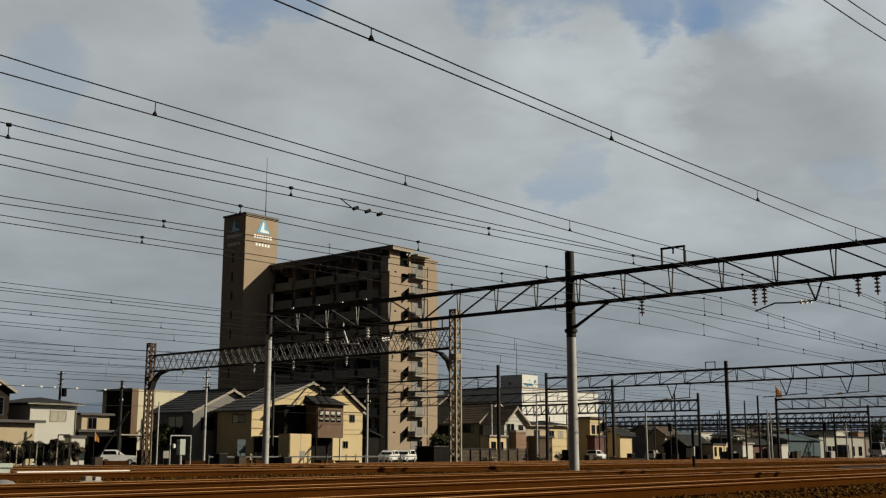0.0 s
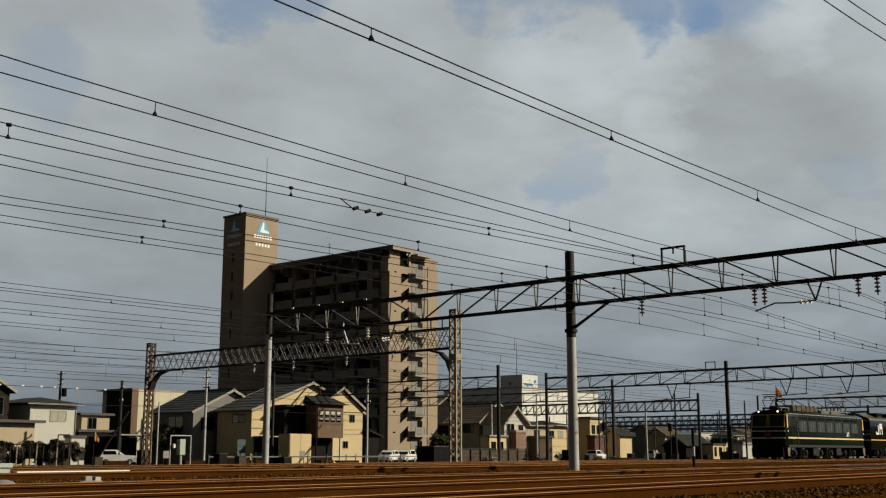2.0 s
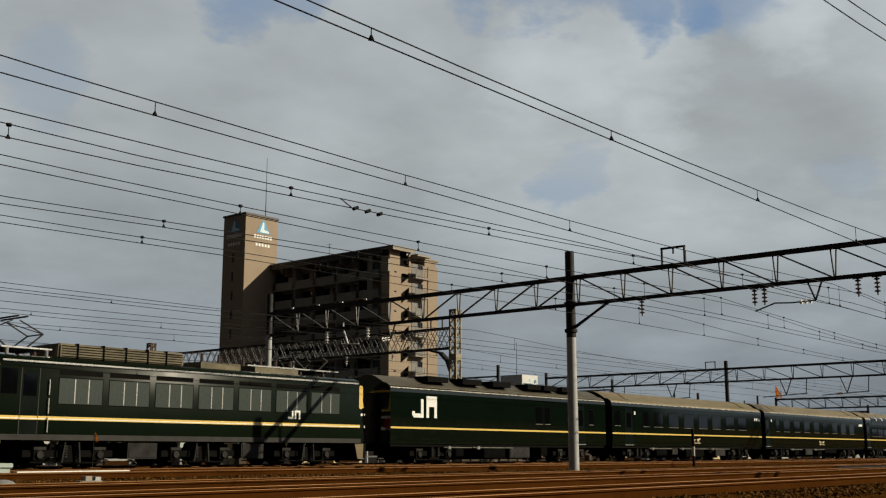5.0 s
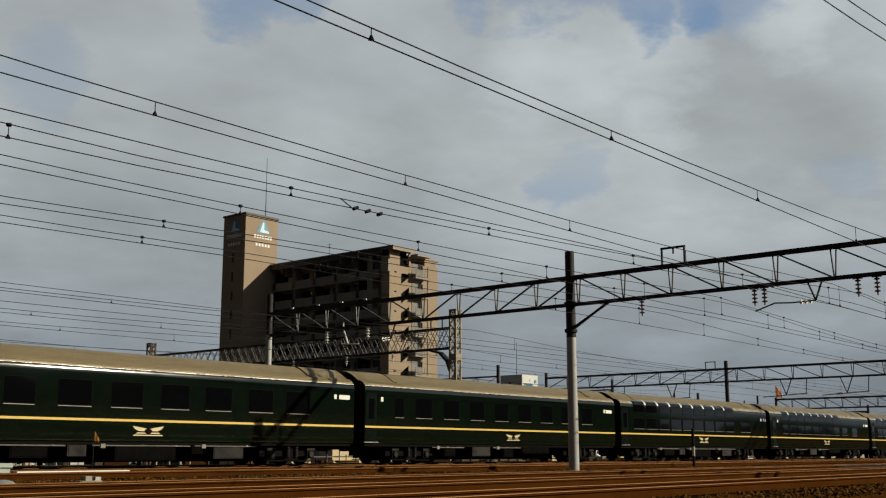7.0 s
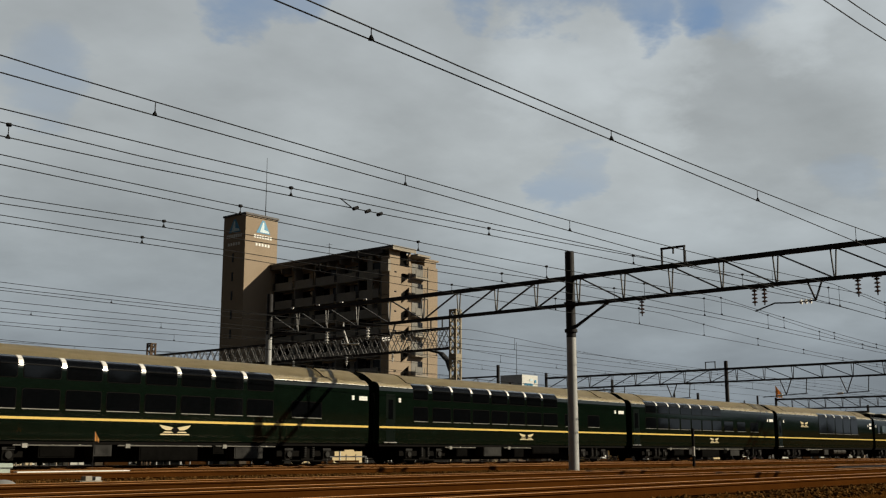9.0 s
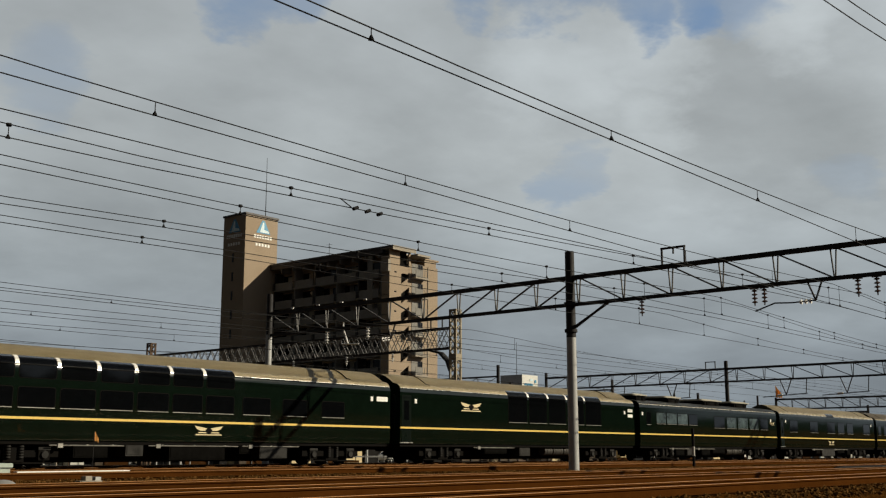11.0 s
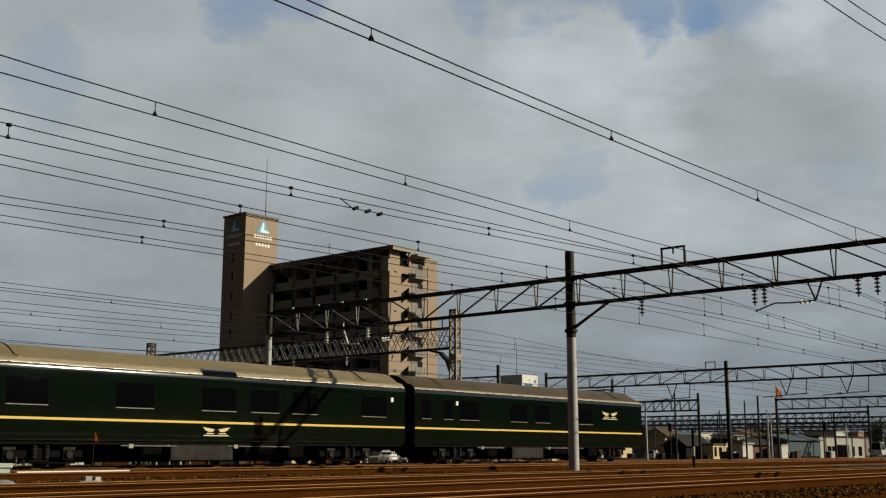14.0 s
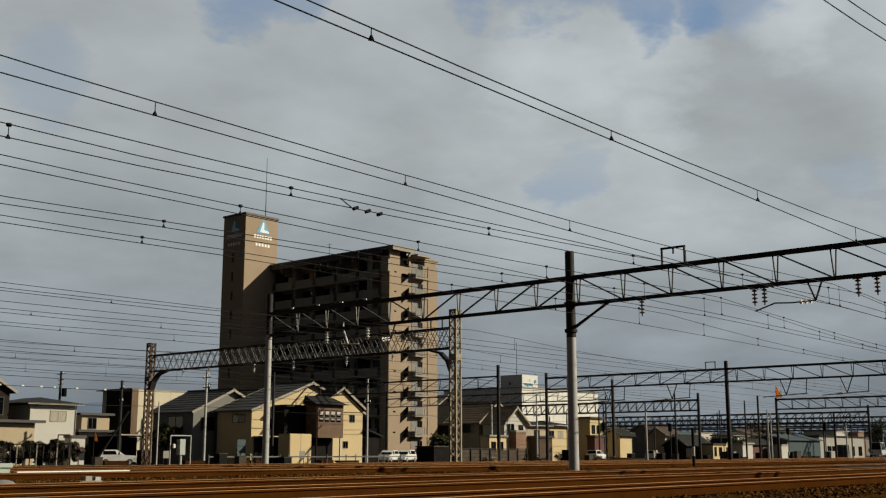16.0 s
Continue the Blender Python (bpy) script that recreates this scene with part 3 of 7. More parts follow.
def overhead(y_rows, zc, carrier, droppers, ball=False, single=False, r=0.0095):
    """Contact wire and carrier along X. y_rows: (X, y) across the span; carrier: (X, z) of the upper wire; droppers at each X."""
    def at(rows, x):
        if x <= rows[0][0]:
            return rows[0][1]
        for (a, p), (b, q) in zip(rows, rows[1:]):
            if x <= b:
                return p + (q - p) * (x - a) / (b - a)
        return rows[-1][1]
    g = thing("overhead_wire", (0, 0, 0), "thin dark overhead line wires strung along the tracks", "wire", "overhead wires along the tracks")
    xs = [-60, -30] + [-20 + 3 * i for i in range(36)] + [100, 120, 160, 200, 320, 640]
    bm = bmesh.new()
    polytube(bm, [(a, at(y_rows, a), zc) for a in xs], r)
    part("contact_wire", bm, WIRE, g)
    if single:
        return
    bm = bmesh.new()
    polytube(bm, [(a, at(y_rows, a), at(carrier, a)) for a in xs], r)
    part("carrier_wire", bm, WIRE, g)
    for x in droppers:
        bm = bmesh.new()
        y, zm = at(y_rows, x), at(carrier, x)
        tube(bm, (x, y, zc), (x, y, zm), 0.007, seg=4)
        lo, hi = sorted((zc, zm))
        tube(bm, (x, y, lo), (x, y, lo + 0.06), 0.04, 0.012, seg=6)
        if ball:
            tube(bm, (x - 0.03, y, zm), (x + 0.03, y, zm + 0.01), 0.032, seg=8)
        part("dropper", bm, WIRE, g)


def hangs(first, n=14, step=5.2):
    return [first + i * step for i in range(-5, n)]


def sag(zlow, x_low, zhigh=6.0):
    """Carrier of a span: lowest at x_low, tied high at the gantries either side."""
    rows = []
    for k in range(-2, 12):
        c = x_low + k * 43.5
        for f in (-1.0, -0.75, -0.5, -0.25, 0.0, 0.25, 0.5, 0.75):
            x = c + f * 21.75
            rows.append((x, zlow + (zhigh - zlow) * f * f))
    return rows


overhead(((4.31, 8.06), (14.37, 8), (24.34, 7.95), (34.51, 7.89), (39.47, 7.86)), 5.28, sag(5.41, 11.0, 5.95), hangs(8.41))
overhead(((6.52, 12.29), (15.89, 12.22), (25.08, 12.16), (34.59, 12.09), (39.56, 12.05)), 5.28, sag(5.455, 12.5, 5.95), hangs(8.52))
overhead(((7.23, 13.63), (9.03, 13.59), (15.6, 13.19), (16.3, 13.12), (19.66, 12.79), (25.38, 12.29), (34.58, 11.48)), 5.28, (), (), single=True)
overhead(((8.43, 14.9), (13.02, 14.38), (17.1, 13.92), (20.76, 13.5), (25.78, 12.99), (34.59, 12.08)), 5.28, sag(5.41, 15.5, 5.95), hangs(7.79), True)
overhead(((8.74, 16.41), (17.32, 16.2), (18.01, 16.18), (25.93, 16.09), (34.66, 16), (39.64, 15.94)), 5.28, sag(5.43, 11.5, 5.9), hangs(8.2), True)
overhead(((10.66, 19.03), (13.06, 18.52), (17.14, 18.04), (18.63, 17.91), (26.53, 17.2), (34.67, 16.48)), 5.28, sag(5.40, 14.0, 5.95), hangs(13.2), True)
overhead(((10.97, 20.71), (13.87, 20.33), (16.16, 20.12), (18.85, 20.03), (26.67, 19.77), (34.73, 19.49)), 5.28, sag(5.41, 14.0, 5.9), hangs(13.94), True)
overhead(((15.65, 29.55), (22.04, 29.39), (28.39, 29.22), (34.91, 29.05), (39.92, 28.92)), 5.28, sag(5.36, 15.5, 5.95), hangs(14.0))
overhead(((15.64, 29.56), (22.03, 29.4), (28.39, 29.24), (34.91, 29.07), (39.92, 28.95)), 5.52, (), (), single=True)
overhead(((16.77, 31.66), (22.86, 31.23), (25.15, 31.06), (28.82, 30.82), (34.94, 30.41)), 5.28, (), (), single=True)
overhead(((18.19, 34.25), (23.79, 34.08), (29.26, 33.92), (35, 33.74), (40.02, 33.59)), 5.28, sag(5.4, 16, 5.95), hangs(14.0))
overhead(((20.14, 37.77), (25.04, 37.65), (30.01, 37.52), (35.07, 37.39), (40.1, 37.27)), 5.28, sag(5.38, 16, 5.95), hangs(12.0))
overhead(((24.04, 45.22), (27.74, 45.11), (31.43, 45.01), (35.21, 44.9), (40.26, 44.76)), 5.28, sag(5.45, 20, 5.95), hangs(12.0))
overhead(((26.82, 50.41), (29.62, 50.33), (32.42, 50.25), (35.31, 50.17), (40.37, 50.02)), 5.28, sag(5.45, 20, 5.95), hangs(12.0))
overhead(((31.26, 58.69), (32.67, 58.64), (34.07, 58.59), (35.47, 58.54), (40.55, 58.35)), 5.28, sag(5.6, 20, 5.95), hangs(12.0))
overhead(((2.79, 5.32), (9.98, 5.3), (13.36, 5.23), (14.75, 5.19), (16.83, 4.91), (23.85, 4.37), (34.55, 3.56)), 7.1, ((10, 7.38), (34.9, 7.36)), ())


def house_wires():
    """Thin service wires strung before the houses, with pale clamps on the lowest."""
    for k, (y, z) in enumerate(((75.5, 5.75), (75.8, 6.5), (76.2, 7.1), (75.2, 7.7), (75.6, 8.3), (76.0, 9.1), (76.6, 4.6))):
        t = thing("service_wire", (0, y, z), "thin dark service wire before the houses", "wire", "service wires before the houses")
        bm = bmesh.new()
        polytube(bm, [(x, 0, -0.25 * math.sin(math.pi * (x % 30) / 30)) for x in range(-40, 145, 5)], 0.02)
        part("wire", bm, WIRE, t)
        if k == 0:
            for x in (38, 40.2, 42, 43.5, 44.6, 46.5, 49.0):
                one("clamp", CERAMIC, t, tube, (x, 0, -0.2), (x + 0.2, 0, -0.2), 0.06, seg=6)


house_wires()

# ---- the train ----
SPEED = 20.75
NOSE_X = 48.65 + 3.5 * SPEED     # where the locomotive's nose is at the start


def body_profile(half=1.45, z0=1.05, eave=3.5, top=4.19, n=7):
    """Outline of a coach body: straight sides, rounded eaves and a low arched roof."""
    side = [(-half + 0.04, z0), (-half, z0 + 0.25), (-half, eave - 0.18)]
    arc = []
    for i in range(n + 1):
        a = math.pi / 2 * i / n
        arc.append((-half + 0.45 * (1 - math.cos(a)), eave - 0.18 + 0.42 * math.sin(a)))
    crown = [(-half + 0.45 + (half - 0.45) * j / 4, eave + 0.24 + (top - eave - 0.24) * math.sin(math.pi / 2 * j / 4)) for j in range(1, 5)]
    left = side + arc + crown
    right = [(-y, z) for y, z in reversed(left[:-1])]
    return left + right


def rounded_rect(w, h, r, n=4):
    pts = []
    for cx, cy, a0 in ((w / 2 - r, h / 2 - r, 0), (-w / 2 + r, h / 2 - r, 90), (-w / 2 + r, -h / 2 + r, 180), (w / 2 - r, -h / 2 + r, 270)):
        for i in range(n + 1):
            a = radians(a0 + 90 * i / n)
            pts.append((cx + r * math.cos(a), cy + r * math.sin(a)))
    return pts


def plate(bm, pts, place, depth):
    """A flat plate: an outline of (u, v), set by place(u, v, w) with w from 0 to depth."""
    a = [bm.verts.new(place(u, v, 0)) for u, v in pts]
    b = [bm.verts.new(place(u, v, depth)) for u, v in pts]
    bm.faces.new(a)
    bm.faces.new(list(reversed(b)))
    for i in range(len(pts)):
        j = (i + 1) % len(pts)
        bm.faces.new((a[i], b[i], b[j], a[j]))


def side_window(t, x0, x1, z0, z1, sill=True, glass=None):
    """A window on both sides: a dark pane in a frame proud of the body."""
    for s in (-1, 1):
        face = s * (HALF + 0.004)
        xc, zc = (x0 + x1) / 2, (z0 + z1) / 2
        bm = bmesh.new()
        plate(bm, rounded_rect(x1 - x0 + 0.05, z1 - z0 + 0.05, 0.09), lambda u, v, w: (xc + u, face + s * w, zc + v), 0.004)
        win = part("window", bm, UNDER, t)
        bm = bmesh.new()
        plate(bm, rounded_rect(x1 - x0, z1 - z0, 0.07), lambda u, v, w: (xc + u, face + s * (0.006 + w), zc + v), 0.006)
        part("pane", bm, glass or GLASS, win)
        if sill:
            one("sill", SILL_METAL, win, span, x0, x1, face, face + s * 0.025, z0 - 0.052, z0 - 0.03)


def bogie(t, x, big=False, wheels=2, base=2.1):
    bm = bmesh.new()
    for s in (-1, 1):
        span(bm, x - base / 2 - 0.55, x + base / 2 + 0.55, s * 0.98, s * 1.12, 0.52, 0.74)
        span(bm, x - 0.35, x + 0.35, s * 0.95, s * 1.2, 0.36, 0.9)
        for k in range(wheels):
            wx = x - base / 2 + base * k / (wheels - 1)
            span(bm, wx - 0.2, wx + 0.2, s * 1.0, s * 1.2, 0.42, 0.78)
    span(bm, x - base / 2, x + base / 2, -1.0, 1.0, 0.55, 0.72)
    b = part("bogie", bm, UNDER, t)
    for s in (-1, 1):
        bm = bmesh.new()
        for d in (-0.22, 0.22):
            for i in range(5):
                tube(bm, (x + d, s * 1.22, 0.50 + i * 0.085), (x + d, s * 1.22, 0.55 + i * 0.085), 0.095, seg=10)
        part("spring", bm, BOX_GREY, b, "dusty coil springs")
        for k in range(wheels):
            wx = x - base / 2 + base * k / (wheels - 1)
            bm = bmesh.new()
            tube(bm, (wx, s * 1.18, 0.60), (wx, s * 1.27, 0.60), 0.15, 0.12, seg=12)
            bar(bm, (wx - 0.22, s * 1.2, 0.80), (wx + 0.22, s * 1.2, 0.80), 0.05, 0.10)
            part("axle_box", bm, BOX_GREY, b)
        one("brake_rod", UNDER, b, bar, (x - base / 2 - 0.3, s * 1.14, 0.36), (x + base / 2 + 0.3, s * 1.14, 0.33), 0.05)
    for k in range(wheels):
        wx = x - base / 2 + base * k / (wheels - 1)
        for s in (-1, 1):
            bm = bmesh.new()
            r = 0.56 if big else 0.43
            tube(bm, (wx, s * 0.5, 0.16 + r), (wx, s * 0.63, 0.16 + r), r, r * 0.98, 20)
            part("wheel", bm, UNDER, b, "steel wheel")
    return b


def underbox(t, x0, x1, z0, z1, m=None, depth=0.5):
    for s in (-1, 1):
        bm = bmesh.new()
        span(bm, x0, x1, s * (1.32 - depth), s * 1.34, z0, z1)
        span(bm, x0 + 0.05, x1 - 0.05, s * 1.34, s * 1.355, z0 + 0.05, z1 - 0.05)
        span(bm, x0 + 0.1, x0 + 0.16, s * 1.1, s * 1.2, z1, 1.06)
        span(bm, x1 - 0.16, x1 - 0.1, s * 1.1, s * 1.2, z1, 1.06)
        part("equipment_box", bm, m or UNDER_GREY, t)


def cable_run(t, x0, x1):
    """A pipe under the floor with hangers and a small valve."""
    for s in (-1, 1):
        bm = bmesh.new()
        tube(bm, (x0, s * 1.37, 0.90), (x1, s * 1.37, 0.89), 0.022, seg=6)
        for k in range(3):
            x = x0 + (x1 - x0) * (0.15 + 0.35 * k)
            bar(bm, (x, s * 1.36, 0.88), (x, s * 1.30, 1.05), 0.03)
        span(bm, x0 + 0.3, x0 + 0.48, s * 1.33, s * 1.41, 0.82, 0.96)
        part("pipe", bm, SILL_METAL, t, "dusty metal pipe")


def undertank(t, x0, x1, z, r=0.28):
    for s in (-1, 1):
        bm = bmesh.new()
        tube(bm, (x0, s * 1.05, z), (x1, s * 1.05, z), r, seg=14)
        for x in (x0 + 0.2, x1 - 0.2):
            tube(bm, (x, s * 1.05, z), (x + 0.05, s * 1.05, z), r * 1.06, seg=14)
            span(bm, x - 0.02, x + 0.06, s * 0.95, s * 1.15, z, 1.06)
        part("air_tank", bm, TANK, t)


def emblem(t, x, z, w=0.95):
    """Winged crest: two pale wings, a dark oval and a pale ribbon under it."""
    for s in (-1, 1):
        face = s * (HALF + 0.004)
        bm = bmesh.new()
        for d in (-1, 1):
            pts = [(d * 0.06 * w, 0.0), (d * 0.30 * w, 0.0), (d * 0.43 * w, 0.05 * w), (d * 0.52 * w, 0.14 * w), (d * 0.24 * w, 0.10 * w), (d * 0.06 * w, 0.07 * w)]
            plate(bm, pts, lambda u, v, q: (x + u, face + s * q, z + v), 0.006)
            for zz, k in ((-0.07, 0.40), (-0.13, 0.50)):
                pts = [(0.0, zz * w), (d * k * w, zz * w), (d * (k - 0.05) * w, (zz + 0.035) * w), (0.0, (zz + 0.028) * w)]
                plate(bm, pts, lambda u, v, q: (x + u, face + s * q, z + v), 0.006)
        e = part("crest", bm, PALE_GOLD, t, "pale gold winged crest")
        bm = bmesh.new()
        plate(bm, [(0.13 * w * math.cos(i * 0.5236), 0.075 * w * math.sin(i * 0.5236)) for i in range(12)], lambda u, v, q: (x + u, face + s * (0.007 + q), z + v), 0.006)
        part("crest_oval", bm, UNDER, e)


PALE_GOLD = mat("pale_gold_paint", (0.66, 0.55, 0.33), 0.45, 0.2, (0.55, 0.45, 0.27), 3, 20, 0.0)
RED_BADGE = mat("dark_red_badge", (0.18, 0.008, 0.018), 0.4, 0, None, 3, 20, 0.0)
CURTAIN_GLASS = mat("curtained_window", (0.042, 0.056, 0.048), 0.3, 0, (0.018, 0.024, 0.021), 6, 20, 0.0, 0.8, streak=(6, 1, 0.4))
LAMP_ON = glow("lit_headlamp", (1.0, 0.93, 0.75), 2.0)


def coach_shell(t, L, roof_mat=None, top=4.19, band=3.60, glazed=()):
    """Body, roof cover, stripe, painted eave highlight, gutter and couplers of a coach with its end vestibules."""
    a, b = 0.33, L - 0.33
    prof = body_profile(top=top)
    bm = bmesh.new()
    extrude_profile(bm, prof, a, b, True)
    for f in bm.faces:
        z = [v.co.z for v in f.verts]
        f.smooth = len(z) == 4 and min(z) > 3.3
    part("body", bm, TRAIN_GREEN, t)
    # roof skin sits just over the body, with a plain shade above the eaves
    up = [(y, z) for y, z in prof if z > band - 0.01]
    bm = bmesh.new()
    c = len(up)
    rows = []
    for x in (a + 0.02, b - 0.02):
        rows.append([bm.verts.new((x, y * 1.004, z + 0.006)) for y, z in up])
    for i in range(c - 1):
        bm.faces.new((rows[0][i], rows[0][i + 1], rows[1][i + 1], rows[1][i])).smooth = True
    bmesh.ops.solidify(bm, geom=bm.faces[:], thickness=0.004)
    part("roof", bm, roof_mat or TRAIN_ROOF, t, "grey painted roof")
    for s in (-1, 1):
        # sun highlight painted on the rounded eave, broken where roof windows stand close together
        runs = [(a + 0.03, b - 0.03)]
        if len(glazed) > 2:
            runs = [(a + 0.03, glazed[0][0] - 0.05)] + [(p[1] + 0.03, q[0] - 0.03) for p, q in zip(glazed, glazed[1:])] + [(glazed[-1][1] + 0.05, b - 0.03)]
        bm = bmesh.new()
        rows = []
        for x in [q for r in runs for q in r]:
            r = []
            for i in range(7):
                z = 3.50 + (band - 3.50) * i / 6
                q = math.asin(min(1.0, (z - 3.32) / 0.42))
                r.append(bm.verts.new((x, s * (1.45 - 0.45 * (1 - math.cos(q)) + 0.010), z + 0.012)))
            rows.append(r)
        for r0, r1 in zip(rows[::2], rows[1::2]):
            for i in range(6):
                bm.faces.new((r0[i], r0[i + 1], r1[i + 1], r1[i])).smooth = True
        bmesh.ops.solidify(bm, geom=bm.faces[:], thickness=0.004)
        part("eave_highlight", bm, EAVE if band > 3.5 else TRAIN_GREEN, t, "painted highlight along the eaves")
        ends = [runs[0], runs[-1]] if len(runs) > 1 else runs
        for x0, x1 in ends:
            one("gutter", TRAIN_SILVER, t, tube, (x0, s * 1.414, 3.505), (x1, s * 1.416, 3.498), 0.019, seg=10, label="bright metal rain gutter")
        for x0, x1 in runs[1:-1]:
            bm = bmesh.new()
            xm, w = (x0 + x1) / 2, min(0.09, (x1 - x0) / 2)
            pts = [(1.43, 3.42), (1.405, 3.50), (1.37, 3.57), (1.30, 3.64), (1.20, 3.70)]
            for (y0, z0), (y1, z1) in zip(pts, pts[1:]):
                f = [bm.verts.new((xm + dx, s * (y + 0.03), z + 0.04)) for dx, y, z in ((-w, y0, z0), (w, y0, z0), (w, y1, z1), (-w, y1, z1))]
                bm.faces.new(f)
            bmesh.ops.remove_doubles(bm, verts=bm.verts[:], dist=0.001)
            bmesh.ops.solidify(bm, geom=bm.faces[:], thickness=0.01)
            part("window_rib", bm, RIB_WHITE, t, "rib between the roof windows, whitened to give its glint")
        one("stripe", TRAIN_YELLOW, t, span, a + 0.02, b - 0.02, s * 1.451, s * 1.458, 1.715, 1.795, label="yellow stripe")
        one("skirt", UNDER, t, span, a + 0.1, b - 0.1, s * 1.25, s * 1.36, 0.93, 1.06)
    for x, d in ((a, -1), (b, 1)):
        bm = bmesh.new()
        span(bm, x, x + d * 0.33, -0.55, 0.55, 1.15, 3.2)
        span(bm, x + d * 0.1, x + d * 0.16, -0.62, 0.62, 1.1, 3.27)
        span(bm, x + d * 0.25, x + d * 0.30, -0.62, 0.62, 1.1, 3.27)
        part("gangway", bm, RUBBER, t, "black rubber gangway bellows")
        one("coupler", UNDER, t, bar, (x - d * 0.4, 0, 0.9), (x + d * 0.33, 0, 0.9), 0.22, 0.22)


def aircon(t, x0, x1, m, w=1.0, h=0.26):
    bm = bmesh.new()
    span(bm, x0 + 0.55, x1 - 0.55, -w * 0.9, w * 0.9, 3.72, 3.98)
    plate(bm, rounded_rect(x1 - x0 - 0.5, w * 1.9, 0.25), lambda u, v, q: ((x0 + x1) / 2 + u, v, 3.98 + q), 0.07)
    c = part("roof_cooler", bm, UNDER, t, "dark cooler under a pale flat cover")
    bm = bmesh.new()
    plate(bm, rounded_rect(x1 - x0, w * 2, 0.35), lambda u, v, q: ((x0 + x1) / 2 + u, v, 4.05 + q), 0.07)
    plate(bm, rounded_rect(x1 - x0 - 0.5, w * 2 - 0.4, 0.3), lambda u, v, q: ((x0 + x1) / 2 + u, v, 4.122 + q), 0.05)
    part("cover", bm, m, c)
    for k in range(2):
        xb = x0 + (x1 - x0) * (0.3 + 0.4 * k)
        one("bracket", UNDER_GREY, c, span, xb - 0.2, xb + 0.2, -w * 0.95, w * 0.95, 3.75, 4.06)


def end_covers(t, L, m):
    """Low raised covers at both ends of the roof."""
    for x0, x1, d in ((0.75, 2.6, 1), (L - 2.6, L - 0.75, -1)):
        bm = bmesh.new()
        up = [(y * 1.006, z + 0.022) for y, z in body_profile() if z > 3.62]
        rows = [[bm.verts.new((x, y, z)) for y, z in up] for x in (x0, x1)]
        for i in range(len(up) - 1):
            bm.faces.new((rows[0][i], rows[0][i + 1], rows[1][i + 1], rows[1][i])).smooth = True
        bmesh.ops.solidify(bm, geom=bm.faces[:], thickness=0.012)
        part("roof_end_cover", bm, m, t)
        e = x1 if d > 0 else x0
        seam = [(y * 1.008, z + 0.03) for y, z in body_profile() if z > 3.66]
        bm = bmesh.new()
        for (y0, z0), (y1, z1) in zip(seam, seam[1:]):
            bar(bm, (e, y0, z0), (e, y1, z1), 0.05, 0.02)
        part("roof_seam", bm, UNDER, t, "dark seam across the roof")


def door_marks(t, x, z=2.95):
    """Small lamp and a pale plate beside the door."""
    for s in (-1, 1):
        bm = bmesh.new()
        span(bm, x - 0.075, x + 0.075, s * 1.45, s * 1.49, z - 0.10, z + 0.09)
        part("side_lamp", bm, SILVER_WHITE, t, "pale side lamp")


def number_plate(t, x0, x1, z0, z1):
    for s in (-1, 1):
        one("side_board", SILVER_WHITE, t, span, x0, x1, s * 1.45, s * 1.462, z0, z1, label="pale destination board")


def side_door(t, x0, x1):
    for s in (-1, 1):
        bm = bmesh.new()
        span(bm, x0, x1, s * 1.44, s * 1.453, 1.1, 3.2)
        d = part("side_door", bm, DOOR_GREEN, t)
        one("pane", GLASS, d, span, x0 + 0.15, x1 - 0.15, s * 1.453, s * 1.457, 2.1, 2.95)
        one("step", TRAIN_SILVER, t, span, x0 - 0.1, x1 + 0.1, s * 1.42, s * 1.47, 1.08, 1.12)


DOOR_GREEN = mat("dark_door_green", (0.0024, 0.0056, 0.0034), 0.3, 0, None, 2, 20, 0.0, 0.5, 0.1)
LOCO_GREEN = mat("dark_green_locomotive_paint", (0.0040, 0.0078, 0.0034), 0.3, 0, (0.0030, 0.0056, 0.0026), 0.9, 14, 0.01, 0.7, 0.06)


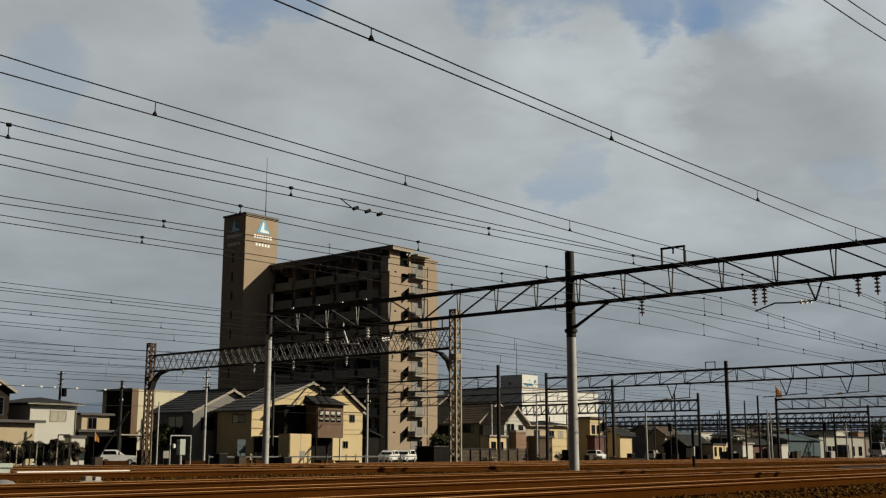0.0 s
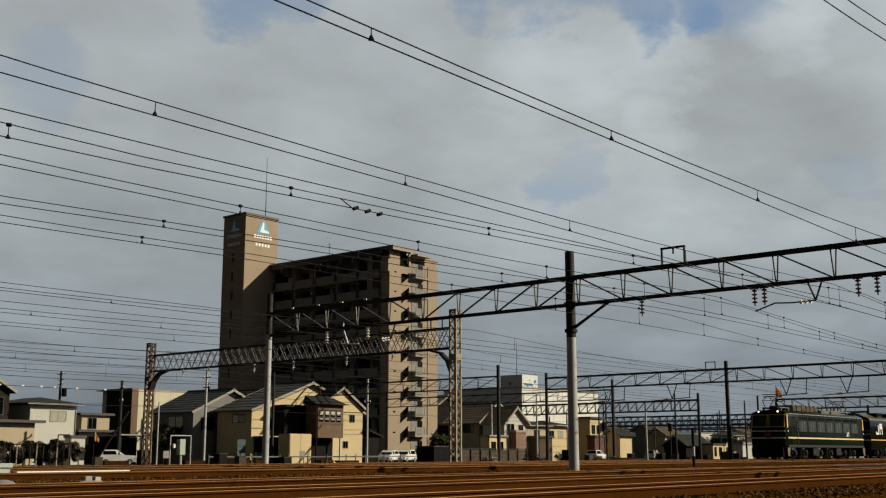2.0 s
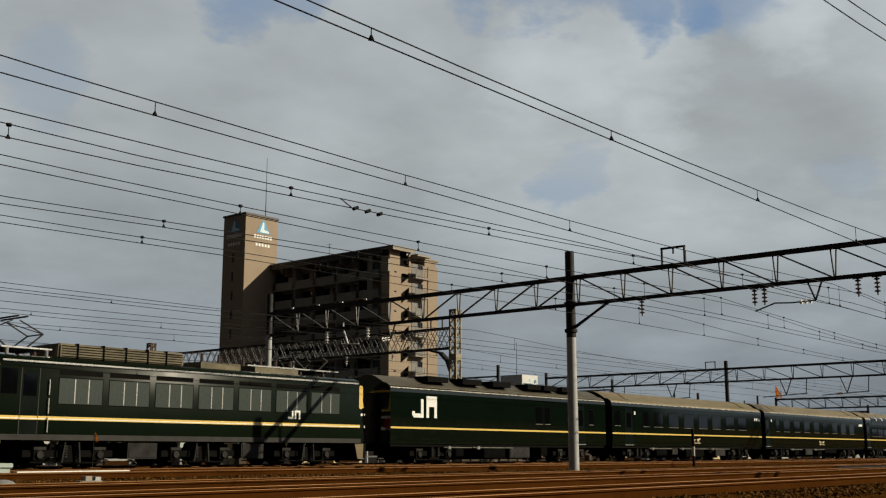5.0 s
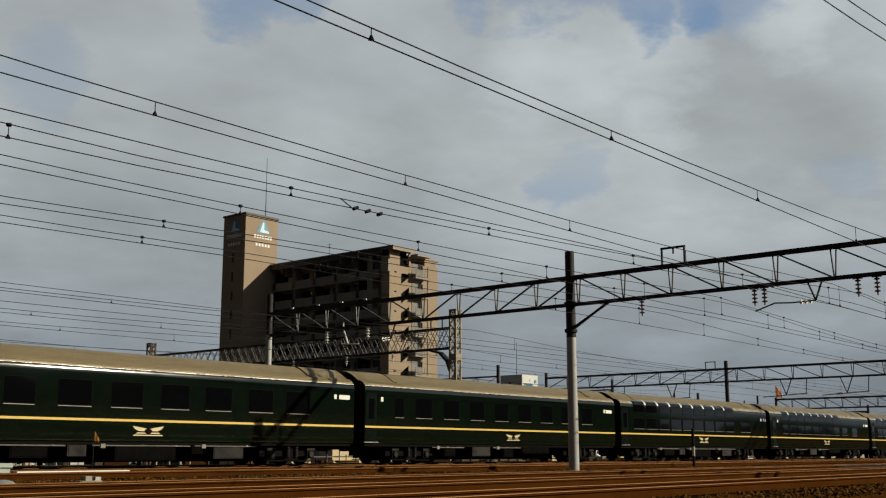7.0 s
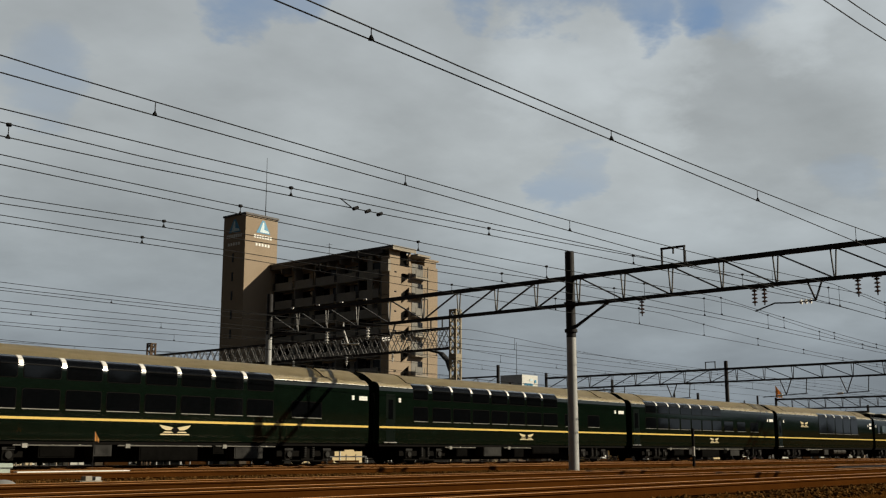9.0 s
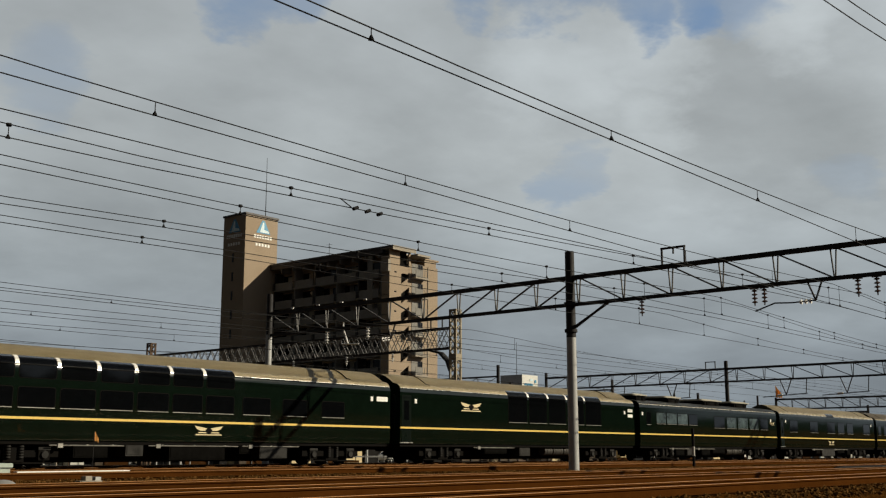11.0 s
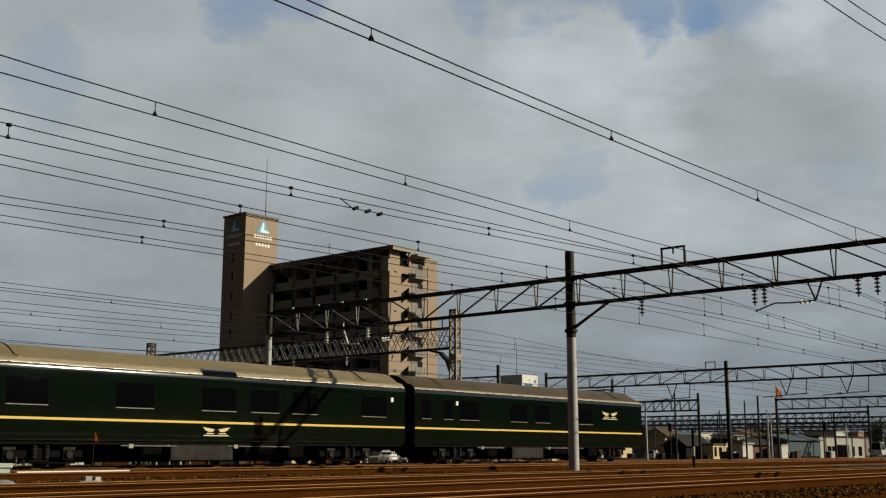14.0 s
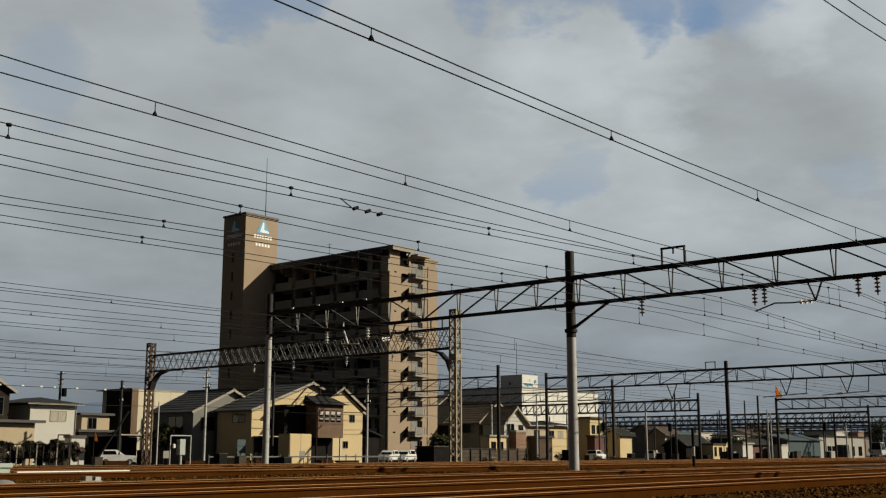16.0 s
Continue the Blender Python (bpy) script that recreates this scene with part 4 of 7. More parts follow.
def coach(name, label, L, windows, roof_windows=(), crest=None, plate_at=None, doors=(), boxes=(), tanks=(), coolers=(), roof_mat=None, lamp_at=(), ends=True, top=4.19, uppers=()):
    t = thing(name, (0, 0, 0), label, "railway carriage", "coaches of the train")
    coach_shell(t, L, roof_mat, top, 3.69 if roof_windows else (3.57 if roof_mat in (None, TAIL_ROOF) else 3.53), roof_windows)
    for x0, x1, z0, z1 in windows:
        side_window(t, x0, x1, z0, z1)
    for x0, x1 in uppers:
        side_window(t, x0, x1, 3.03, 3.43, False)
    for x0, x1 in roof_windows:
        for s in (-1, 1):
            bm = bmesh.new()
            pts = [(-1.428, 3.42), (-1.405, 3.50), (-1.37, 3.57), (-1.30, 3.64), (-1.20, 3.70)]
            rows = [[bm.verts.new((x, s * (-y + 0.024), z + 0.036)) for y, z in pts] for x in (x0, x1)]
            for i in range(4):
                bm.faces.new((rows[0][i], rows[0][i + 1], rows[1][i + 1], rows[1][i])).smooth = True
            bmesh.ops.solidify(bm, geom=bm.faces[:], thickness=0.01)
            part("roof_window", bm, GLASS, t, "curved dark roof window")
    if crest:
        emblem(t, *crest)
    for a, b in doors:
        side_door(t, a, b)
    for q in lamp_at:
        door_marks(t, q)
    if plate_at:
        number_plate(t, *plate_at)
    one("underframe_tray", UNDER, t, span, 5.4, L - 5.4, -0.4, 0.4, 0.34, 1.05)
    one("centre_sill", UNDER, t, span, 0.6, L - 0.6, -0.3, 0.3, 0.72, 1.05)
    bogie(t, 3.6)
    bogie(t, L - 3.6)
    for k, q in enumerate(boxes):
        underbox(t, *q, m=BOX_GREY if k % 3 == 1 else None)
        if k % 2 == 0:
            cable_run(t, q[0] - 0.9, q[1] + 0.6)
    for q in tanks:
        undertank(t, *q)
    if ends:
        end_covers(t, L, roof_mat or TRAIN_ROOF)
    for q in coolers:
        aircon(t, *q)
    return t


def build_train():
    """Every vehicle with its place behind the locomotive's nose."""
    std = ((5.6, 6.9, 0.5, 0.95), (7.6, 8.3, 0.55, 0.95), (9.4, 11.9, 0.4, 0.98), (12.6, 13.1, 0.62, 0.95), (13.6, 15.0, 0.45, 0.95))
    alt = ((5.8, 6.6, 0.5, 0.95), (7.9, 9.3, 0.5, 0.98), (10.4, 11.2, 0.45, 0.95), (12.0, 14.4, 0.62, 0.95))
    cars = [(build_loco(), -0.75)]
    van = coach("generator_van", "dark green generator van with white side logo", 18.65, [(11.42, 12.05, 2.15, 3.0), (12.27, 12.75, 2.15, 3.0), (16.57, 17.04, 2.2, 3.0)], doors=((15.1, 16.1),), boxes=((7.2, 8.9, 0.42, 0.98), (9.3, 11.0, 0.42, 0.98), (5.0, 5.6, 0.5, 0.95), (12.0, 12.6, 0.5, 0.95)), roof_mat=VAN_ROOF, ends=False, top=4.12)
    van_details(van)
    cars.append((van, 17.45))

    def row(name, label, off, end, wins, z0=2.22, z1=3.05, roof=(), both=False, crest=None, **kw):
        w = [(a - off, b - off, z0, z1) for a, b in wins]
        r = [(a - off, b - off) for a, b in roof]
        c = (crest[0] - off, crest[1], crest[2]) if crest else None
        kw = {k: (tuple(tuple(q - off if i < 2 else q for i, q in enumerate(v)) for v in val) if k in ("doors", "coolers") else val) for k, val in kw.items()}
        if "lamp_at" in kw:
            kw["lamp_at"] = tuple(q - off for q in kw["lamp_at"])
        if "plate_at" in kw:
            p = kw["plate_at"]
            kw["plate_at"] = (p[0] - off, p[1] - off, p[2], p[3])
        t = coach(name, label, end - off, w, r, c, uppers=r if both else (), **kw)
        cars.append((t, off))
        return t

    row("sleeping_car", "dark green sleeping car with wide windows and winged crest", 36.15, 57.33,
        [(36.75, 37.41), (40.05, 40.7), (41.35, 42.42), (43.23, 44.46), (45.22, 46.48), (47.25, 48.46), (49.2, 50.41), (51.25, 52.46), (53.17, 54.4)],
        crest=(46.77, 1.40, 1.25), doors=((37.95, 38.77),), plate_at=(56.1, 56.72, 2.85, 3.03), lamp_at=(39.02, 55.85), boxes=std)
    row("sleeping_car", "dark green sleeping car with narrow windows and winged crest", 57.33, 78.62,
        [(59.57, 60.15)] + [(60.98 + i * 1.97, 62.08 + i * 1.97) for i in range(8)],
        crest=(68.4, 1.40, 1.15), doors=((57.75, 58.4),), plate_at=(77.3, 77.94, 2.85, 3.03), lamp_at=(58.7, 77.1), boxes=alt)
    rw = [(80.42 + i * 1.532, 81.72 + i * 1.532) for i in range(9)]
    row("upper_window_car", "dark green sleeping car with curved roof windows", 78.62, 99.73,
        rw + [(94.97, 96.59)], 2.08, 2.67, rw, True, (89.4, 1.45, 1.3), plate_at=(98.8, 99.3, 2.85, 3.03), lamp_at=(98.4,), doors=((79.1, 79.8),), boxes=std)
    rw = [(102.32, 103.3)] + [(103.66 + i * 1.49, 104.95 + i * 1.49) for i in range(7)]
    row("upper_window_car", "dark green sleeping car with curved roof windows", 99.73, 121.37,
        rw + [(114.63, 115.75), (116.91, 118.1)], 2.08, 2.67, rw, True, (111.05, 1.45, 1.2), doors=((100.5, 101.1),), plate_at=(120.2, 120.8, 2.85, 3.03), lamp_at=(101.35, 119.8), boxes=alt)
    rw = [(123.36 + i * 1.48, 124.64 + i * 1.48) for i in range(7)]
    row("upper_window_car", "dark green sleeping car with curved roof windows", 121.37, 142.59,
        rw + [(133.97, 135.33), (136.0, 137.28), (138.13, 139.4)], 2.12, 2.72, rw, True, (132.4, 1.45, 1.25), doors=((121.9, 122.6),), plate_at=(141.38, 142.08, 2.85, 3.05), lamp_at=(141.05,), boxes=std)
    rw = [(151.04 + i * 1.79, 152.62 + i * 1.79) for i in range(5)]
    t = row("lounge_car", "dark green lounge car with very tall windows curving into the roof", 142.59, 163.83,
            rw, 2.19, 3.44, rw, False, (148.0, 2.80, 1.55), doors=((143.03, 143.66),), lamp_at=(143.93, 162.35), plate_at=(162.75, 163.3, 2.98, 3.16), boxes=((6.6, 8.4, 0.62, 0.95), (9.5, 10.4, 0.5, 0.9)), tanks=((11.9, 12.6, 0.74, 0.22), (12.7, 13.6, 0.74, 0.22), (13.7, 14.6, 0.74, 0.22)))
    number_plate(t, 20.16, 20.71, 2.68, 2.86)
    row("dining_car", "dark green dining car with flat roof coolers", 163.83, 184.5,
        [(164.98, 165.48)], 2.35, 3.05, (), False, (183.4, 2.72, 0.75), lamp_at=(164.42, 183.1), roof_mat=DARK_ROOF, ends=False, top=3.86,
        coolers=((164.3, 166.2, PALE_COVER), (168.2, 170.6, PALE_COVER), (173.3, 176.5, PALE_COVER), (177.8, 180.9, PALE_COVER)),
        boxes=((4.9, 6.0, 0.5, 0.95), (6.4, 7.0, 0.5, 0.95), (8.4, 9.6, 0.5, 0.95), (10.0, 11.8, 0.62, 0.95)), tanks=((12.3, 13.1, 0.74, 0.24), (13.2, 14.1, 0.74, 0.24), (14.2, 14.9, 0.74, 0.24)))
    t = cars[-1][0]
    for k, (a, b) in enumerate(((166.19, 167.33), (167.48, 168.74), (168.9, 170.2), (170.4, 171.55))):
        side_window(t, a - 163.83, b - 163.83, 2.42, 3.05, True, GLASS if k > 2 else DINING_GLASS)
    for k, (a, b) in enumerate(((174.0, 175.54), (175.89, 177.36), (177.65, 179.2), (179.5, 180.95), (181.33, 182.6))):
        side_window(t, a - 163.83, b - 163.83, 2.30, 3.0, True, GLASS if k in (0, 4) else DINING_GLASS)
    row("sleeping_car", "dark green suite sleeping car with widely spaced windows", 184.5, 205.82,
        [(186.68, 188.13), (190.66, 192.2), (194.28, 195.9), (196.62, 198.05), (198.75, 200.13), (202.72, 204.27)],
        crest=(195.0, 1.42, 1.2), doors=((184.95, 185.5),), lamp_at=(185.83, 204.6), roof=((194.28, 195.9),), boxes=((7.4, 8.2, 0.6, 0.95), (8.6, 11.4, 0.4, 0.98), (12.0, 13.6, 0.62, 0.95), (14.2, 15.0, 0.5, 0.95)))
    tail = row("end_sleeping_car", "dark green end sleeping car with winged crest and plain tail", 205.82, 226.95,
               [(206.62, 207.26), (208.18, 208.86), (209.38, 210.88), (213.43, 214.87), (215.6, 216.96), (219.49, 221.18)],
               crest=(223.0, 2.72, 1.6), roof_mat=TAIL_ROOF, lamp_at=(209.15,), boxes=((5.9, 6.6, 0.5, 0.95), (7.9, 10.6, 0.4, 0.95), (11.6, 13.8, 0.62, 0.95), (15.0, 15.9, 0.5, 0.95)))
    for s in (-1, 1):
        one("tail_lamp", RED_BADGE, tail, tube, (20.8, s * 1.15, 1.3), (20.86, s * 1.15, 1.3), 0.09, seg=10)
    return cars


PALE_COVER = mat("pale_metal_cover", (0.42, 0.39, 0.31), 0.35, 0.3, (0.5, 0.48, 0.42), 2, 20, 0.03)
VAN_ROOF = mat("van_roof_paint", (0.27, 0.24, 0.175), 0.45, 0.1, (0.17, 0.15, 0.11), 0.8, 25, 0.04, 0.8, streak=(1, 4, 4))
DARK_ROOF = mat("dark_grey_roof_paint", (0.10, 0.105, 0.10), 0.45, 0.1, (0.06, 0.06, 0.06), 0.8, 25, 0.04, 0.8, streak=(1, 4, 4))


def van_details(t):
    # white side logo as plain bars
    for s in (-1, 1):
        bm = bmesh.new()
        f = s * 1.452
        x = 1.75
        # a hooked bar beside an arch with a thick crown
        span(bm, x + 0.62, x + 0.80, f, f + s * 0.008, 2.35, 3.05)
        span(bm, x + 0.1, x + 0.80, f, f + s * 0.0085, 2.22, 2.40)
        span(bm, x + 0.02, x + 0.2, f, f + s * 0.009, 2.3, 2.5)
        span(bm, x + 1.0, x + 1.18, f, f + s * 0.008, 2.22, 3.2)
        span(bm, x + 1.0, x + 1.74, f, f + s * 0.0085, 2.72, 3.2)
        span(bm, x + 1.56, x + 1.74, f, f + s * 0.009, 2.22, 3.1)
        part("side_logo", bm, SILVER_WHITE, t, "white two-stroke logo")
    for x in (3.2, 5.8, 8.2, 11.2, 12.4, 14.4):
        for s in (-1, 1):
            bm = bmesh.new()
            vs = span(bm, x, x + 1.5, s * 0.35, s * 1.15, 3.9, 4.16)
            part("roof_vent", bm, UNDER, t, "black roof grille")


STEP_TAN = mat("dusty_tan_step_plate", (0.17, 0.125, 0.065), 0.8, 0, (0.1, 0.075, 0.04), 3, 25, 0.1)
HOUSING = mat("weathered_roof_housing", (0.17, 0.145, 0.09), 0.6, 0, (0.08, 0.068, 0.045), 1.5, 25, 0.1, 0.7, 0.2)


def build_loco():
    t = thing("electric_locomotive", (0, 0, 0), "dark green electric locomotive with yellow stripe and raised pantograph", "locomotive")
    L0, L1 = 0.0, 17.0
    h = 1.42
    prof = [(-h + 0.03, 1.05), (-h, 1.3), (-h, 3.5), (-h + 0.1, 3.66), (-h + 0.35, 3.76), (0, 3.86), (h - 0.35, 3.76), (h - 0.1, 3.66), (h, 3.5), (h, 1.3), (h - 0.03, 1.05)]
    bm = bmesh.new()
    # raked cab fronts
    rings = []
    for x, k in ((L0, -1), (0.35, 0), (L1 - 0.35, 0), (L1, 1)):
        rings.append([bm.verts.new((x - (k * 0.28 * max(0, z - 2.3) / 1.4), y * (0.93 if k else 1.0), z)) for y, z in prof])
    for r0, r1 in zip(rings, rings[1:]):
        for i in range(len(prof)):
            j = (i + 1) % len(prof)
            bm.faces.new((r0[i], r0[j], r1[j], r1[i]))
    bm.faces.new(rings[0])
    bm.faces.new(list(reversed(rings[-1])))
    part("body", bm, LOCO_GREEN, t)
    for s in (-1, 1):
        one("stripe", TRAIN_YELLOW, t, span, 0.36, L1 - 0.36, s * 1.421, s * 1.428, 1.70, 1.82, label="yellow stripe")
        # the stripe's thin highlight is laid on as a white strip
        one("stripe_highlight", SILVER_WHITE, t, span, 0.36, L1 - 0.36, s * 1.429, s * 1.432, 1.725, 1.755, label="thin pale highlight painted on the stripe")
        one("gutter", TRAIN_SILVER, t, span, 0.5, L1 - 0.5, s * 1.42, s * 1.45, 3.52, 3.58)
        one("sill_band", SILL_BAND, t, span, 0.3, L1 - 0.3, s * 1.40, s * 1.44, 1.06, 1.24)
        # yellow cab corner bands
        for x0, x1 in ((0.20, 0.42), (L1 - 0.42, L1 - 0.20)):
            bm = bmesh.new()
            plate(bm, rounded_rect(x1 - x0, 0.98, 0.08), lambda u, v, w: ((x0 + x1) / 2 + u, s * (1.421 + w), 2.98 + v), 0.007)
            part("corner_band", bm, TRAIN_YELLOW, t, "yellow cab corner")
            one("corner_trim", SILVER_WHITE, t, span, x0 + 0.1, x1, s * 1.421, s * 1.428, 2.20, 2.30, label="pale trim wrapping the corner")
        # row of engine room windows over louvres
        for i in range(7):
            x = 2.52 + i * 1.88
            bm = bmesh.new()
            span(bm, x, x + 1.6, s * 1.421, s * 1.43, 2.24, 3.07)
            w = part("window", bm, CURTAIN_GLASS, t, "pale louvred engine room window")
            one("frame", UNDER, w, span, x - 0.03, x + 1.63, s * 1.42, s * 1.424, 2.21, 3.10)
            for q in (0.36, 0.68):
                one("bar", TRAIN_SILVER, w, span, x + 1.6 * q - 0.02, x + 1.6 * q + 0.02, s * 1.43, s * 1.436, 2.26, 3.05)
            one("louvre", UNDER, t, span, x, x + 1.6, s * 1.421, s * 1.427, 3.18, 3.34)
        d = one("cab_door", DOOR_GREEN, t, span, 1.2, 1.8, s * 1.41, s * 1.424, 1.2, 3.3)
        one("pane", GLASS, d, span, 1.27, 1.73, s * 1.424, s * 1.428, 2.45, 3.15)
        one("frame", SILL_BAND, d, span, 1.17, 1.20, s * 1.41, s * 1.43, 1.2, 3.35)
        one("frame", SILL_BAND, d, span, 1.80, 1.83, s * 1.41, s * 1.43, 1.2, 3.35)
        one("cab_window", GLASS, t, span, 0.52, 1.05, s * 1.421, s * 1.43, 2.5, 3.3)
        bm = bmesh.new()
        for z in (1.3, 1.9, 2.5):
            bar(bm, (2.15, s * 1.47, z), (2.15, s * 1.47, z + 0.5), 0.03)
        part("handrail", bm, TRAIN_SILVER, t)
        f = s * 1.43
        bm = bmesh.new()
        span(bm, 12.75, 12.83, f, f + s * 0.006, 2.0, 2.3)
        span(bm, 12.55, 12.83, f, f + s * 0.007, 1.98, 2.06)
        span(bm, 12.9, 12.98, f, f + s * 0.006, 1.98, 2.32)
        span(bm, 12.9, 13.2, f, f + s * 0.007, 2.24, 2.32)
        span(bm, 13.12, 13.2, f, f + s * 0.0075, 1.98, 2.3)
        part("side_logo", bm, SILVER_WHITE, t, "small white logo")
    # cab fronts
    for x, d in ((L0, -1), (L1, 1)):
        for y0, y1 in ((-1.22, -0.06), (0.06, 1.22)):
            bm = bmesh.new()
            q = [(-d * 0.075, 2.62), (-d * 0.075, 2.62), (-d * 0.225, 3.36), (-d * 0.225, 3.36)]
            vs = [bm.verts.new((x + d * 0.012 + a, y, z)) for (a, z), y in zip(q, (y0, y1, y1, y0))]
            bm.faces.new(vs)
            bmesh.ops.solidify(bm, geom=bm.faces[:], thickness=0.02)
            part("windscreen", bm, GLASS, t)
        bm = bmesh.new()
        for z in (3.47,):
            off = -d * 0.28 * max(0, z - 2.3) / 1.4
            bar(bm, (x + d * 0.02 + off, -1.3, z), (x + d * 0.02 + off, 1.3, z), 0.03, 0.05)
        bar(bm, (x - d * 0.025, -1.3, 2.57), (x - d * 0.025, 1.3, 2.57), 0.03, 0.05)
        for y in (-1.27, 1.27, -0.07, 0.07):
            bar(bm, (x + d * 0.02 - d * 0.055, y, 2.56), (x + d * 0.02 - d * 0.235, y, 3.47), 0.07 if abs(y) > 1 else 0.035, 0.03)
        part("windscreen_band", bm, TRAIN_YELLOW, t, "yellow band round the windscreen")
        one("front_trim", SILVER_WHITE, t, span, x + d * 0.01, x + d * 0.05, -1.32, 1.32, 2.22, 2.29)
        one("front_trim", SILVER_WHITE, t, span, x + d * 0.01, x + d * 0.045, -1.32, 1.32, 1.70, 1.80)
        bm = bmesh.new()
        plate(bm, [(0.26 * math.cos(i * 0.3927), 0.26 * math.sin(i * 0.3927)) for i in range(16)], lambda u, v, w: (x + d * (0.05 + w), u, 1.99 + v), 0.04)
        part("head_badge", bm, RED_BADGE, t, "round dark red badge")
        for y in (-0.75, 0.75):
            bm = bmesh.new()
            tube(bm, (x - d * 0.5, y, 3.72), (x - d * 0.22, y, 3.72), 0.14, 0.15, 14)
            hl = part("headlamp", bm, LOCO_GREEN, t)
            one("lens", LAMP_ON if d < 0 else GLASS, hl, tube, (x - d * 0.22, y, 3.72), (x - d * 0.20, y, 3.72), 0.07, seg=14)
        one("snow_plough", UNDER, t, span, x + d * 0.0, x + d * 0.25, -1.2, 1.2, 0.32, 1.05)
        one("coupler", UNDER, t, bar, (x - d * 0.3, 0, 0.95), (x + d * 0.75, 0, 0.95), 0.25, 0.25)
        for s in (-1, 1):
            bm = bmesh.new()
            plate(bm, ((0.12, 1.03), (0.64, 1.03), (0.46, 0.40), (0.16, 0.40)), lambda u, v, w: (x - d * u, s * (1.36 + w), v), 0.06)
            part("step_plate", bm, STEP_TAN, t, "tan slanted step plate")
            one("step", STEEL_MID, t, span, x - d * 0.14, x - d * 0.5, s * 1.36, s * 1.5, 0.40, 0.43)
    for x in (3.2, 8.5, 13.8):
        bogie(t, x, True, 2, 2.2)
    for x0, x1 in ((5.3, 6.5), (10.3, 11.4)):
        underbox(t, x0, x1, 0.45, 1.0, BOX_GREY)
    for x0, x1 in ((2.9, 3.4), (8.2, 8.7), (13.5, 14.0)):
        for s in (-1, 1):
            one("sand_pipe", BOX_GREY, t, bar, (x0, s * 1.36, 1.0), (x0 - 0.08, s * 1.34, 0.35), 0.05)
            one("sand_pipe", BOX_GREY, t, bar, (x1, s * 1.36, 1.0), (x1 + 0.08, s * 1.34, 0.35), 0.05)
    # roof gear
    bm = bmesh.new()
    span(bm, 2.7, 7.8, -0.95, 0.95, 3.75, 4.27)
    bmesh.ops.bevel(bm, geom=bm.edges[:], offset=0.06, segments=2, affect="EDGES")
    part("resistor_housing", bm, HOUSING, t, "long brownish roof housing")
    bm = bmesh.new()
    for k in range(5):
        span(bm, 2.8, 7.7, -0.966, -0.952, 3.83 + k * 0.085, 3.855 + k * 0.085)
    part("housing_louvre", bm, UNDER_GREY, t, "dark louvre slots along the housing")
    for x in (3.4, 4.4, 5.3, 6.2, 7.0):
        one("housing_rib", UNDER_GREY, t, span, x - 0.03, x + 0.03, -0.97, 0.97, 3.78, 4.29)
    bm = bmesh.new()
    span(bm, 8.6, 10.5, -0.9, 0.9, 3.78, 4.02)
    span(bm, 11.4, 13.7, -0.7, 0.7, 3.78, 4.05)
    part("roof_box", bm, HOUSING, t)
    for y in (-0.7, 0.7):
        bm = bmesh.new()
        for x in (1.0, 2.4):
            tube(bm, (x, y, 3.74), (x, y, 4.02), 0.06, seg=8)
        bar(bm, (0.8, y, 4.04), (2.6, y, 4.04), 0.05)
        part("roof_conductor", bm, TRAIN_SILVER, t)
        one("roof_conductor", TRAIN_SILVER, t, bar, (11.0, y, 4.04), (16.0, y, 4.04), 0.05)
    for x in (8.9, 9.7, 10.9, 11.8, 12.6, 13.4):
        one("roof_insulator", RUST_CER, t, tube, (x, -0.55, 4.0), (x, -0.55, 4.36), 0.07, 0.05, 8)
    for x in (0.75, 2.05, 13.95, 15.25):
        for y in (-0.55, 0.55):
            one("roof_insulator", RUST_CER, t, tube, (x, y, 3.7), (x, y, 3.98), 0.08, 0.06, 8)
    for x, top in ((1.4, 5.05), (14.6, 4.95)):
        bm = bmesh.new()
        for y in (-0.55, 0.55):
            for d in (-1, 1):
                bar(bm, (x + d * 0.35, y, 4.05), (x + d * 0.95, y * 0.9, (4.05 + top) / 2), 0.045)
                bar(bm, (x + d * 0.95, y * 0.9, (4.05 + top) / 2), (x + d * 0.12, y * 0.8, top - 0.1), 0.04)
        for d in (-1, 1):
            bar(bm, (x + d * 0.95, -0.5, (4.05 + top) / 2), (x + d * 0.95, 0.5, (4.05 + top) / 2), 0.04)
            bar(bm, (x + d * 0.16, -0.85, top), (x + d * 0.16, 0.85, top), 0.05)
            bar(bm, (x + d * 0.95, -0.5, (4.05 + top) / 2), (x + d * 0.12, 0.45, top - 0.1), 0.03)
        span(bm, x - 0.8, x + 0.8, -0.6, 0.6, 3.95, 4.05)
        part("pantograph", bm, STEEL, t, "dark steel diamond pantograph")
    return t


CARS = build_train()

# ---- buildings ----


def wall_box(t, name, m, x0, x1, y0, y1, z0, z1, label=""):
    return one(name, m, t, span, x0, x1, y0, y1, z0, z1, label=label)


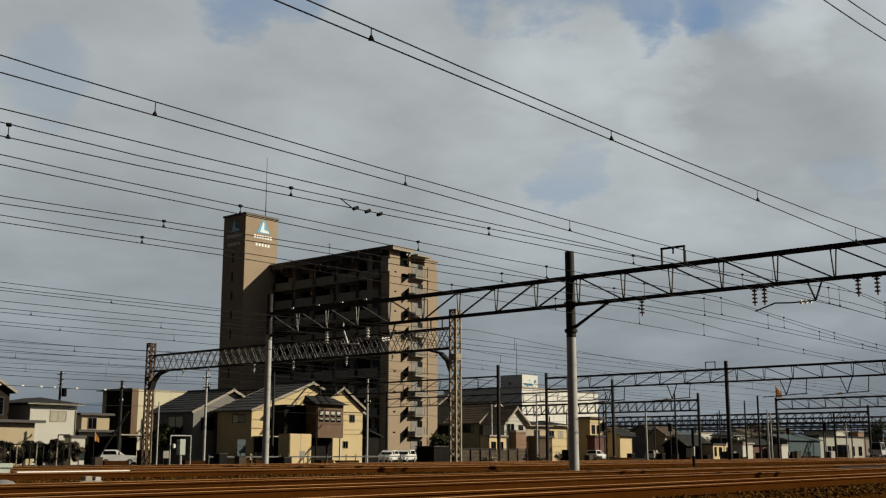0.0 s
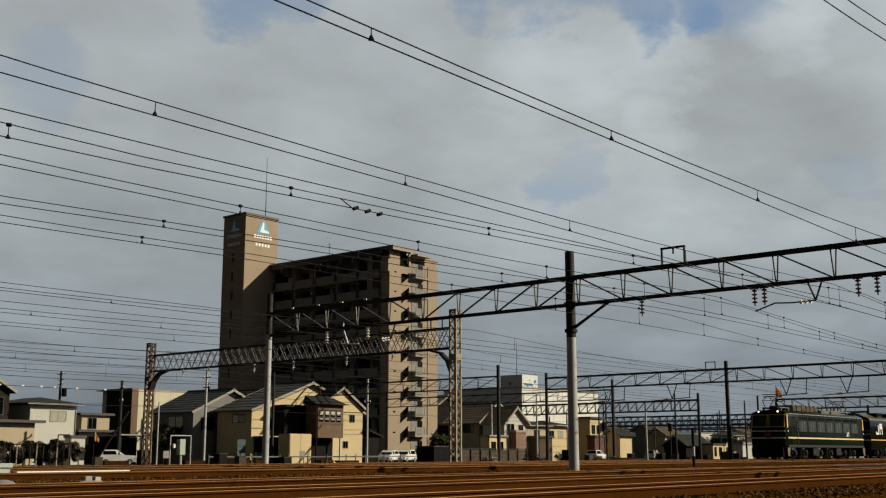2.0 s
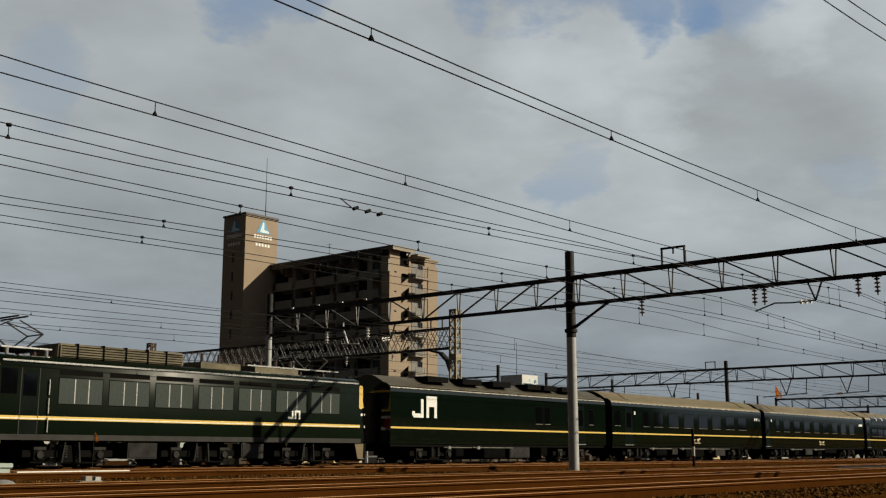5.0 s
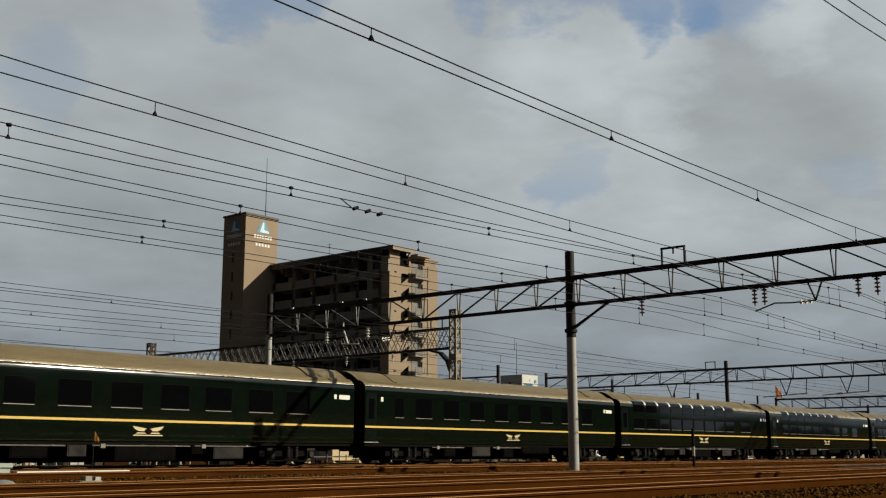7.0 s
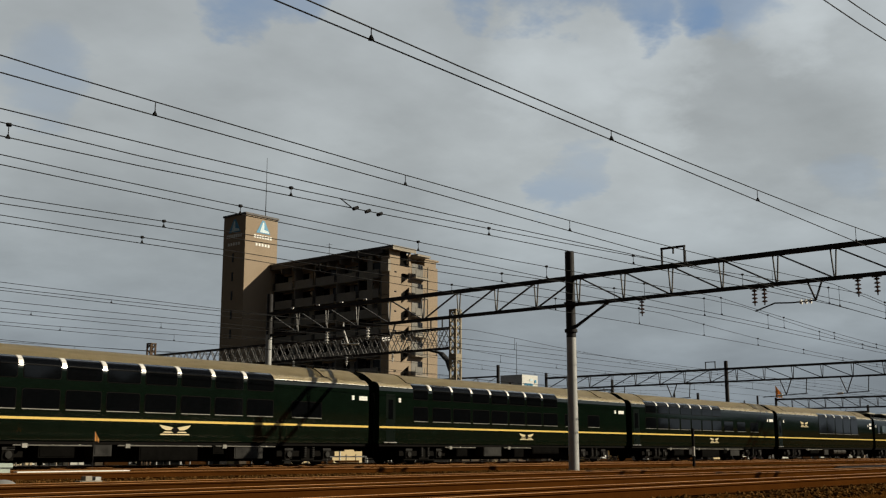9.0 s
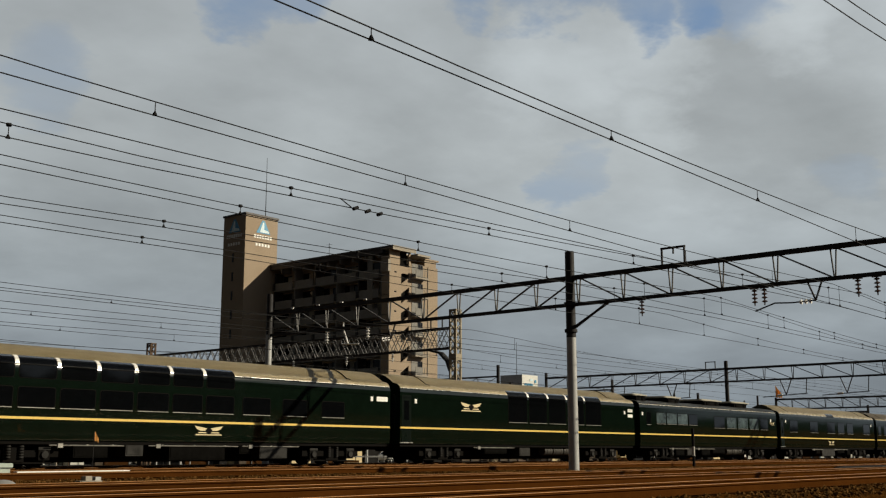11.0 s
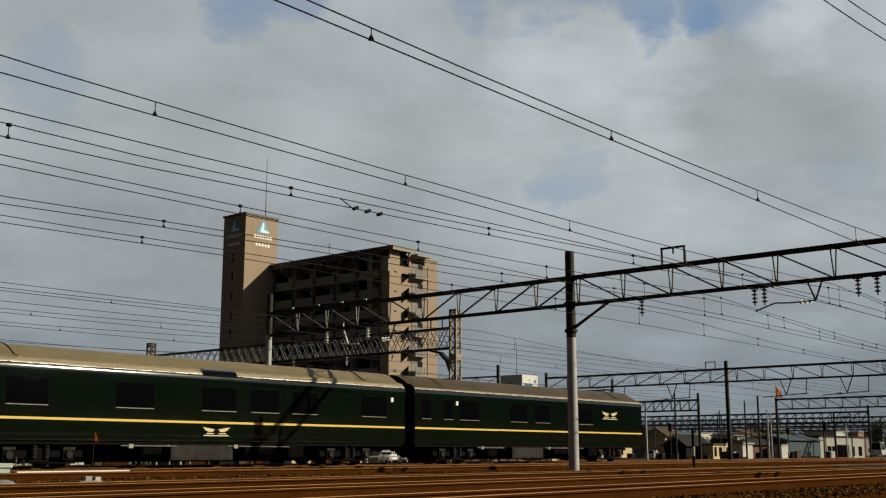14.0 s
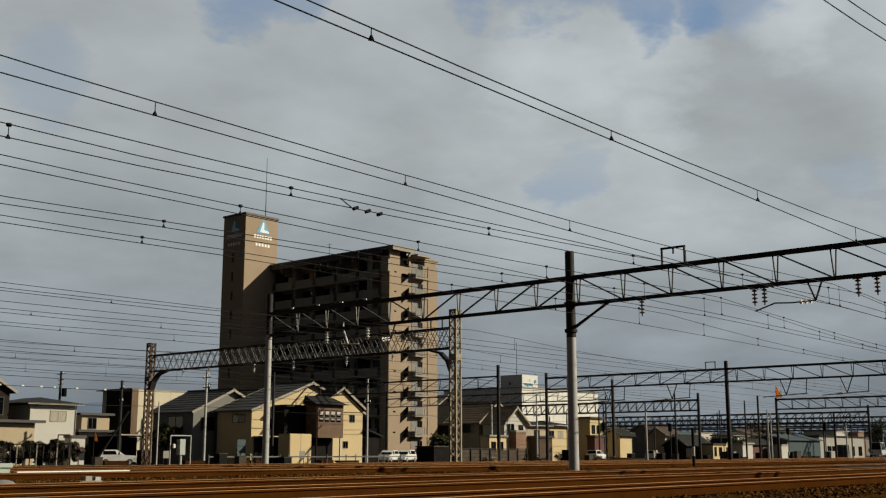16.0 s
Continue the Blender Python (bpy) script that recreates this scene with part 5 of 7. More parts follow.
def window_on(t, axis, at, u0, u1, z0, z1, frame_mat=None, out=-1, pane=None):
    """A window on a face: axis 'y' or 'x' is the face's normal, at its place, out the outward sign."""
    def s3(bm, a0, a1, u, v, za, zb):
        if axis == "y":
            span(bm, u, v, at + out * a0, at + out * a1, za, zb)
        else:
            span(bm, at + out * a0, at + out * a1, u, v, za, zb)
    bm = bmesh.new()
    s3(bm, 0.003, 0.02, u0, u1, z0, z1)
    w = part("window", bm, pane or GLASS, t)
    bm = bmesh.new()
    f = 0.06
    s3(bm, 0.0, 0.05, u0 - f, u1 + f, z0 - f, z0)
    s3(bm, 0.0, 0.05, u0 - f, u1 + f, z1, z1 + f)
    s3(bm, 0.0, 0.05, u0 - f, u0, z0, z1)
    s3(bm, 0.0, 0.05, u1, u1 + f, z0, z1)
    m = (u0 + u1) / 2
    s3(bm, 0.02, 0.045, m - 0.025, m + 0.025, z0, z1)
    part("window_frame", bm, frame_mat or DARKTRIM, w)
    return w


def town_ground():
    bm = bmesh.new()
    span(bm, -40, 900, 73.0, 700, -LOW - 0.08, -LOW)
    tagged(part("pavement", bm, ASPHALT), "worn grey asphalt yard road among the houses", "pavement", kind="structure")


town_ground()


def apartment():
    X0, X1, Y0, Y1 = 112.67, 123.4, 103.4, 129.0
    t = thing("apartment_block", (X0, Y0, 0.001), "ten-storey beige tiled apartment block with balconies and outside stair", "apartment building")
    W, D, H, n = X1 - X0, Y1 - Y0, 28.6, 10
    st = 2.86
    wall_box(t, "wall", TILE, 2.2, W, 1.6, D, 0, H, "beige tiled wall")
    wall_box(t, "plinth", CONC, 0.05, W - 0.05, 0.05, D, -LOW - 0.05, -0.004)
    wall_box(t, "wall", TILE, 4.6, W, 0.0, 1.58, 0, H - 0.6)
    # stair tower on the corner, open at each landing
    for k in range(n):
        z = k * st
        # front wall of the stair with a slanting opening at each landing
        bm = bmesh.new()
        zb = z + 1.6
        o = [(0.0, zb), (4.6, zb), (4.6, zb + st), (0.0, zb + st)]
        q = [(2.5, zb + 0.2), (4.25, zb + 1.4), (4.25, zb + 2.8), (2.5, zb + 1.65)]
        ov = [bm.verts.new((u, 0.0, v)) for u, v in o]
        qv = [bm.verts.new((u, 0.0, v)) for u, v in q]
        for a in range(4):
            b = (a + 1) % 4
            bm.faces.new((ov[a], ov[b], qv[b], qv[a]))
        bmesh.ops.recalc_face_normals(bm, faces=bm.faces[:])
        bmesh.ops.solidify(bm, geom=bm.faces[:], thickness=0.18)
        if k < n - 1:
            part("stair_wall", bm, TILE, t)
        else:
            bm.free()
        one("slit", GLASS, t, span, 1.0, 1.5, -0.012, -0.004, z + 0.5, z + 0.7)
        one("stair_flight", UNDER, t, bar, (0.4, 0.34, z + 1.5), (4.1, 0.34, z + 2.9), 0.26, 0.2)
        wall_box(t, "stair_slab", CONC, 0.18, 2.24, 0.19, 1.58, z - 0.1, z + 0.08)
        wall_box(t, "stair_side", TILE, 0.0, 0.16, 0.18, 1.5, z + 0.1, z + st)
        # balcony on the sunny side, a recess with a rail
        bm = bmesh.new()
        span(bm, 4.62, 7.5, -1.0, 0.0, z + 0.0, z + 0.22)
        part("balcony_slab", bm, CONC, t)
        bm = bmesh.new()
        for i in range(6):
            x = 4.72 + i * 0.5
            span(bm, x - 0.03, x + 0.03, -0.97, -0.91, z + 0.25, z + 1.35)
        span(bm, 4.66, 7.3, -0.98, -0.9, z + 1.3, z + 1.36)
        span(bm, 4.66, 7.3, -0.98, -0.9, z + 0.3, z + 0.36)
        span(bm, 4.7, 6.3, -0.955, -0.925, z + 0.36, z + 1.3)
        part("balcony_rail", bm, PANEL_GREY, t)
        window_on(t, "y", 0.0, 6.25, 7.2, z + 0.3, z + 2.25, DARKTRIM)
        one("shade_panel", PANEL_GREY, t, span, 4.8, 6.1, -0.05, -0.003, z + 0.3, z + 2.3)
        # long balconies on the shaded side
        wall_box(t, "balcony_slab", CONC, 0.35, 2.2, 2.0, D - 0.3, z - 0.08, z + 0.1)
        for j in range(5):
            y0 = 2.4 + j * 4.6
            wall_box(t, "balcony_front", PANEL_GREY, 0.25, 0.4, y0, y0 + 3.9, z - 0.15, z + 1.15)
            one("window", GLASS, t, span, 2.13, 2.19, y0 - 0.1, y0 + 4.1, z + 0.12, z + 2.5)
        for j in range(6):
            y0 = 2.0 + j * 4.6
            if y0 < D:
                wall_box(t, "party_wall", DARKTRIM if j % 2 else PANEL_GREY, 0.5, 2.2, y0, y0 + 0.18, z, z + st)
    # taller top storey: roof slabs with pale soffits, a sunlit parapet box and a dark recess
    wall_box(t, "wall", TILE, 2.2, W, 1.6, D, H, H + 1.1)
    wall_box(t, "wall", TILE, 7.7, W - 0.4, 0.0, 1.58, H - 0.6, H + 0.35)
    wall_box(t, "roof", DARKTRIM, -0.35, 4.7, -0.9, D + 0.2, H + 1.1, H + 1.4, "dark roof slab")
    wall_box(t, "fascia", CONC, -0.36, 4.72, -0.96, -0.905, H + 0.75, H + 1.38, "pale sunlit fascia")
    wall_box(t, "soffit", CONC, -0.3, 4.65, -0.85, 1.55, H + 0.98, H + 1.095)
    wall_box(t, "roof", CONC, 4.75, 7.7, -1.2, D, H + 0.45, H + 0.75)
    wall_box(t, "roof", TILE, 7.71, W + 0.2, -0.1, D, H + 0.36, H + 0.6)
    wall_box(t, "stair_wall", TILE, 0.0, 2.2, 0.0, 0.18, (n - 1) * st + 1.6, H + 0.97)
    wall_box(t, "stair_wall", TILE, 0.0, 4.6, 0.0, 0.18, 0.0, 1.6)
    wall_box(t, "stair_wall", TILE, 2.2, 4.6, 0.002, 0.18, (n - 1) * st + 1.6, H - 2.3)
    wall_box(t, "stair_wall", TILE, 4.2, 4.6, 0.002, 0.18, H - 2.3, H + 0.97)
    wall_box(t, "wall", TILE, 0.0, 2.19, D - 0.2, D, 0.0, H + 1.09)
    # black block behind the openings stands in for the shade of the stairwell
    wall_box(t, "stair_shade_block", UNDER, 2.25, 4.19, 0.5, 1.55, 0.1, H + 0.95, "black block standing in for the stairwell's shade")
    wall_box(t, "parapet_box", CONC, -0.3, 0.2, -0.02, 1.5, H - 2.3, H - 0.55, "sunlit corner balcony panel")
    wall_box(t, "drain_wall", PANEL_GREY, 0.2, 0.34, 3.6, 4.6, H - 8.6, H + 0.9)
    wall_box(t, "parapet", DARKTRIM, -0.2, 0.3, 1.2, D, H + 0.45, H + 1.1)
    for k in range(9):
        y0 = 2.2 + k * 2.6
        wall_box(t, "roof_bracket", PANEL_GREY, 0.0, 2.0, y0, y0 + 0.2, H - 0.1, H + 0.9)
    rng = random.Random(31)
    for k in range(n):
        z = k * st
        for j in range(5):
            y0 = 2.4 + j * 4.6
            # railings in the gaps, screens, coolers and washing on the long balconies
            bm = bmesh.new()
            for i in range(6):
                span(bm, 0.3, 0.34, y0 + 3.95 + i * 0.12, y0 + 3.98 + i * 0.12, z + 0.1, z + 1.15)
            span(bm, 0.28, 0.36, y0 + 3.9, y0 + 4.6, z + 1.12, z + 1.18)
            part("balcony_rail", bm, DARKTRIM, t)
            u = rng.uniform(0.4, 2.6)
            wall_box(t, "wall_panel", rng.choice((PANEL_GREY, TILE, GREYWALL)), 2.04, 2.12, y0 + u, y0 + u + rng.uniform(0.5, 1.1), z + 0.12, z + 2.5)
            if rng.random() < 0.5:
                wall_box(t, "curtain", CURTAIN, 2.085, 2.11, y0 + rng.uniform(0.2, 2.2), y0 + rng.uniform(2.4, 3.2), z + 0.5, z + 2.3)
            if rng.random() < 0.4:
                wall_box(t, "cooler", CONC, 1.5, 1.95, y0 + 0.4, y0 + 1.2, z + 0.1, z + 0.7)
    one("drainpipe", CONC, t, tube, (W - 2.3, -0.06, 0), (W - 2.3, -0.06, H - 0.7), 0.06, seg=8)
    for z in (5.2, 8.1, 16.6, 22.4, 25.2):
        bm = bmesh.new()
        for q in (0.0, 1.0):
            bar(bm, (W, 0.6, z + q), (W + 0.6, 0.6, z + q), 0.05)
        bar(bm, (W + 0.6, 0.6, z), (W + 0.6, 0.6, z + 1.0), 0.05)
        part("side_bracket", bm, STEEL, t)
    H += 1.1
    bm = bmesh.new()
    tube(bm, (1.5, 14, H), (1.5, 14, H + 2.6), 0.04, seg=6)
    bar(bm, (1.5, 13.4, H + 2.4), (1.5, 14.6, H + 2.4), 0.04)
    bar(bm, (1.5, 13.6, H + 2.0), (1.5, 14.4, H + 2.0), 0.04)
    part("aerial", bm, STEEL, t)

    s = thing("tower", (107.15, 128.9, 0.001), "tall beige tiled stair tower with blue sign", "tower")
    W2, D2, H2 = 6.6, 5.3, 37.4
    wall_box(s, "wall", TILE, 0, W2, 0, D2, -LOW - 0.05, H2)
    wall_box(s, "roof", DARKTRIM, -0.15, W2 + 0.15, -0.15, D2 + 0.15, H2, H2 + 0.3)
    for k in range(9):
        z = 6 + k * 3.0
        one("slit_window", GLASS, s, span, -0.03, 0.02, 2.6, 3.0, z, z + 1.4)
    bm = bmesh.new()
    tube(bm, (5.7, 2, H2), (5.7, 2, 48.0), 0.07, 0.03, 8)
    part("mast", bm, STEEL, s, "thin lightning mast")

    def sign(place):
        bm = bmesh.new()
        plate(bm, ((-1.45, 0.0), (1.45, 0.0), (0.25, 2.1), (-0.25, 2.1)), place, 0.04)
        m = part("sign", bm, SIGN_BLUE, s, "blue triangular sign")
        bm = bmesh.new()
        plate(bm, ((-0.75, 0.15), (1.2, 0.15), (1.0, 0.5), (0.15, 0.65), (0.1, 1.8), (-0.12, 1.8)), lambda u, v, w: place(u, v, w + 0.045), 0.03)
        part("sign_mark", bm, LIGHT_BLUE, m, "pale blue sail shape")
        for i in range(7):
            bm = bmesh.new()
            plate(bm, ((-1.85 + i * 0.54, -0.85), (-1.47 + i * 0.54, -0.85), (-1.45 + i * 0.54, -0.3), (-1.85 + i * 0.54, -0.34)), place, 0.05)
            part("sign_bar", bm, SILVER_WHITE, m)
        for i in range(5):
            bm = bmesh.new()
            plate(bm, ((-1.5 + i * 0.62, -2.1), (-1.12 + i * 0.62, -2.1), (-1.12 + i * 0.62, -1.66), (-1.5 + i * 0.62, -1.62)), place, 0.05)
            part("sign_bar", bm, SILVER_WHITE, m)
    sign(lambda u, v, w: (3.6 + u, -0.002 - w, 34.75 + v))
    sign(lambda u, v, w: (-0.002 - w, 2.6 - u, 34.75 + v))


def gable_house(name, at, size, wall_h, ridge_h, wall_m, roof_m, along="x", label="", rz=0.0, over=0.5, windows=(), skip=0):
    """A house with a pitched roof; the ridge runs along x or y. Windows: (axis, u0, u1, z0, z1)."""
    t = thing(name, at, label, "house")
    t.rotation_euler = (0, 0, rz)
    W, D = size
    wall_h, ridge_h = wall_h + LOW, ridge_h + LOW
    bm = bmesh.new()
    span(bm, 0, W, 0, D, 0, wall_h)
    part("wall", bm, wall_m, t)
    if along == "x":
        for x in (0.0, W):
            bm = bmesh.new()
            plate(bm, ((0, wall_h), (D, wall_h), (D / 2, ridge_h - 0.1)), lambda u, v, w, x=x: (x + (w if x == 0 else -w), u, v), 0.15)
            part("gable", bm, wall_m, t)
        slopes = [((-over, -over), (W + over, -over), (W + over, D / 2), (-over, D / 2)), ((-over, D + over), (W + over, D + over), (W + over, D / 2), (-over, D / 2))]
        hz = lambda x, y: ridge_h - abs(y - D / 2) * (ridge_h - wall_h) / (D / 2)
    else:
        for y in (0.0, D):
            bm = bmesh.new()
            plate(bm, ((0, wall_h), (W, wall_h), (W / 2, ridge_h - 0.1)), lambda u, v, w, y=y: (u, y + (w if y == 0 else -w), v), 0.15)
            part("gable", bm, wall_m, t)
        slopes = [((-over, -over), (-over, D + over), (W / 2, D + over), (W / 2, -over)), ((W + over, -over), (W + over, D + over), (W / 2, D + over), (W / 2, -over))]
        hz = lambda x, y: ridge_h - abs(x - W / 2) * (ridge_h - wall_h) / (W / 2)
    for sl in slopes:
        bm = bmesh.new()
        lo = [bm.verts.new((x, y, hz(x, y) + 0.02)) for x, y in sl]
        hi = [bm.verts.new((x, y, hz(x, y) + 0.2)) for x, y in sl]
        bm.faces.new(lo)
        bm.faces.new(list(reversed(hi)))
        for i in range(4):
            j = (i + 1) % 4
            bm.faces.new((lo[i], lo[j], hi[j], hi[i]))
        r = part("roof", bm, roof_m, t)
        # tile courses
        bm = bmesh.new()
        n = 9
        for i in range(1, n):
            f = i / n
            a = Vector((*sl[0], 0)).lerp(Vector((*sl[3], 0)), f)
            b = Vector((*sl[1], 0)).lerp(Vector((*sl[2], 0)), f)
            bar(bm, (a.x, a.y, hz(a.x, a.y) + 0.21), (b.x, b.y, hz(b.x, b.y) + 0.21), 0.06, 0.05)
        part("tile_course", bm, roof_m, r)
    bm = bmesh.new()
    if along == "x":
        bar(bm, (-over, D / 2, ridge_h + 0.22), (W + over, D / 2, ridge_h + 0.22), 0.3, 0.2)
    else:
        bar(bm, (W / 2, -over, ridge_h + 0.22), (W / 2, D + over, ridge_h + 0.22), 0.3, 0.2)
    part("ridge", bm, roof_m, t)
    # pale barge boards on the gable ends
    ends = [(-over, 1), (W + over, 1)] if along == "x" else [(-over, 0), (D + over, 0)]
    for e, isx in ends:
        bm = bmesh.new()
        if isx:
            for y in (-over, D + over):
                bar(bm, (e, y, hz(0, y) + 0.1), (e, D / 2, ridge_h + 0.1), 0.06, 0.24)
        else:
            for x in (-over, W + over):
                bar(bm, (x, e, hz(x, 0) + 0.1), (W / 2, e, ridge_h + 0.1), 0.06, 0.24)
        part("barge_board", bm, CONC, t)
    for w in windows:
        axis, u0, u1, z0, z1 = w[:5]
        window_on(t, axis, 0.0, u0, u1, z0 + LOW, z1 + LOW, w[5] if len(w) > 5 else None)
    return t


def flat_house(name, at, size, h, wall_m, roof_m, label, windows=(), over=0.25, category="house"):
    t = thing(name, at, label, category)
    W, D = size
    h += LOW
    wall_box(t, "wall", wall_m, 0, W, 0, D, 0, h)
    wall_box(t, "roof", roof_m, -over, W + over, -over, D + over, h, h + 0.25)
    for axis, u0, u1, z0, z1 in windows:
        window_on(t, axis, 0.0, u0, u1, z0 + LOW, z1 + LOW)
    return t


apartment()


def hip_house(name, at, size, wall_h, ridge_h, wall_m, roof_m, label, over=0.5, windows=()):
    """A house with a low hipped roof."""
    t = thing(name, at, label, "house")
    W, D = size
    wall_h, ridge_h = wall_h + LOW, ridge_h + LOW
    wall_box(t, "wall", wall_m, 0, W, 0, D, 0, wall_h)
    bm = bmesh.new()
    k = min(W, D) / 2
    lo = [bm.verts.new(p) for p in ((-over, -over, wall_h + 0.05), (W + over, -over, wall_h + 0.05), (W + over, D + over, wall_h + 0.05), (-over, D + over, wall_h + 0.05))]
    hi = [bm.verts.new((p.co.x, p.co.y, wall_h + 0.2)) for p in lo]
    if W >= D:
        r0, r1 = bm.verts.new((k, D / 2, ridge_h)), bm.verts.new((W - k, D / 2, ridge_h))
        bm.faces.new((hi[0], hi[1], r1, r0)); bm.faces.new((hi[2], hi[3], r0, r1)); bm.faces.new((hi[1], hi[2], r1)); bm.faces.new((hi[3], hi[0], r0))
    else:
        r0, r1 = bm.verts.new((W / 2, k, ridge_h)), bm.verts.new((W / 2, D - k, ridge_h))
        bm.faces.new((hi[1], hi[2], r1, r0)); bm.faces.new((hi[3], hi[0], r0, r1)); bm.faces.new((hi[0], hi[1], r0)); bm.faces.new((hi[2], hi[3], r1))
    bm.faces.new(list(reversed(lo)))
    for a in range(4):
        b = (a + 1) % 4
        bm.faces.new((lo[a], lo[b], hi[b], hi[a]))
    part("roof", bm, roof_m, t)
    bm = bmesh.new()
    span(bm, -over - 0.06, W + over + 0.06, -over - 0.1, -over, wall_h + 0.02, wall_h + 0.16)
    part("gutter", bm, CONC, t, "pale eaves gutter")
    one("downpipe", CONC, t, tube, (W + 0.06, -0.06, 0), (W + 0.06, -0.06, wall_h), 0.05, seg=6)
    for w in windows:
        window_on(t, w[0], 0.0, w[1], w[2], w[3] + LOW, w[4] + LOW, w[5] if len(w) > 5 else None, -1, w[6] if len(w) > 6 else None)
    return t


def clump(name, at, size, n, m, label, category, kind="", parent=None, leaf=0.25, seed=1):
    """Foliage of many small leaves in an uneven cluster."""
    rng = random.Random(seed)
    verts, faces = [], []
    blobs = [(rng.uniform(-0.7, 0.7) * size[0] / 2, rng.uniform(-0.7, 0.7) * size[1] / 2, rng.uniform(0.25, 0.85) * size[2], rng.uniform(0.18, 0.42)) for _ in range(max(5, int(size[0] * 1.3)))]
    for _ in range(n):
        b = rng.choice(blobs)
        d = Vector((rng.gauss(0, 1), rng.gauss(0, 1), rng.gauss(0, 1))).normalized() * rng.uniform(0.5, 1.0) * b[3] * min(size)
        c = Vector(b[:3]) + d
        c.z = max(0.05, c.z)
        u = Vector((rng.gauss(0, 1), rng.gauss(0, 1), rng.gauss(0, 1))).normalized()
        v = u.orthogonal().normalized() * leaf * rng.uniform(0.4, 0.9)
        u = u * leaf * rng.uniform(0.5, 1.2)
        k = len(verts)
        verts += [c - u, c + v * 0.5, c + u, c - v * 0.5]
        faces.append((k, k + 1, k + 2, k + 3))
    me = bpy.data.meshes.new(name)
    me.from_pydata(verts, [], faces)
    me.materials.append(m)
    ob = new(name, me)
    if parent:
        ob.parent = parent
    ob.location = (at[0], at[1], -LOW) if parent is None and at[1] > 56 else at
    if label:
        tagged(ob, label, category, kind=kind)
    return ob


# the row of houses facing the yard
gable_house("house", (45.4, 98.0, 0), (8.0, 8.0), 6.5, 8.9, BLACKBROWN, ROOF_TILE, "y", "dark brown two-storey house with dark tiled eaves", windows=(("y", 5.0, 7.4, 4.2, 5.8),))
flat_house("shed", (46.0, 95.2, 0), (8.6, 2.6), 3.4, BEIGE, DARKTRIM, "low beige shed with dark flat roof", over=0.7, category="shed")
hip_house("house", (55.05, 97.0, 0), (4.8, 8.0), 5.2, 6.05, WHITE, ROOF_TILE, "white rendered two-storey house with dark hipped roof", 0.55, (("y", 2.16, 3.81, 3.69, 4.63, CONC, CURTAIN),))
flat_house("annex", (65.0, 104.0, 0), (3.4, 4.0), 4.6, BEIGE, DARKTRIM, "beige annex with flat roof", (("y", 0.8, 1.75, 3.2, 4.3),), over=0.4, category="house")
flat_house("shed", (62.6, 100.5, 0), (5.4, 2.0), 2.75, BLACKWALL, DARKTRIM, "dark shed with flat roof between the houses", over=0.15, category="shed")
flat_house("garden_wall", (58.4, 95.0, 0), (1.5, 1.2), 2.05, WHITE, DARKTRIM, "white lean-to wall beside the house", over=0.1, category="wall")


def carport():
    t = thing("carport", (61.5, 91.5, 0.001), "open carport with pale roof edge on thin posts", "carport")
    one("roof", DARKTRIM, t, span, 0, 5.6, 0, 5.5, 2.25, 2.4)
    one("roof_edge", CONC, t, span, -0.05, 5.65, -0.12, -0.003, 2.3, 2.42)
    for x in (0.2, 2.8, 5.4):
        for y in (0.2, 5.3):
            one("post", STEEL, t, tube, (x, y, -LOW), (x, y, 2.25), 0.06, seg=8)
    one("back_wall", BLACKWALL, t, span, 0, 5.6, 5.35, 5.5, -LOW, 2.2)


carport()


def black_building():
    t = thing("shop_building", (71.08, 104.0, 0.001), "flat-roofed building with black side and pale sunlit front", "building")
    wall_box(t, "wall", PALE, 0.85, 9.5, 0, 7.0, -LOW, 7.62)
    wall_box(t, "side_cladding", BLACKWALL, 0, 0.84, 0.02, 4.9, -LOW, 7.62, "black cladding")
    wall_box(t, "corner_panel", BROWNPANEL, 0.02, 0.84, -0.03, 0.019, -LOW, 7.6, "brown corner panel")
    wall_box(t, "roof", CONC, -0.04, 9.55, -0.05, 7.1, 7.62, 7.7)
    for u in (3.0, 5.2):
        one("joint", CONC, t, span, u, u + 0.05, -0.012, -0.003, -0.3, 7.6)
    one("roof_edge", DARKTRIM, t, span, -0.05, 0.9, -0.055, 4.9, 7.7, 7.76)


black_building()
gable_house("house", (67.35, 88.0, 0), (9.3, 6.6), 4.7, 6.85, GREYWALL, ROOF_SLATE, "y", "grey two-storey house with dark tiled roof and pale barge boards", windows=(("y", 1.0, 2.6, 2.9, 4.1), ("x", 1.6, 4.0, 2.8, 4.2)))
gable_house("house", (69.75, 82.0, 0), (15.3, 5.2), 4.75, 7.6, CREAM, ROOF_SLATE, "y", "cream two-storey house with wide tiled gable roof", windows=(("x", 1.0, 2.8, 3.6, 4.3), ("y", 1.7, 2.6, 3.0, 3.9)))
gable_house("house", (76.35, 79.5, 0), (6.3, 2.4), 5.1, 7.1, CREAM, ROOF_TILE, "y", "cream plastered house wing with tiled gable", over=0.35, windows=(("y", 4.4, 5.05, 3.8, 4.45), ("y", 3.5, 4.1, 1.15, 1.75)))


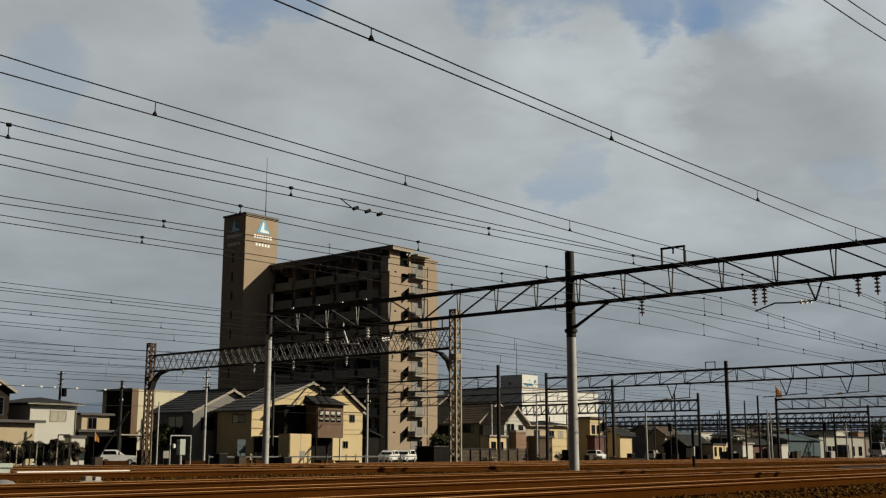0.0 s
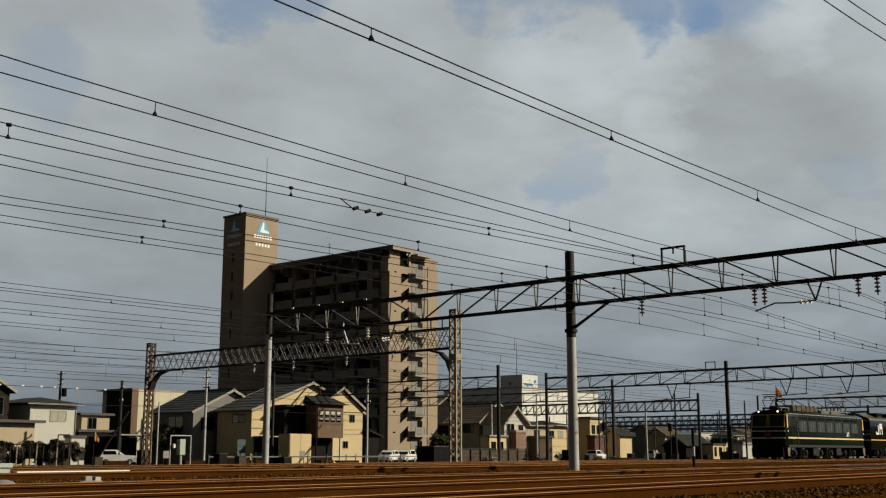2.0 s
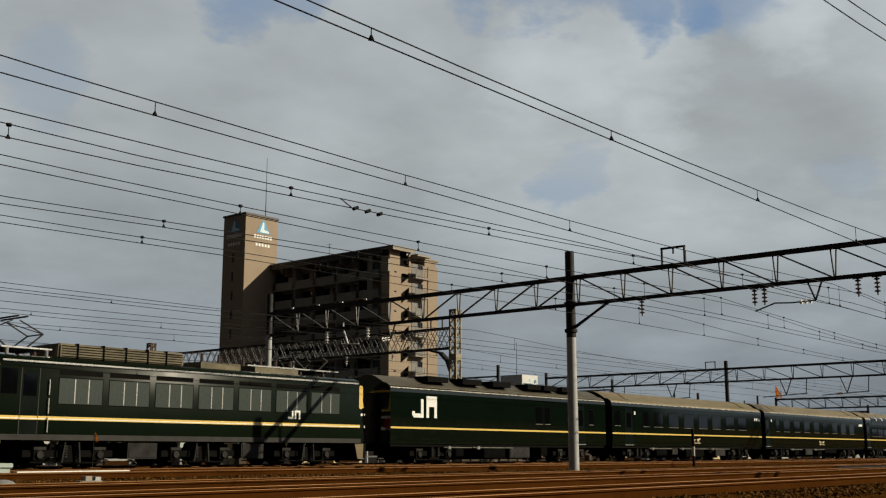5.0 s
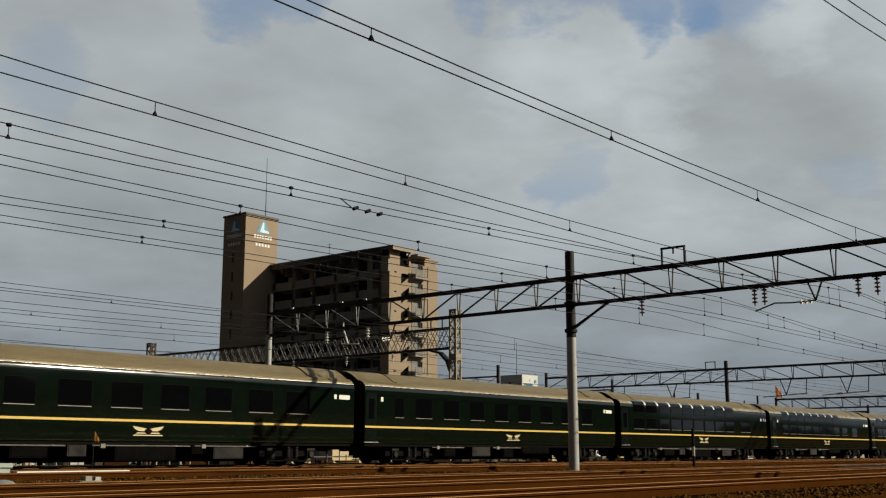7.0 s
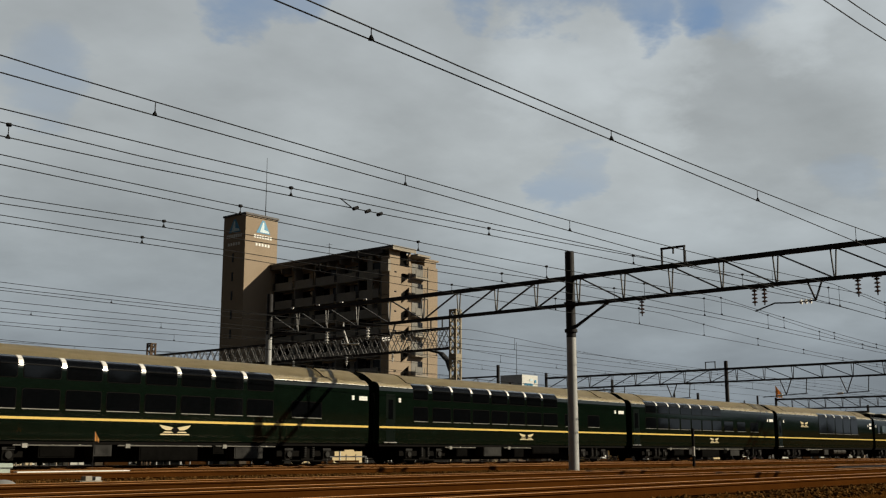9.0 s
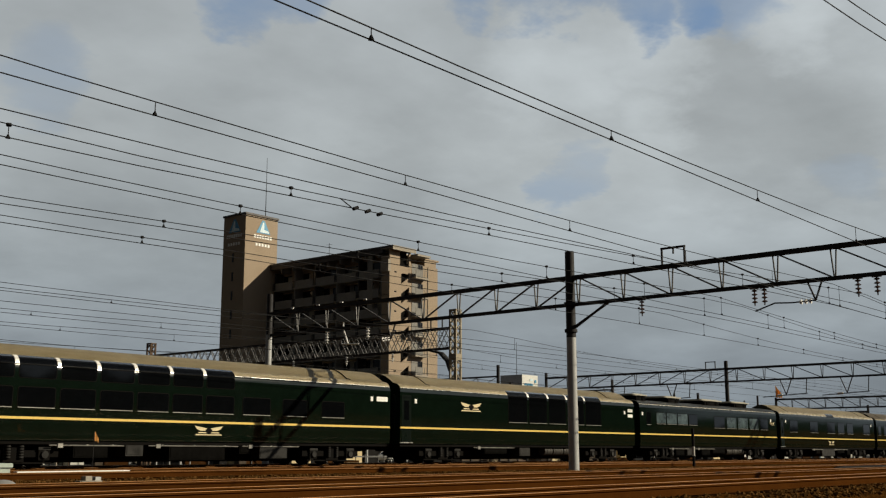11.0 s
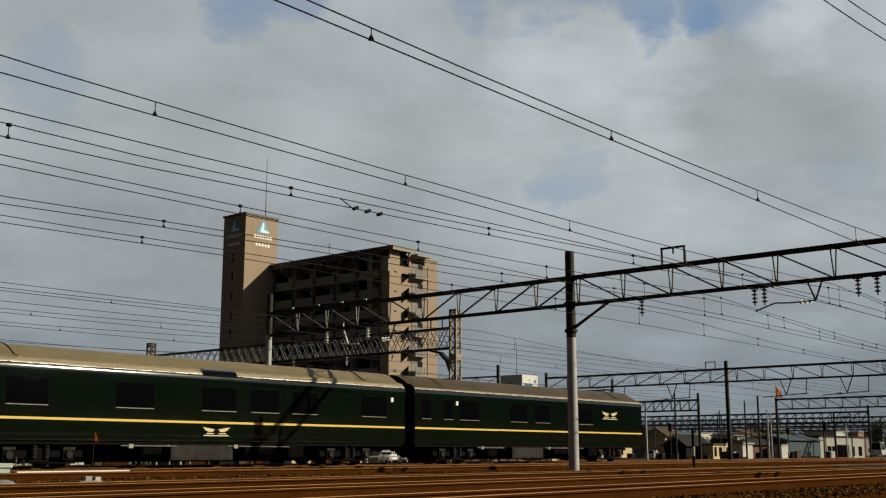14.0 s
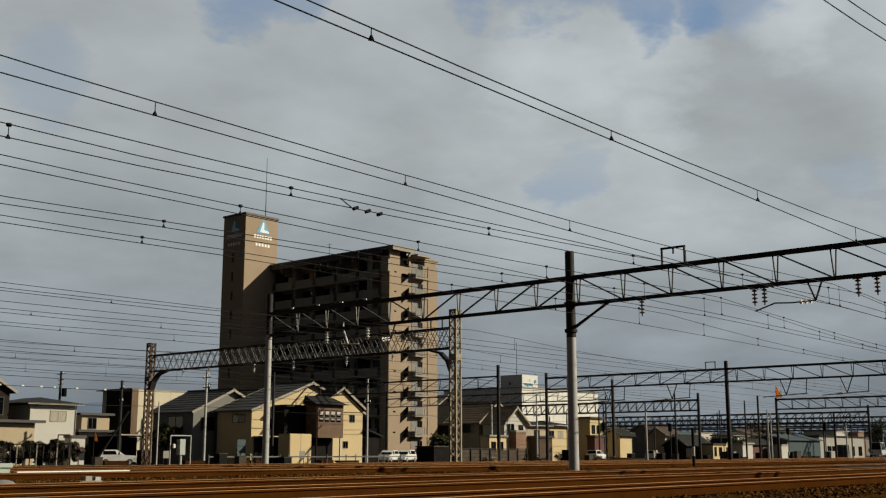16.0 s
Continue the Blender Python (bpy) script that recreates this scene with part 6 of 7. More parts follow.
def bay():
    t = thing("bay_room", (74.55, 78.0, 0.001), "brown clad upper room with a row of white windows over a dark porch", "house")
    wall_box(t, "wall", BROWNPANEL, 0, 3.75, 0, 1.45, 2.1, 5.35, "brown siding")
    bm = bmesh.new()
    lo = [bm.verts.new(p) for p in ((-0.5, -0.5, 5.35), (4.0, -0.5, 5.35), (4.0, 1.48, 5.35), (-0.5, 1.48, 5.35))]
    hi = [bm.verts.new(p) for p in ((-0.2, 1.48, 6.25), (3.2, 1.48, 6.25))]
    bm.faces.new((lo[0], lo[1], hi[1], hi[0]))
    bm.faces.new((lo[1], lo[2], hi[1]))
    bm.faces.new((lo[3], lo[0], hi[0]))
    bm.faces.new((lo[2], lo[3], hi[0], hi[1]))
    bm.faces.new(list(reversed(lo)))
    part("roof", bm, ROOF_TILE, t)
    for i in range(4):
        x = 0.36 + i * 0.80
        for z0, z1, m in ((4.35, 4.75, WHITE), (3.85, 4.05, WHITE)):
            one("window", GLASS, t, span, x, x + 0.6, -0.03, -0.004, z0 - 0.2, z1 + 0.02)
            one("blind", m, t, span, x + 0.06, x + 0.54, -0.045, -0.032, z0, z1 - 0.06, label="white blind")
    for x in (0.1, 3.4):
        one("porch_post", WHITE if x > 1 else BROWN, t, span, x, x + 0.14, 0.05, 0.19, -LOW, 2.1)
    one("porch_wall", BLACKWALL, t, span, 0.0, 3.5, 1.2, 1.45, -LOW, 2.09)
    # the wing's black walls hold the deep shade beside the bay
    b = thing("dark_wing", (72.45, 79.9, 0.001), "house wing coloured black to give its deep shade", "house")
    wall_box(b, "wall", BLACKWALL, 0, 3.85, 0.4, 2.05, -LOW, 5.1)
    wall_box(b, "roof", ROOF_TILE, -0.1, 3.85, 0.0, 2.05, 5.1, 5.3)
    w = thing("awning", (69.9, 79.6, 0.001), "pale flat awning on thin posts before the cream house", "awning")
    one("roof", CONC, w, span, 0, 2.6, 0, 2.3, 2.12, 2.24)
    for x in (0.1, 2.5):
        one("post", STEEL, w, tube, (x, 0.1, -LOW), (x, 0.1, 2.12), 0.05, seg=8)
    one("back_panel", BLACKWALL, w, span, 0.2, 2.6, 2.2, 2.3, -LOW, 2.1)
    one("door", BLUEGREY, w, span, -1.9, -0.9, 2.3, 2.36, -LOW, 1.9)
    s = thing("storage_shed", (67.5, 74.0, 0.001), "plain cream storage shed", "shed")
    bm = bmesh.new()
    span(bm, 0, 2.7, 0, 1.6, -LOW, 2.35)
    bmesh.ops.bevel(bm, geom=bm.edges[:], offset=0.05, segments=2, affect="EDGES")
    part("wall", bm, CREAM, s)
    one("door_seam", DARKTRIM, s, span, 1.33, 1.36, -0.006, -0.002, 0.1, 2.35)
    l = thing("lean_to", (83.0, 79.0, 0.001), "small lean-to with tiled roof", "shed")
    one("wall", BLACKWALL, l, span, 0.1, 1.9, 0.2, 2.4, -LOW, 2.2)
    bm = bmesh.new()
    bar(bm, (-0.2, 1.2, 3.05), (2.3, 1.2, 2.3), 2.6, 0.14)
    part("roof", bm, ROOF_TILE, l)


bay()
gable_house("house", (110.9, 86.0, 0), (7.4, 5.0), 4.6, 7.05, BEIGE, ROOF_TAN, "y", "cream two-storey house with pale tan tiled roof", windows=(("y", 0.95, 2.0, 3.0, 4.1), ("x", 0.9, 2.9, 3.2, 4.2)))
gable_house("house", (111.0, 82.0, 0), (4.6, 3.4), 4.45, 6.2, WHITE, ROOF_TAN, "y", "small white house with tan tiled roof and balcony", windows=(("y", 0.5, 2.1, 3.25, 4.25, WHITE), ("y", 3.1, 4.0, 3.0, 4.1, BROWN)))
flat_house("balcony_box", (112.0, 80.9, 0), (2.2, 1.0), 3.2, TERRA, CONC, "terracotta panelled porch of a house", over=0.05, category="porch")
flat_house("lean_to", (104.6, 79.5, 0), (3.4, 1.4), 2.5, CREAM, CONC, "small cream lean-to with pale roof edge", (("y", 0.4, 1.2, 0.6, 1.9), ("y", 1.9, 2.7, 0.6, 1.9)), over=0.2, category="shed")
hip_house("house", (117.6, 84.0, 0), (6.0, 5.0), 4.1, 5.0, BEIGE, ROOF_TILE, "beige house with dark hipped roof", 0.5, (("y", 0.8, 1.8, 2.6, 3.6, CONC, CURTAIN), ("y", 2.8, 4.0, 2.6, 3.6), ("y", 1.9, 2.9, -0.2, 1.6, BROWN)))
hip_house("house", (125.4, 85.5, 0), (5.2, 5.0), 4.3, 5.1, CREAM, ROOF_TILE, "cream house with dark hipped roof", 0.6, (("y", 0.7, 1.9, 2.7, 3.6), ("y", 3.0, 4.2, 2.7, 3.6, CONC, CURTAIN)))
flat_house("awning_porch", (119.0, 82.2, 0), (3.0, 1.7), 2.6, BROWN, DARKTRIM, "low brown porch with dark flat roof", (), over=0.25, category="porch")
# house and garage walls are black to carry the apartment block's shade
gable_house("house", (132.6, 112.0, 0), (6.8, 9.0), 7.6, 9.6, BLACKWALL, PALE_SHEET, "y", "house with pale grey sheet roof, its walls coloured black for shade", windows=(("x", 1.0, 3.0, 5.0, 6.4, CONC),))
flat_house("garage", (124.3, 101.5, 0), (7.2, 4.0), 4.6, BLACKWALL, DARKTRIM, "garage coloured black to give the apartment block's shade", over=0.2, category="garage")
flat_house("house", (137.6, 86.0, 0), (3.4, 3.0), 5.6, CREAM, ROOF_BROWN, "tall narrow cream house with flat brown roof", (("y", 0.5, 1.3, 3.4, 4.6), ("y", 1.9, 2.7, 3.4, 4.6)), over=0.35)
flat_house("porch", (136.6, 84.6, 0), (2.6, 1.3), 2.9, REDWALL, DARKTRIM, "dull red porch before the house", over=0.15, category="porch")
gable_house("shed", (144.4, 85.0, 0), (3.5, 2.9), 3.3, 4.0, CREAM, ROOF_TILE, "x", "pale sunlit shed with dark low roof", windows=())
flat_house("shed", (150.0, 90.0, 0), (7.0, 4.0), 3.6, BLACKWALL, DARKTRIM, "dark clad workshop shed", (("y", 1.0, 2.2, 1.6, 2.6), ("y", 4.2, 5.6, -0.3, 2.0)), over=0.3, category="shed")
gable_house("house", (167.9, 90.0, 0), (4.6, 3.2), 3.7, 4.75, BEIGE, ROOF_BROWN, "x", "small beige house with brown roof", windows=(("y", 0.7, 1.7, 1.9, 3.0), ("y", 2.7, 3.8, 1.9, 3.0)))
gable_house("shed", (163.7, 84.0, 0), (8.9, 4.0), 2.0, 3.3, BLACKWALL, ROOF_TILE, "x", "dark low shed with sloping sheet roof", windows=())
flat_house("shed", (168.2, 81.4, 0), (4.0, 2.4), 1.9, CREAM, DARKTRIM, "low cream store with dark doors", (("y", 0.5, 1.2, 0.1, 1.5), ("y", 2.2, 3.2, 0.1, 1.5)), over=0.2, category="shed")
gable_house("shed", (178.0, 84.0, 0), (2.1, 2.4), 2.1, 2.8, CREAM, ROOF_TILE, "y", "small cream shed with grey gable roof", windows=(("y", 0.7, 1.4, 0.2, 1.5),))
hip_house("house", (237.2, 110.0, 0), (8.2, 5.0), 4.4, 5.5, WHITE, ROOF_TILE, "white house with dark hipped roof beyond the yard", 0.4, (("y", 1.0, 2.6, 2.4, 3.6), ("y", 4.6, 6.6, 2.4, 3.6)))
flat_house("shed", (163.3, 74.0, 0), (3.8, 2.0), 1.95, WHITE, CONC, "small white trackside hut", category="shed")
gable_house("house", (189.5, 84.0, 0), (9.6, 3.0), 2.2, 2.9, REDWALL, ROOF_TILE, "x", "dull red shed with grey roof", windows=(("y", 3.4, 4.4, 0.8, 1.7), ("y", 7.0, 8.6, 0.3, 1.7, WHITE, CURTAIN)))
flat_house("notice_board", (184.9, 83.8, 0), (4.0, 0.3), 2.4, WHITE, DARKTRIM, "white panel standing before the red shed", over=0.02, category="panel")
flat_house("shed", (195.5, 81.0, 0), (3.2, 1.8), 1.9, WHITE, CONC, "small white hut before the red shed", over=0.15, category="shed")
gable_house("warehouse", (199.5, 81.5, 0), (16.6, 7.0), 3.0, 3.8, BLUEGREY, BLUEGREY, "x", "blue-grey sheet metal warehouse", windows=())
flat_house("factory", (216.9, 82.0, 0), (26.0, 9.0), 3.8, DUSTY_WHITE, ROOF_TILE, "long pale single-storey workshop", (("y", 4.4, 6.4, 1.0, 1.9), ("y", 7.0, 8.6, 1.0, 1.9), ("y", 9.8, 16.5, -0.3, 2.2), ("y", 18.5, 20.0, 0.0, 1.9), ("y", 22.5, 24.5, 0.0, 1.9)), category="workshop")
flat_house("brick_block", (280.7, 96.0, 0), (5.0, 4.0), 5.7, TERRA, CONC, "small terracotta block behind the workshop", category="building")
gable_house("hall", (262.0, 112.0, 0), (16.0, 8.0), 6.0, 7.6, GREYWALL, ROOF_SLATE, "x", "grey hall with pitched slate roof behind the workshop", windows=())


def far_factory():
    t = thing("factory", (210.4, 150.0, 0.001), "large pale factory hall with rooftop block", "factory")
    wall_box(t, "wall", FACTORY_WHITE, 0, 34.0, 0, 24.0, -LOW, 15.75)
    # thin skins on the shaded side carry the painted sky tint
    wall_box(t, "side_wall", FACTORY_SHADE_SIDE, -0.2, -0.004, 0, 24, -LOW, 15.75)
    wall_box(t, "roof", CONC, -0.3, 34.2, -0.2, 24.2, 15.75, 16.0)
    wall_box(t, "rooftop_block", FACTORY_WHITE, 0.15, 6.6, 0.1, 6.5, 16.0, 18.95)
    wall_box(t, "block_side", FACTORY_SHADE_SIDE, 0.1, 0.146, 0.1, 6.5, 16.0, 18.95)
    one("block_hatch", DARKTRIM, t, span, 0.06, 0.1, 3.4, 3.9, 16.6, 17.2)
    one("block_vent", DARKTRIM, t, span, 2.2, 2.5, 0.05, 0.1, 16.2, 16.5)
    bm = bmesh.new()
    for i, w in enumerate((0.42, 0.2, 0.3, 0.34, 0.3, 0.3, 0.36, 0.3)):
        span(bm, 1.0 + i * 0.44, 1.0 + i * 0.44 + w, -0.02, 0.09, 16.45, 16.95)
    s = part("sign", bm, SIGN_BLUE, t, "blue lettering bar")
    one("sign_disc", SIGN_BLUE, s, tube, (5.5, 0.09, 17.5), (5.5, -0.02, 17.5), 0.4, seg=14)
    one("sign_disc", LIGHT_BLUE, s, span, 3.2, 4.4, -0.02, 0.09, 17.6, 18.0)
    one("mast", STEEL, t, tube, (2.0, 3, 18.9), (2.0, 3, 27.0), 0.08, 0.04, 6)
    for k in range(7):
        one("wall_joint", CONC, t, span, 4.6 + k * 4.2, 4.68 + k * 4.2, -0.02, -0.003, 0.2, 15.6)


far_factory()

# the town beyond the yard
WALLS = (WHITE, BEIGE, GREYWALL, GREYWALL, BROWN, BROWN, REDWALL)
ROOFS = (ROOF_TILE, ROOF_BROWN, ROOF_TILE, BLUEGREY)


def town():
    rng = random.Random(11)
    for k in range(46):
        u = k / 46
        x = 165 + u * 330 + rng.uniform(-6, 6)
        y = 100 + rng.uniform(0, 70) + (0 if x < 260 else rng.uniform(-20, 60))
        w, dpt, h = rng.uniform(7, 12), rng.uniform(6, 10), rng.choice((3.0, 3.2, 4.6, 5.2))
        wm, rm = rng.choice(WALLS), rng.choice(ROOFS)
        wins = (("y", 1.2, 2.8, h - 2.2, h - 1.0), ("y", w - 3.0, w - 1.2, h - 2.2, h - 1.0))
        names = {"white_render": "white", "beige_siding": "beige", "cream_plaster": "cream", "grey_siding": "grey", "pale_panel": "pale", "brown_siding": "brown", "dull_red_wall": "dull red"}
        col = names[wm.name]
        if rng.random() < 0.25:
            flat_house("house", (x, y, 0), (w, dpt), h + rng.choice((0, 2.6)), wm, CONC, "distant %s flat-roofed building beyond the yard" % col, wins)
        else:
            gable_house("house", (x, y, 0), (w, dpt), h, h + rng.uniform(1.2, 2.2), wm, rm, rng.choice("xy"), "distant %s house with pitched roof beyond the yard" % col, windows=wins)
    for k, (x, y, sx, sz) in enumerate(((120, 98, 14, 3.4), (146, 97, 16, 3.6), (168, 110, 18, 4.5), (196, 92, 20, 4.0), (232, 98, 26, 5.0), (275, 110, 34, 6.0), (330, 130, 44, 7.0), (95, 118, 10, 4.0), (400, 120, 60, 8.0))):
        clump("hedge", (x, y, 0), (sx, 5.0, sz), 2600, LEAF, "dark evergreen hedge behind the houses", "hedge", "stuff", leaf=0.45, seed=20 + k)


town()


def hills():
    bm = bmesh.new()
    top, low = [], []
    for i in range(61):
        a = radians(-10 + i * 1.9)
        r = 2900
        deg = -10 + i * 1.9
        h = 78 + 48 * max(0.0, min(1.0, (deg - 44) / 12)) + 22 * noise.noise((i * 0.23, 0, 5)) + 12 * noise.noise((i * 0.9, 2, 5))
        low.append(bm.verts.new((r * math.cos(a), r * math.sin(a), -5)))
        top.append(bm.verts.new((r * math.cos(a), r * math.sin(a), max(12, h))))
    for i in range(60):
        bm.faces.new((low[i], low[i + 1], top[i + 1], top[i]))
    tagged(part("backdrop", bm, HAZE_HILL), "hills on the horizon, glowing evenly in a painted blue haze", "hills", kind="structure")
    # unseen dark tree belt behind the lineside, added to shape the train's reflections
    bm = bmesh.new()
    rng = random.Random(3)
    pts = []
    for i in range(90):
        a = radians(75 + i * 3.2)
        pts.append((120 * math.cos(a), 120 * math.sin(a), 14 + rng.uniform(-3.0, 3.0)))
    line = [(x, -45.0, 6.6 + 3.2 * noise.noise((x * 0.03, 0, 1)) + 2.4 * noise.noise((x * 0.13, 4, 1)) + rng.uniform(-0.7, 0.7)) for x in range(-150, 1000, 2)]
    for p, q in list(zip(pts, pts[1:])) + list(zip(line, line[1:])):
        v = [bm.verts.new((p[0], p[1], -1)), bm.verts.new((q[0], q[1], -1)), bm.verts.new(q), bm.verts.new(p)]
        bm.faces.new(v)
    tagged(part("backdrop", bm, REFLECTION_BELT), "unseen belt of trees added to darken the train's reflections", "trees", kind="structure")


hills()

# ---- yard furniture ----


def pole(x, y, h, r, m, label, arms=(), name="utility_pole", lean=(0, 0)):
    t = thing(name, (x, y, 0), label, "pole")
    h, arms = h + LOW, [(z + LOW, w) for z, w in arms]
    one("shaft", m, t, tube, (0, 0, -0.05), (lean[0], lean[1], h), r, r * 0.75, 10)
    for z, w in arms:
        one("crossarm", STEEL, t, bar, (-0.2, -w / 2, z), (0.2, w / 2, z), 0.09)
        for s in (-0.45, 0, 0.45):
            one("insulator", CERAMIC, t, tube, (s * 0.4 * w / 1.2, s * w, z + 0.04), (s * 0.4 * w / 1.2, s * w, z + 0.22), 0.06, 0.03, 8)
    return t


pole(68.3, 77.3, 8.1, 0.15, STEEL, "dark weathered utility pole beside the houses")
pole(77.6, 74.0, 7.8, 0.13, GALV, "grey utility pole beside the cream house", ((5.5, 1.2),))
pole(64.3, 82.2, 8.3, 0.14, GALV, "grey utility pole with lamps and transformers", ((7.6, 1.6), (6.7, 1.4)))
pole(51.6, 71.8, 4.6, 0.07, GALV, "thin grey lamp pole")
pole(59.0, 88.0, 7.3, 0.17, STEEL, "dark utility pole beside the carport", ((6.6, 1.2), (5.4, 1.0)))
pole(50.4, 78.8, 4.0, 0.10, STEEL, "leaning dark stay pole", lean=(1.9, -2.0))
t = pole(82.0, 137.0, 11.8, 0.2, STEEL, "distant utility pole with transformer", ((11.4, 2.6), (10.6, 2.2), (10.0, 2.0)))
one("transformer", UNDER, t, tube, (0.45, -0.3, 8.8), (0.45, -0.3, 9.9), 0.35, seg=12)


def lineside_poles():
    rng = random.Random(8)
    for k in range(60):
        x = 100 + k * 4.6 + rng.uniform(-3, 3)
        y = rng.uniform(55, 96)
        pole(x, y, rng.uniform(5.5, 8.2), 0.13, rng.choice((STEEL, GALV, STEEL)), "slim lineside pole in the yard", ((5.2, 1.3),) if k % 3 == 0 else (), "lineside_pole")
    for k in range(7):
        x, y = 128 + k * 13, 58 + rng.uniform(0, 30)
        s = thing("signal_post", (x, y, 0), "dark railway signal post", "signal", "yard signals")
        one("post", STEEL, s, tube, (0, 0, 0), (0, 0, 5.0), 0.08, seg=8)
        bm = bmesh.new()
        span(bm, -0.25, 0.1, -0.25, 0.25, 4.4, 5.6)
        part("signal_head", bm, BLACKWALL, s)


lineside_poles()


def marker_post():
    t = thing("marker_post", (47.9, 24.2, 0), "thin black and white striped marker post", "marker post")
    for z0, z1, m in ((0, 0.5, BLACKWALL), (0.5, 0.95, WHITE), (0.95, 1.35, BLACKWALL), (1.35, 1.8, BLACKWALL)):
        one("band", m, t, tube, (0, 0, z0), (0, 0, z1), 0.07, seg=10)


marker_post()


def relay_box():
    t = thing("relay_cabinet", (50.5, 67.3, 0.001), "pale grey trackside cabinet on a post with a pipe frame", "cabinet")
    one("post", GALV, t, tube, (0, 0, -0.55), (0, 0, 0.5), 0.1, seg=8)
    bm = bmesh.new()
    span(bm, -0.28, 0.28, -0.2, 0.2, 0.48, 1.65)
    bmesh.ops.bevel(bm, geom=bm.edges[:], offset=0.03, segments=2, affect="EDGES")
    c = part("cabinet", bm, GREENBOX, t)
    one("door", GREENBOX, c, span, -0.24, 0.24, -0.22, -0.2, 0.55, 1.58)
    bm = bmesh.new()
    pts = [(-0.75, 0.3, -0.55), (-0.75, 0.3, 1.9), (0.8, -0.1, 1.9), (0.8, -0.1, -0.55)]
    for a, b in zip(pts, pts[1:]):
        tube(bm, a, b, 0.05, seg=8)
    part("pipe_frame", bm, GALV, t)
    one("meter", CERAMIC, t, span, -0.62, -0.45, 0.05, 0.2, 1.0, 1.3)


relay_box()


def yard_fence():
    t = thing("pipe_fence", (47.2, 88.0, 0), "dark rusty pipe fence in front of the white house", "fence")
    n = 11
    ax, ay = 2.45 / n, -7.2 / n
    for i in range(n + 1):
        one("post", STEEL if i % 3 else CONC, t, tube, (i * ax, i * ay, 0), (i * ax, i * ay, 1.95), 0.055, seg=6)
    for z in (0.7, 1.85):
        one("rail", STEEL, t, tube, (0, 0, z), (2.45, -7.2, z), 0.045, seg=6)
    g = thing("gate_frame", (49.3, 82.2, 0), "thin rusty gate frame standing open", "gate")
    bm = bmesh.new()
    pts = [(0, 0, 0), (0, 0, 2.6), (0.4, -1.1, 2.6), (0.4, -1.1, 0)]
    for a, b in zip(pts, pts[1:]):
        tube(bm, a, b, 0.05, seg=6)
    part("frame", bm, RUSTY, g)
    one("rail", RUSTY, g, tube, (0, 0, 1.9), (0.4, -1.1, 1.9), 0.035, seg=6)
    rng = random.Random(5)
    for k in range(16):
        clump("shrub", (47.2 + k * 0.40 + rng.uniform(-0.2, 0.3), 90.6 - k * 0.28, 0), (1.5, 1.2, rng.uniform(1.7, 2.4)), 1500, DARK_LEAF if k % 3 else BARK, "straggly dark shrub behind the pipe fence", "shrub", leaf=0.2, seed=50 + k)


yard_fence()


def panel_fence():
    t = thing("panel_fence", (62.9, 50.5, 0), "low brown board fence with dark posts", "fence")
    n = 7
    for i in range(n + 1):
        x = 8.3 * i / n
        one("post", STEEL, t, span, x - 0.06, x + 0.06, -0.12, -0.02, 0, 1.0)
        if i < n:
            for k in range(3):
                one("board", WOODF, t, span, x + 0.07, x + 8.3 / n - 0.07, -0.02, 0.02, 0.04 + k * 0.28, 0.30 + k * 0.28)
    one("top_rail", STEEL, t, span, -0.06, 8.36, -0.1, -0.025, 0.9, 0.97)
    h = thing("tool_hut", (59.6, 50.6, 0), "black low tool hut beside the portal post", "hut")
    one("wall", BLACKWALL, h, span, 0.4, 2.4, 0, 1.6, 0, 1.05)
    one("lid", DARKTRIM, h, span, 0.3, 2.5, -0.1, 1.7, 1.05, 1.13)


panel_fence()


def guard_rail():
    for x0, y0, x1, y1 in ((66.0, 72.5, 72.5, 67.0), (73.5, 71.5, 83.0, 66.0), (60.0, 76.0, 65.0, 72.5)):
        t = thing("guard_rail", (x0, y0, 0), "low pale guard rail along the yard road", "guard rail", "guard rails along the road")
        n = 5
        for i in range(n + 1):
            f = i / n
            one("post", STEEL_MID, t, tube, ((x1 - x0) * f, (y1 - y0) * f, 0), ((x1 - x0) * f, (y1 - y0) * f, 1.0), 0.05, seg=6)
        one("beam", GALV, t, bar, (0, 0, 0.80), (x1 - x0, y1 - y0, 0.80), 0.05, 0.11)


guard_rail()


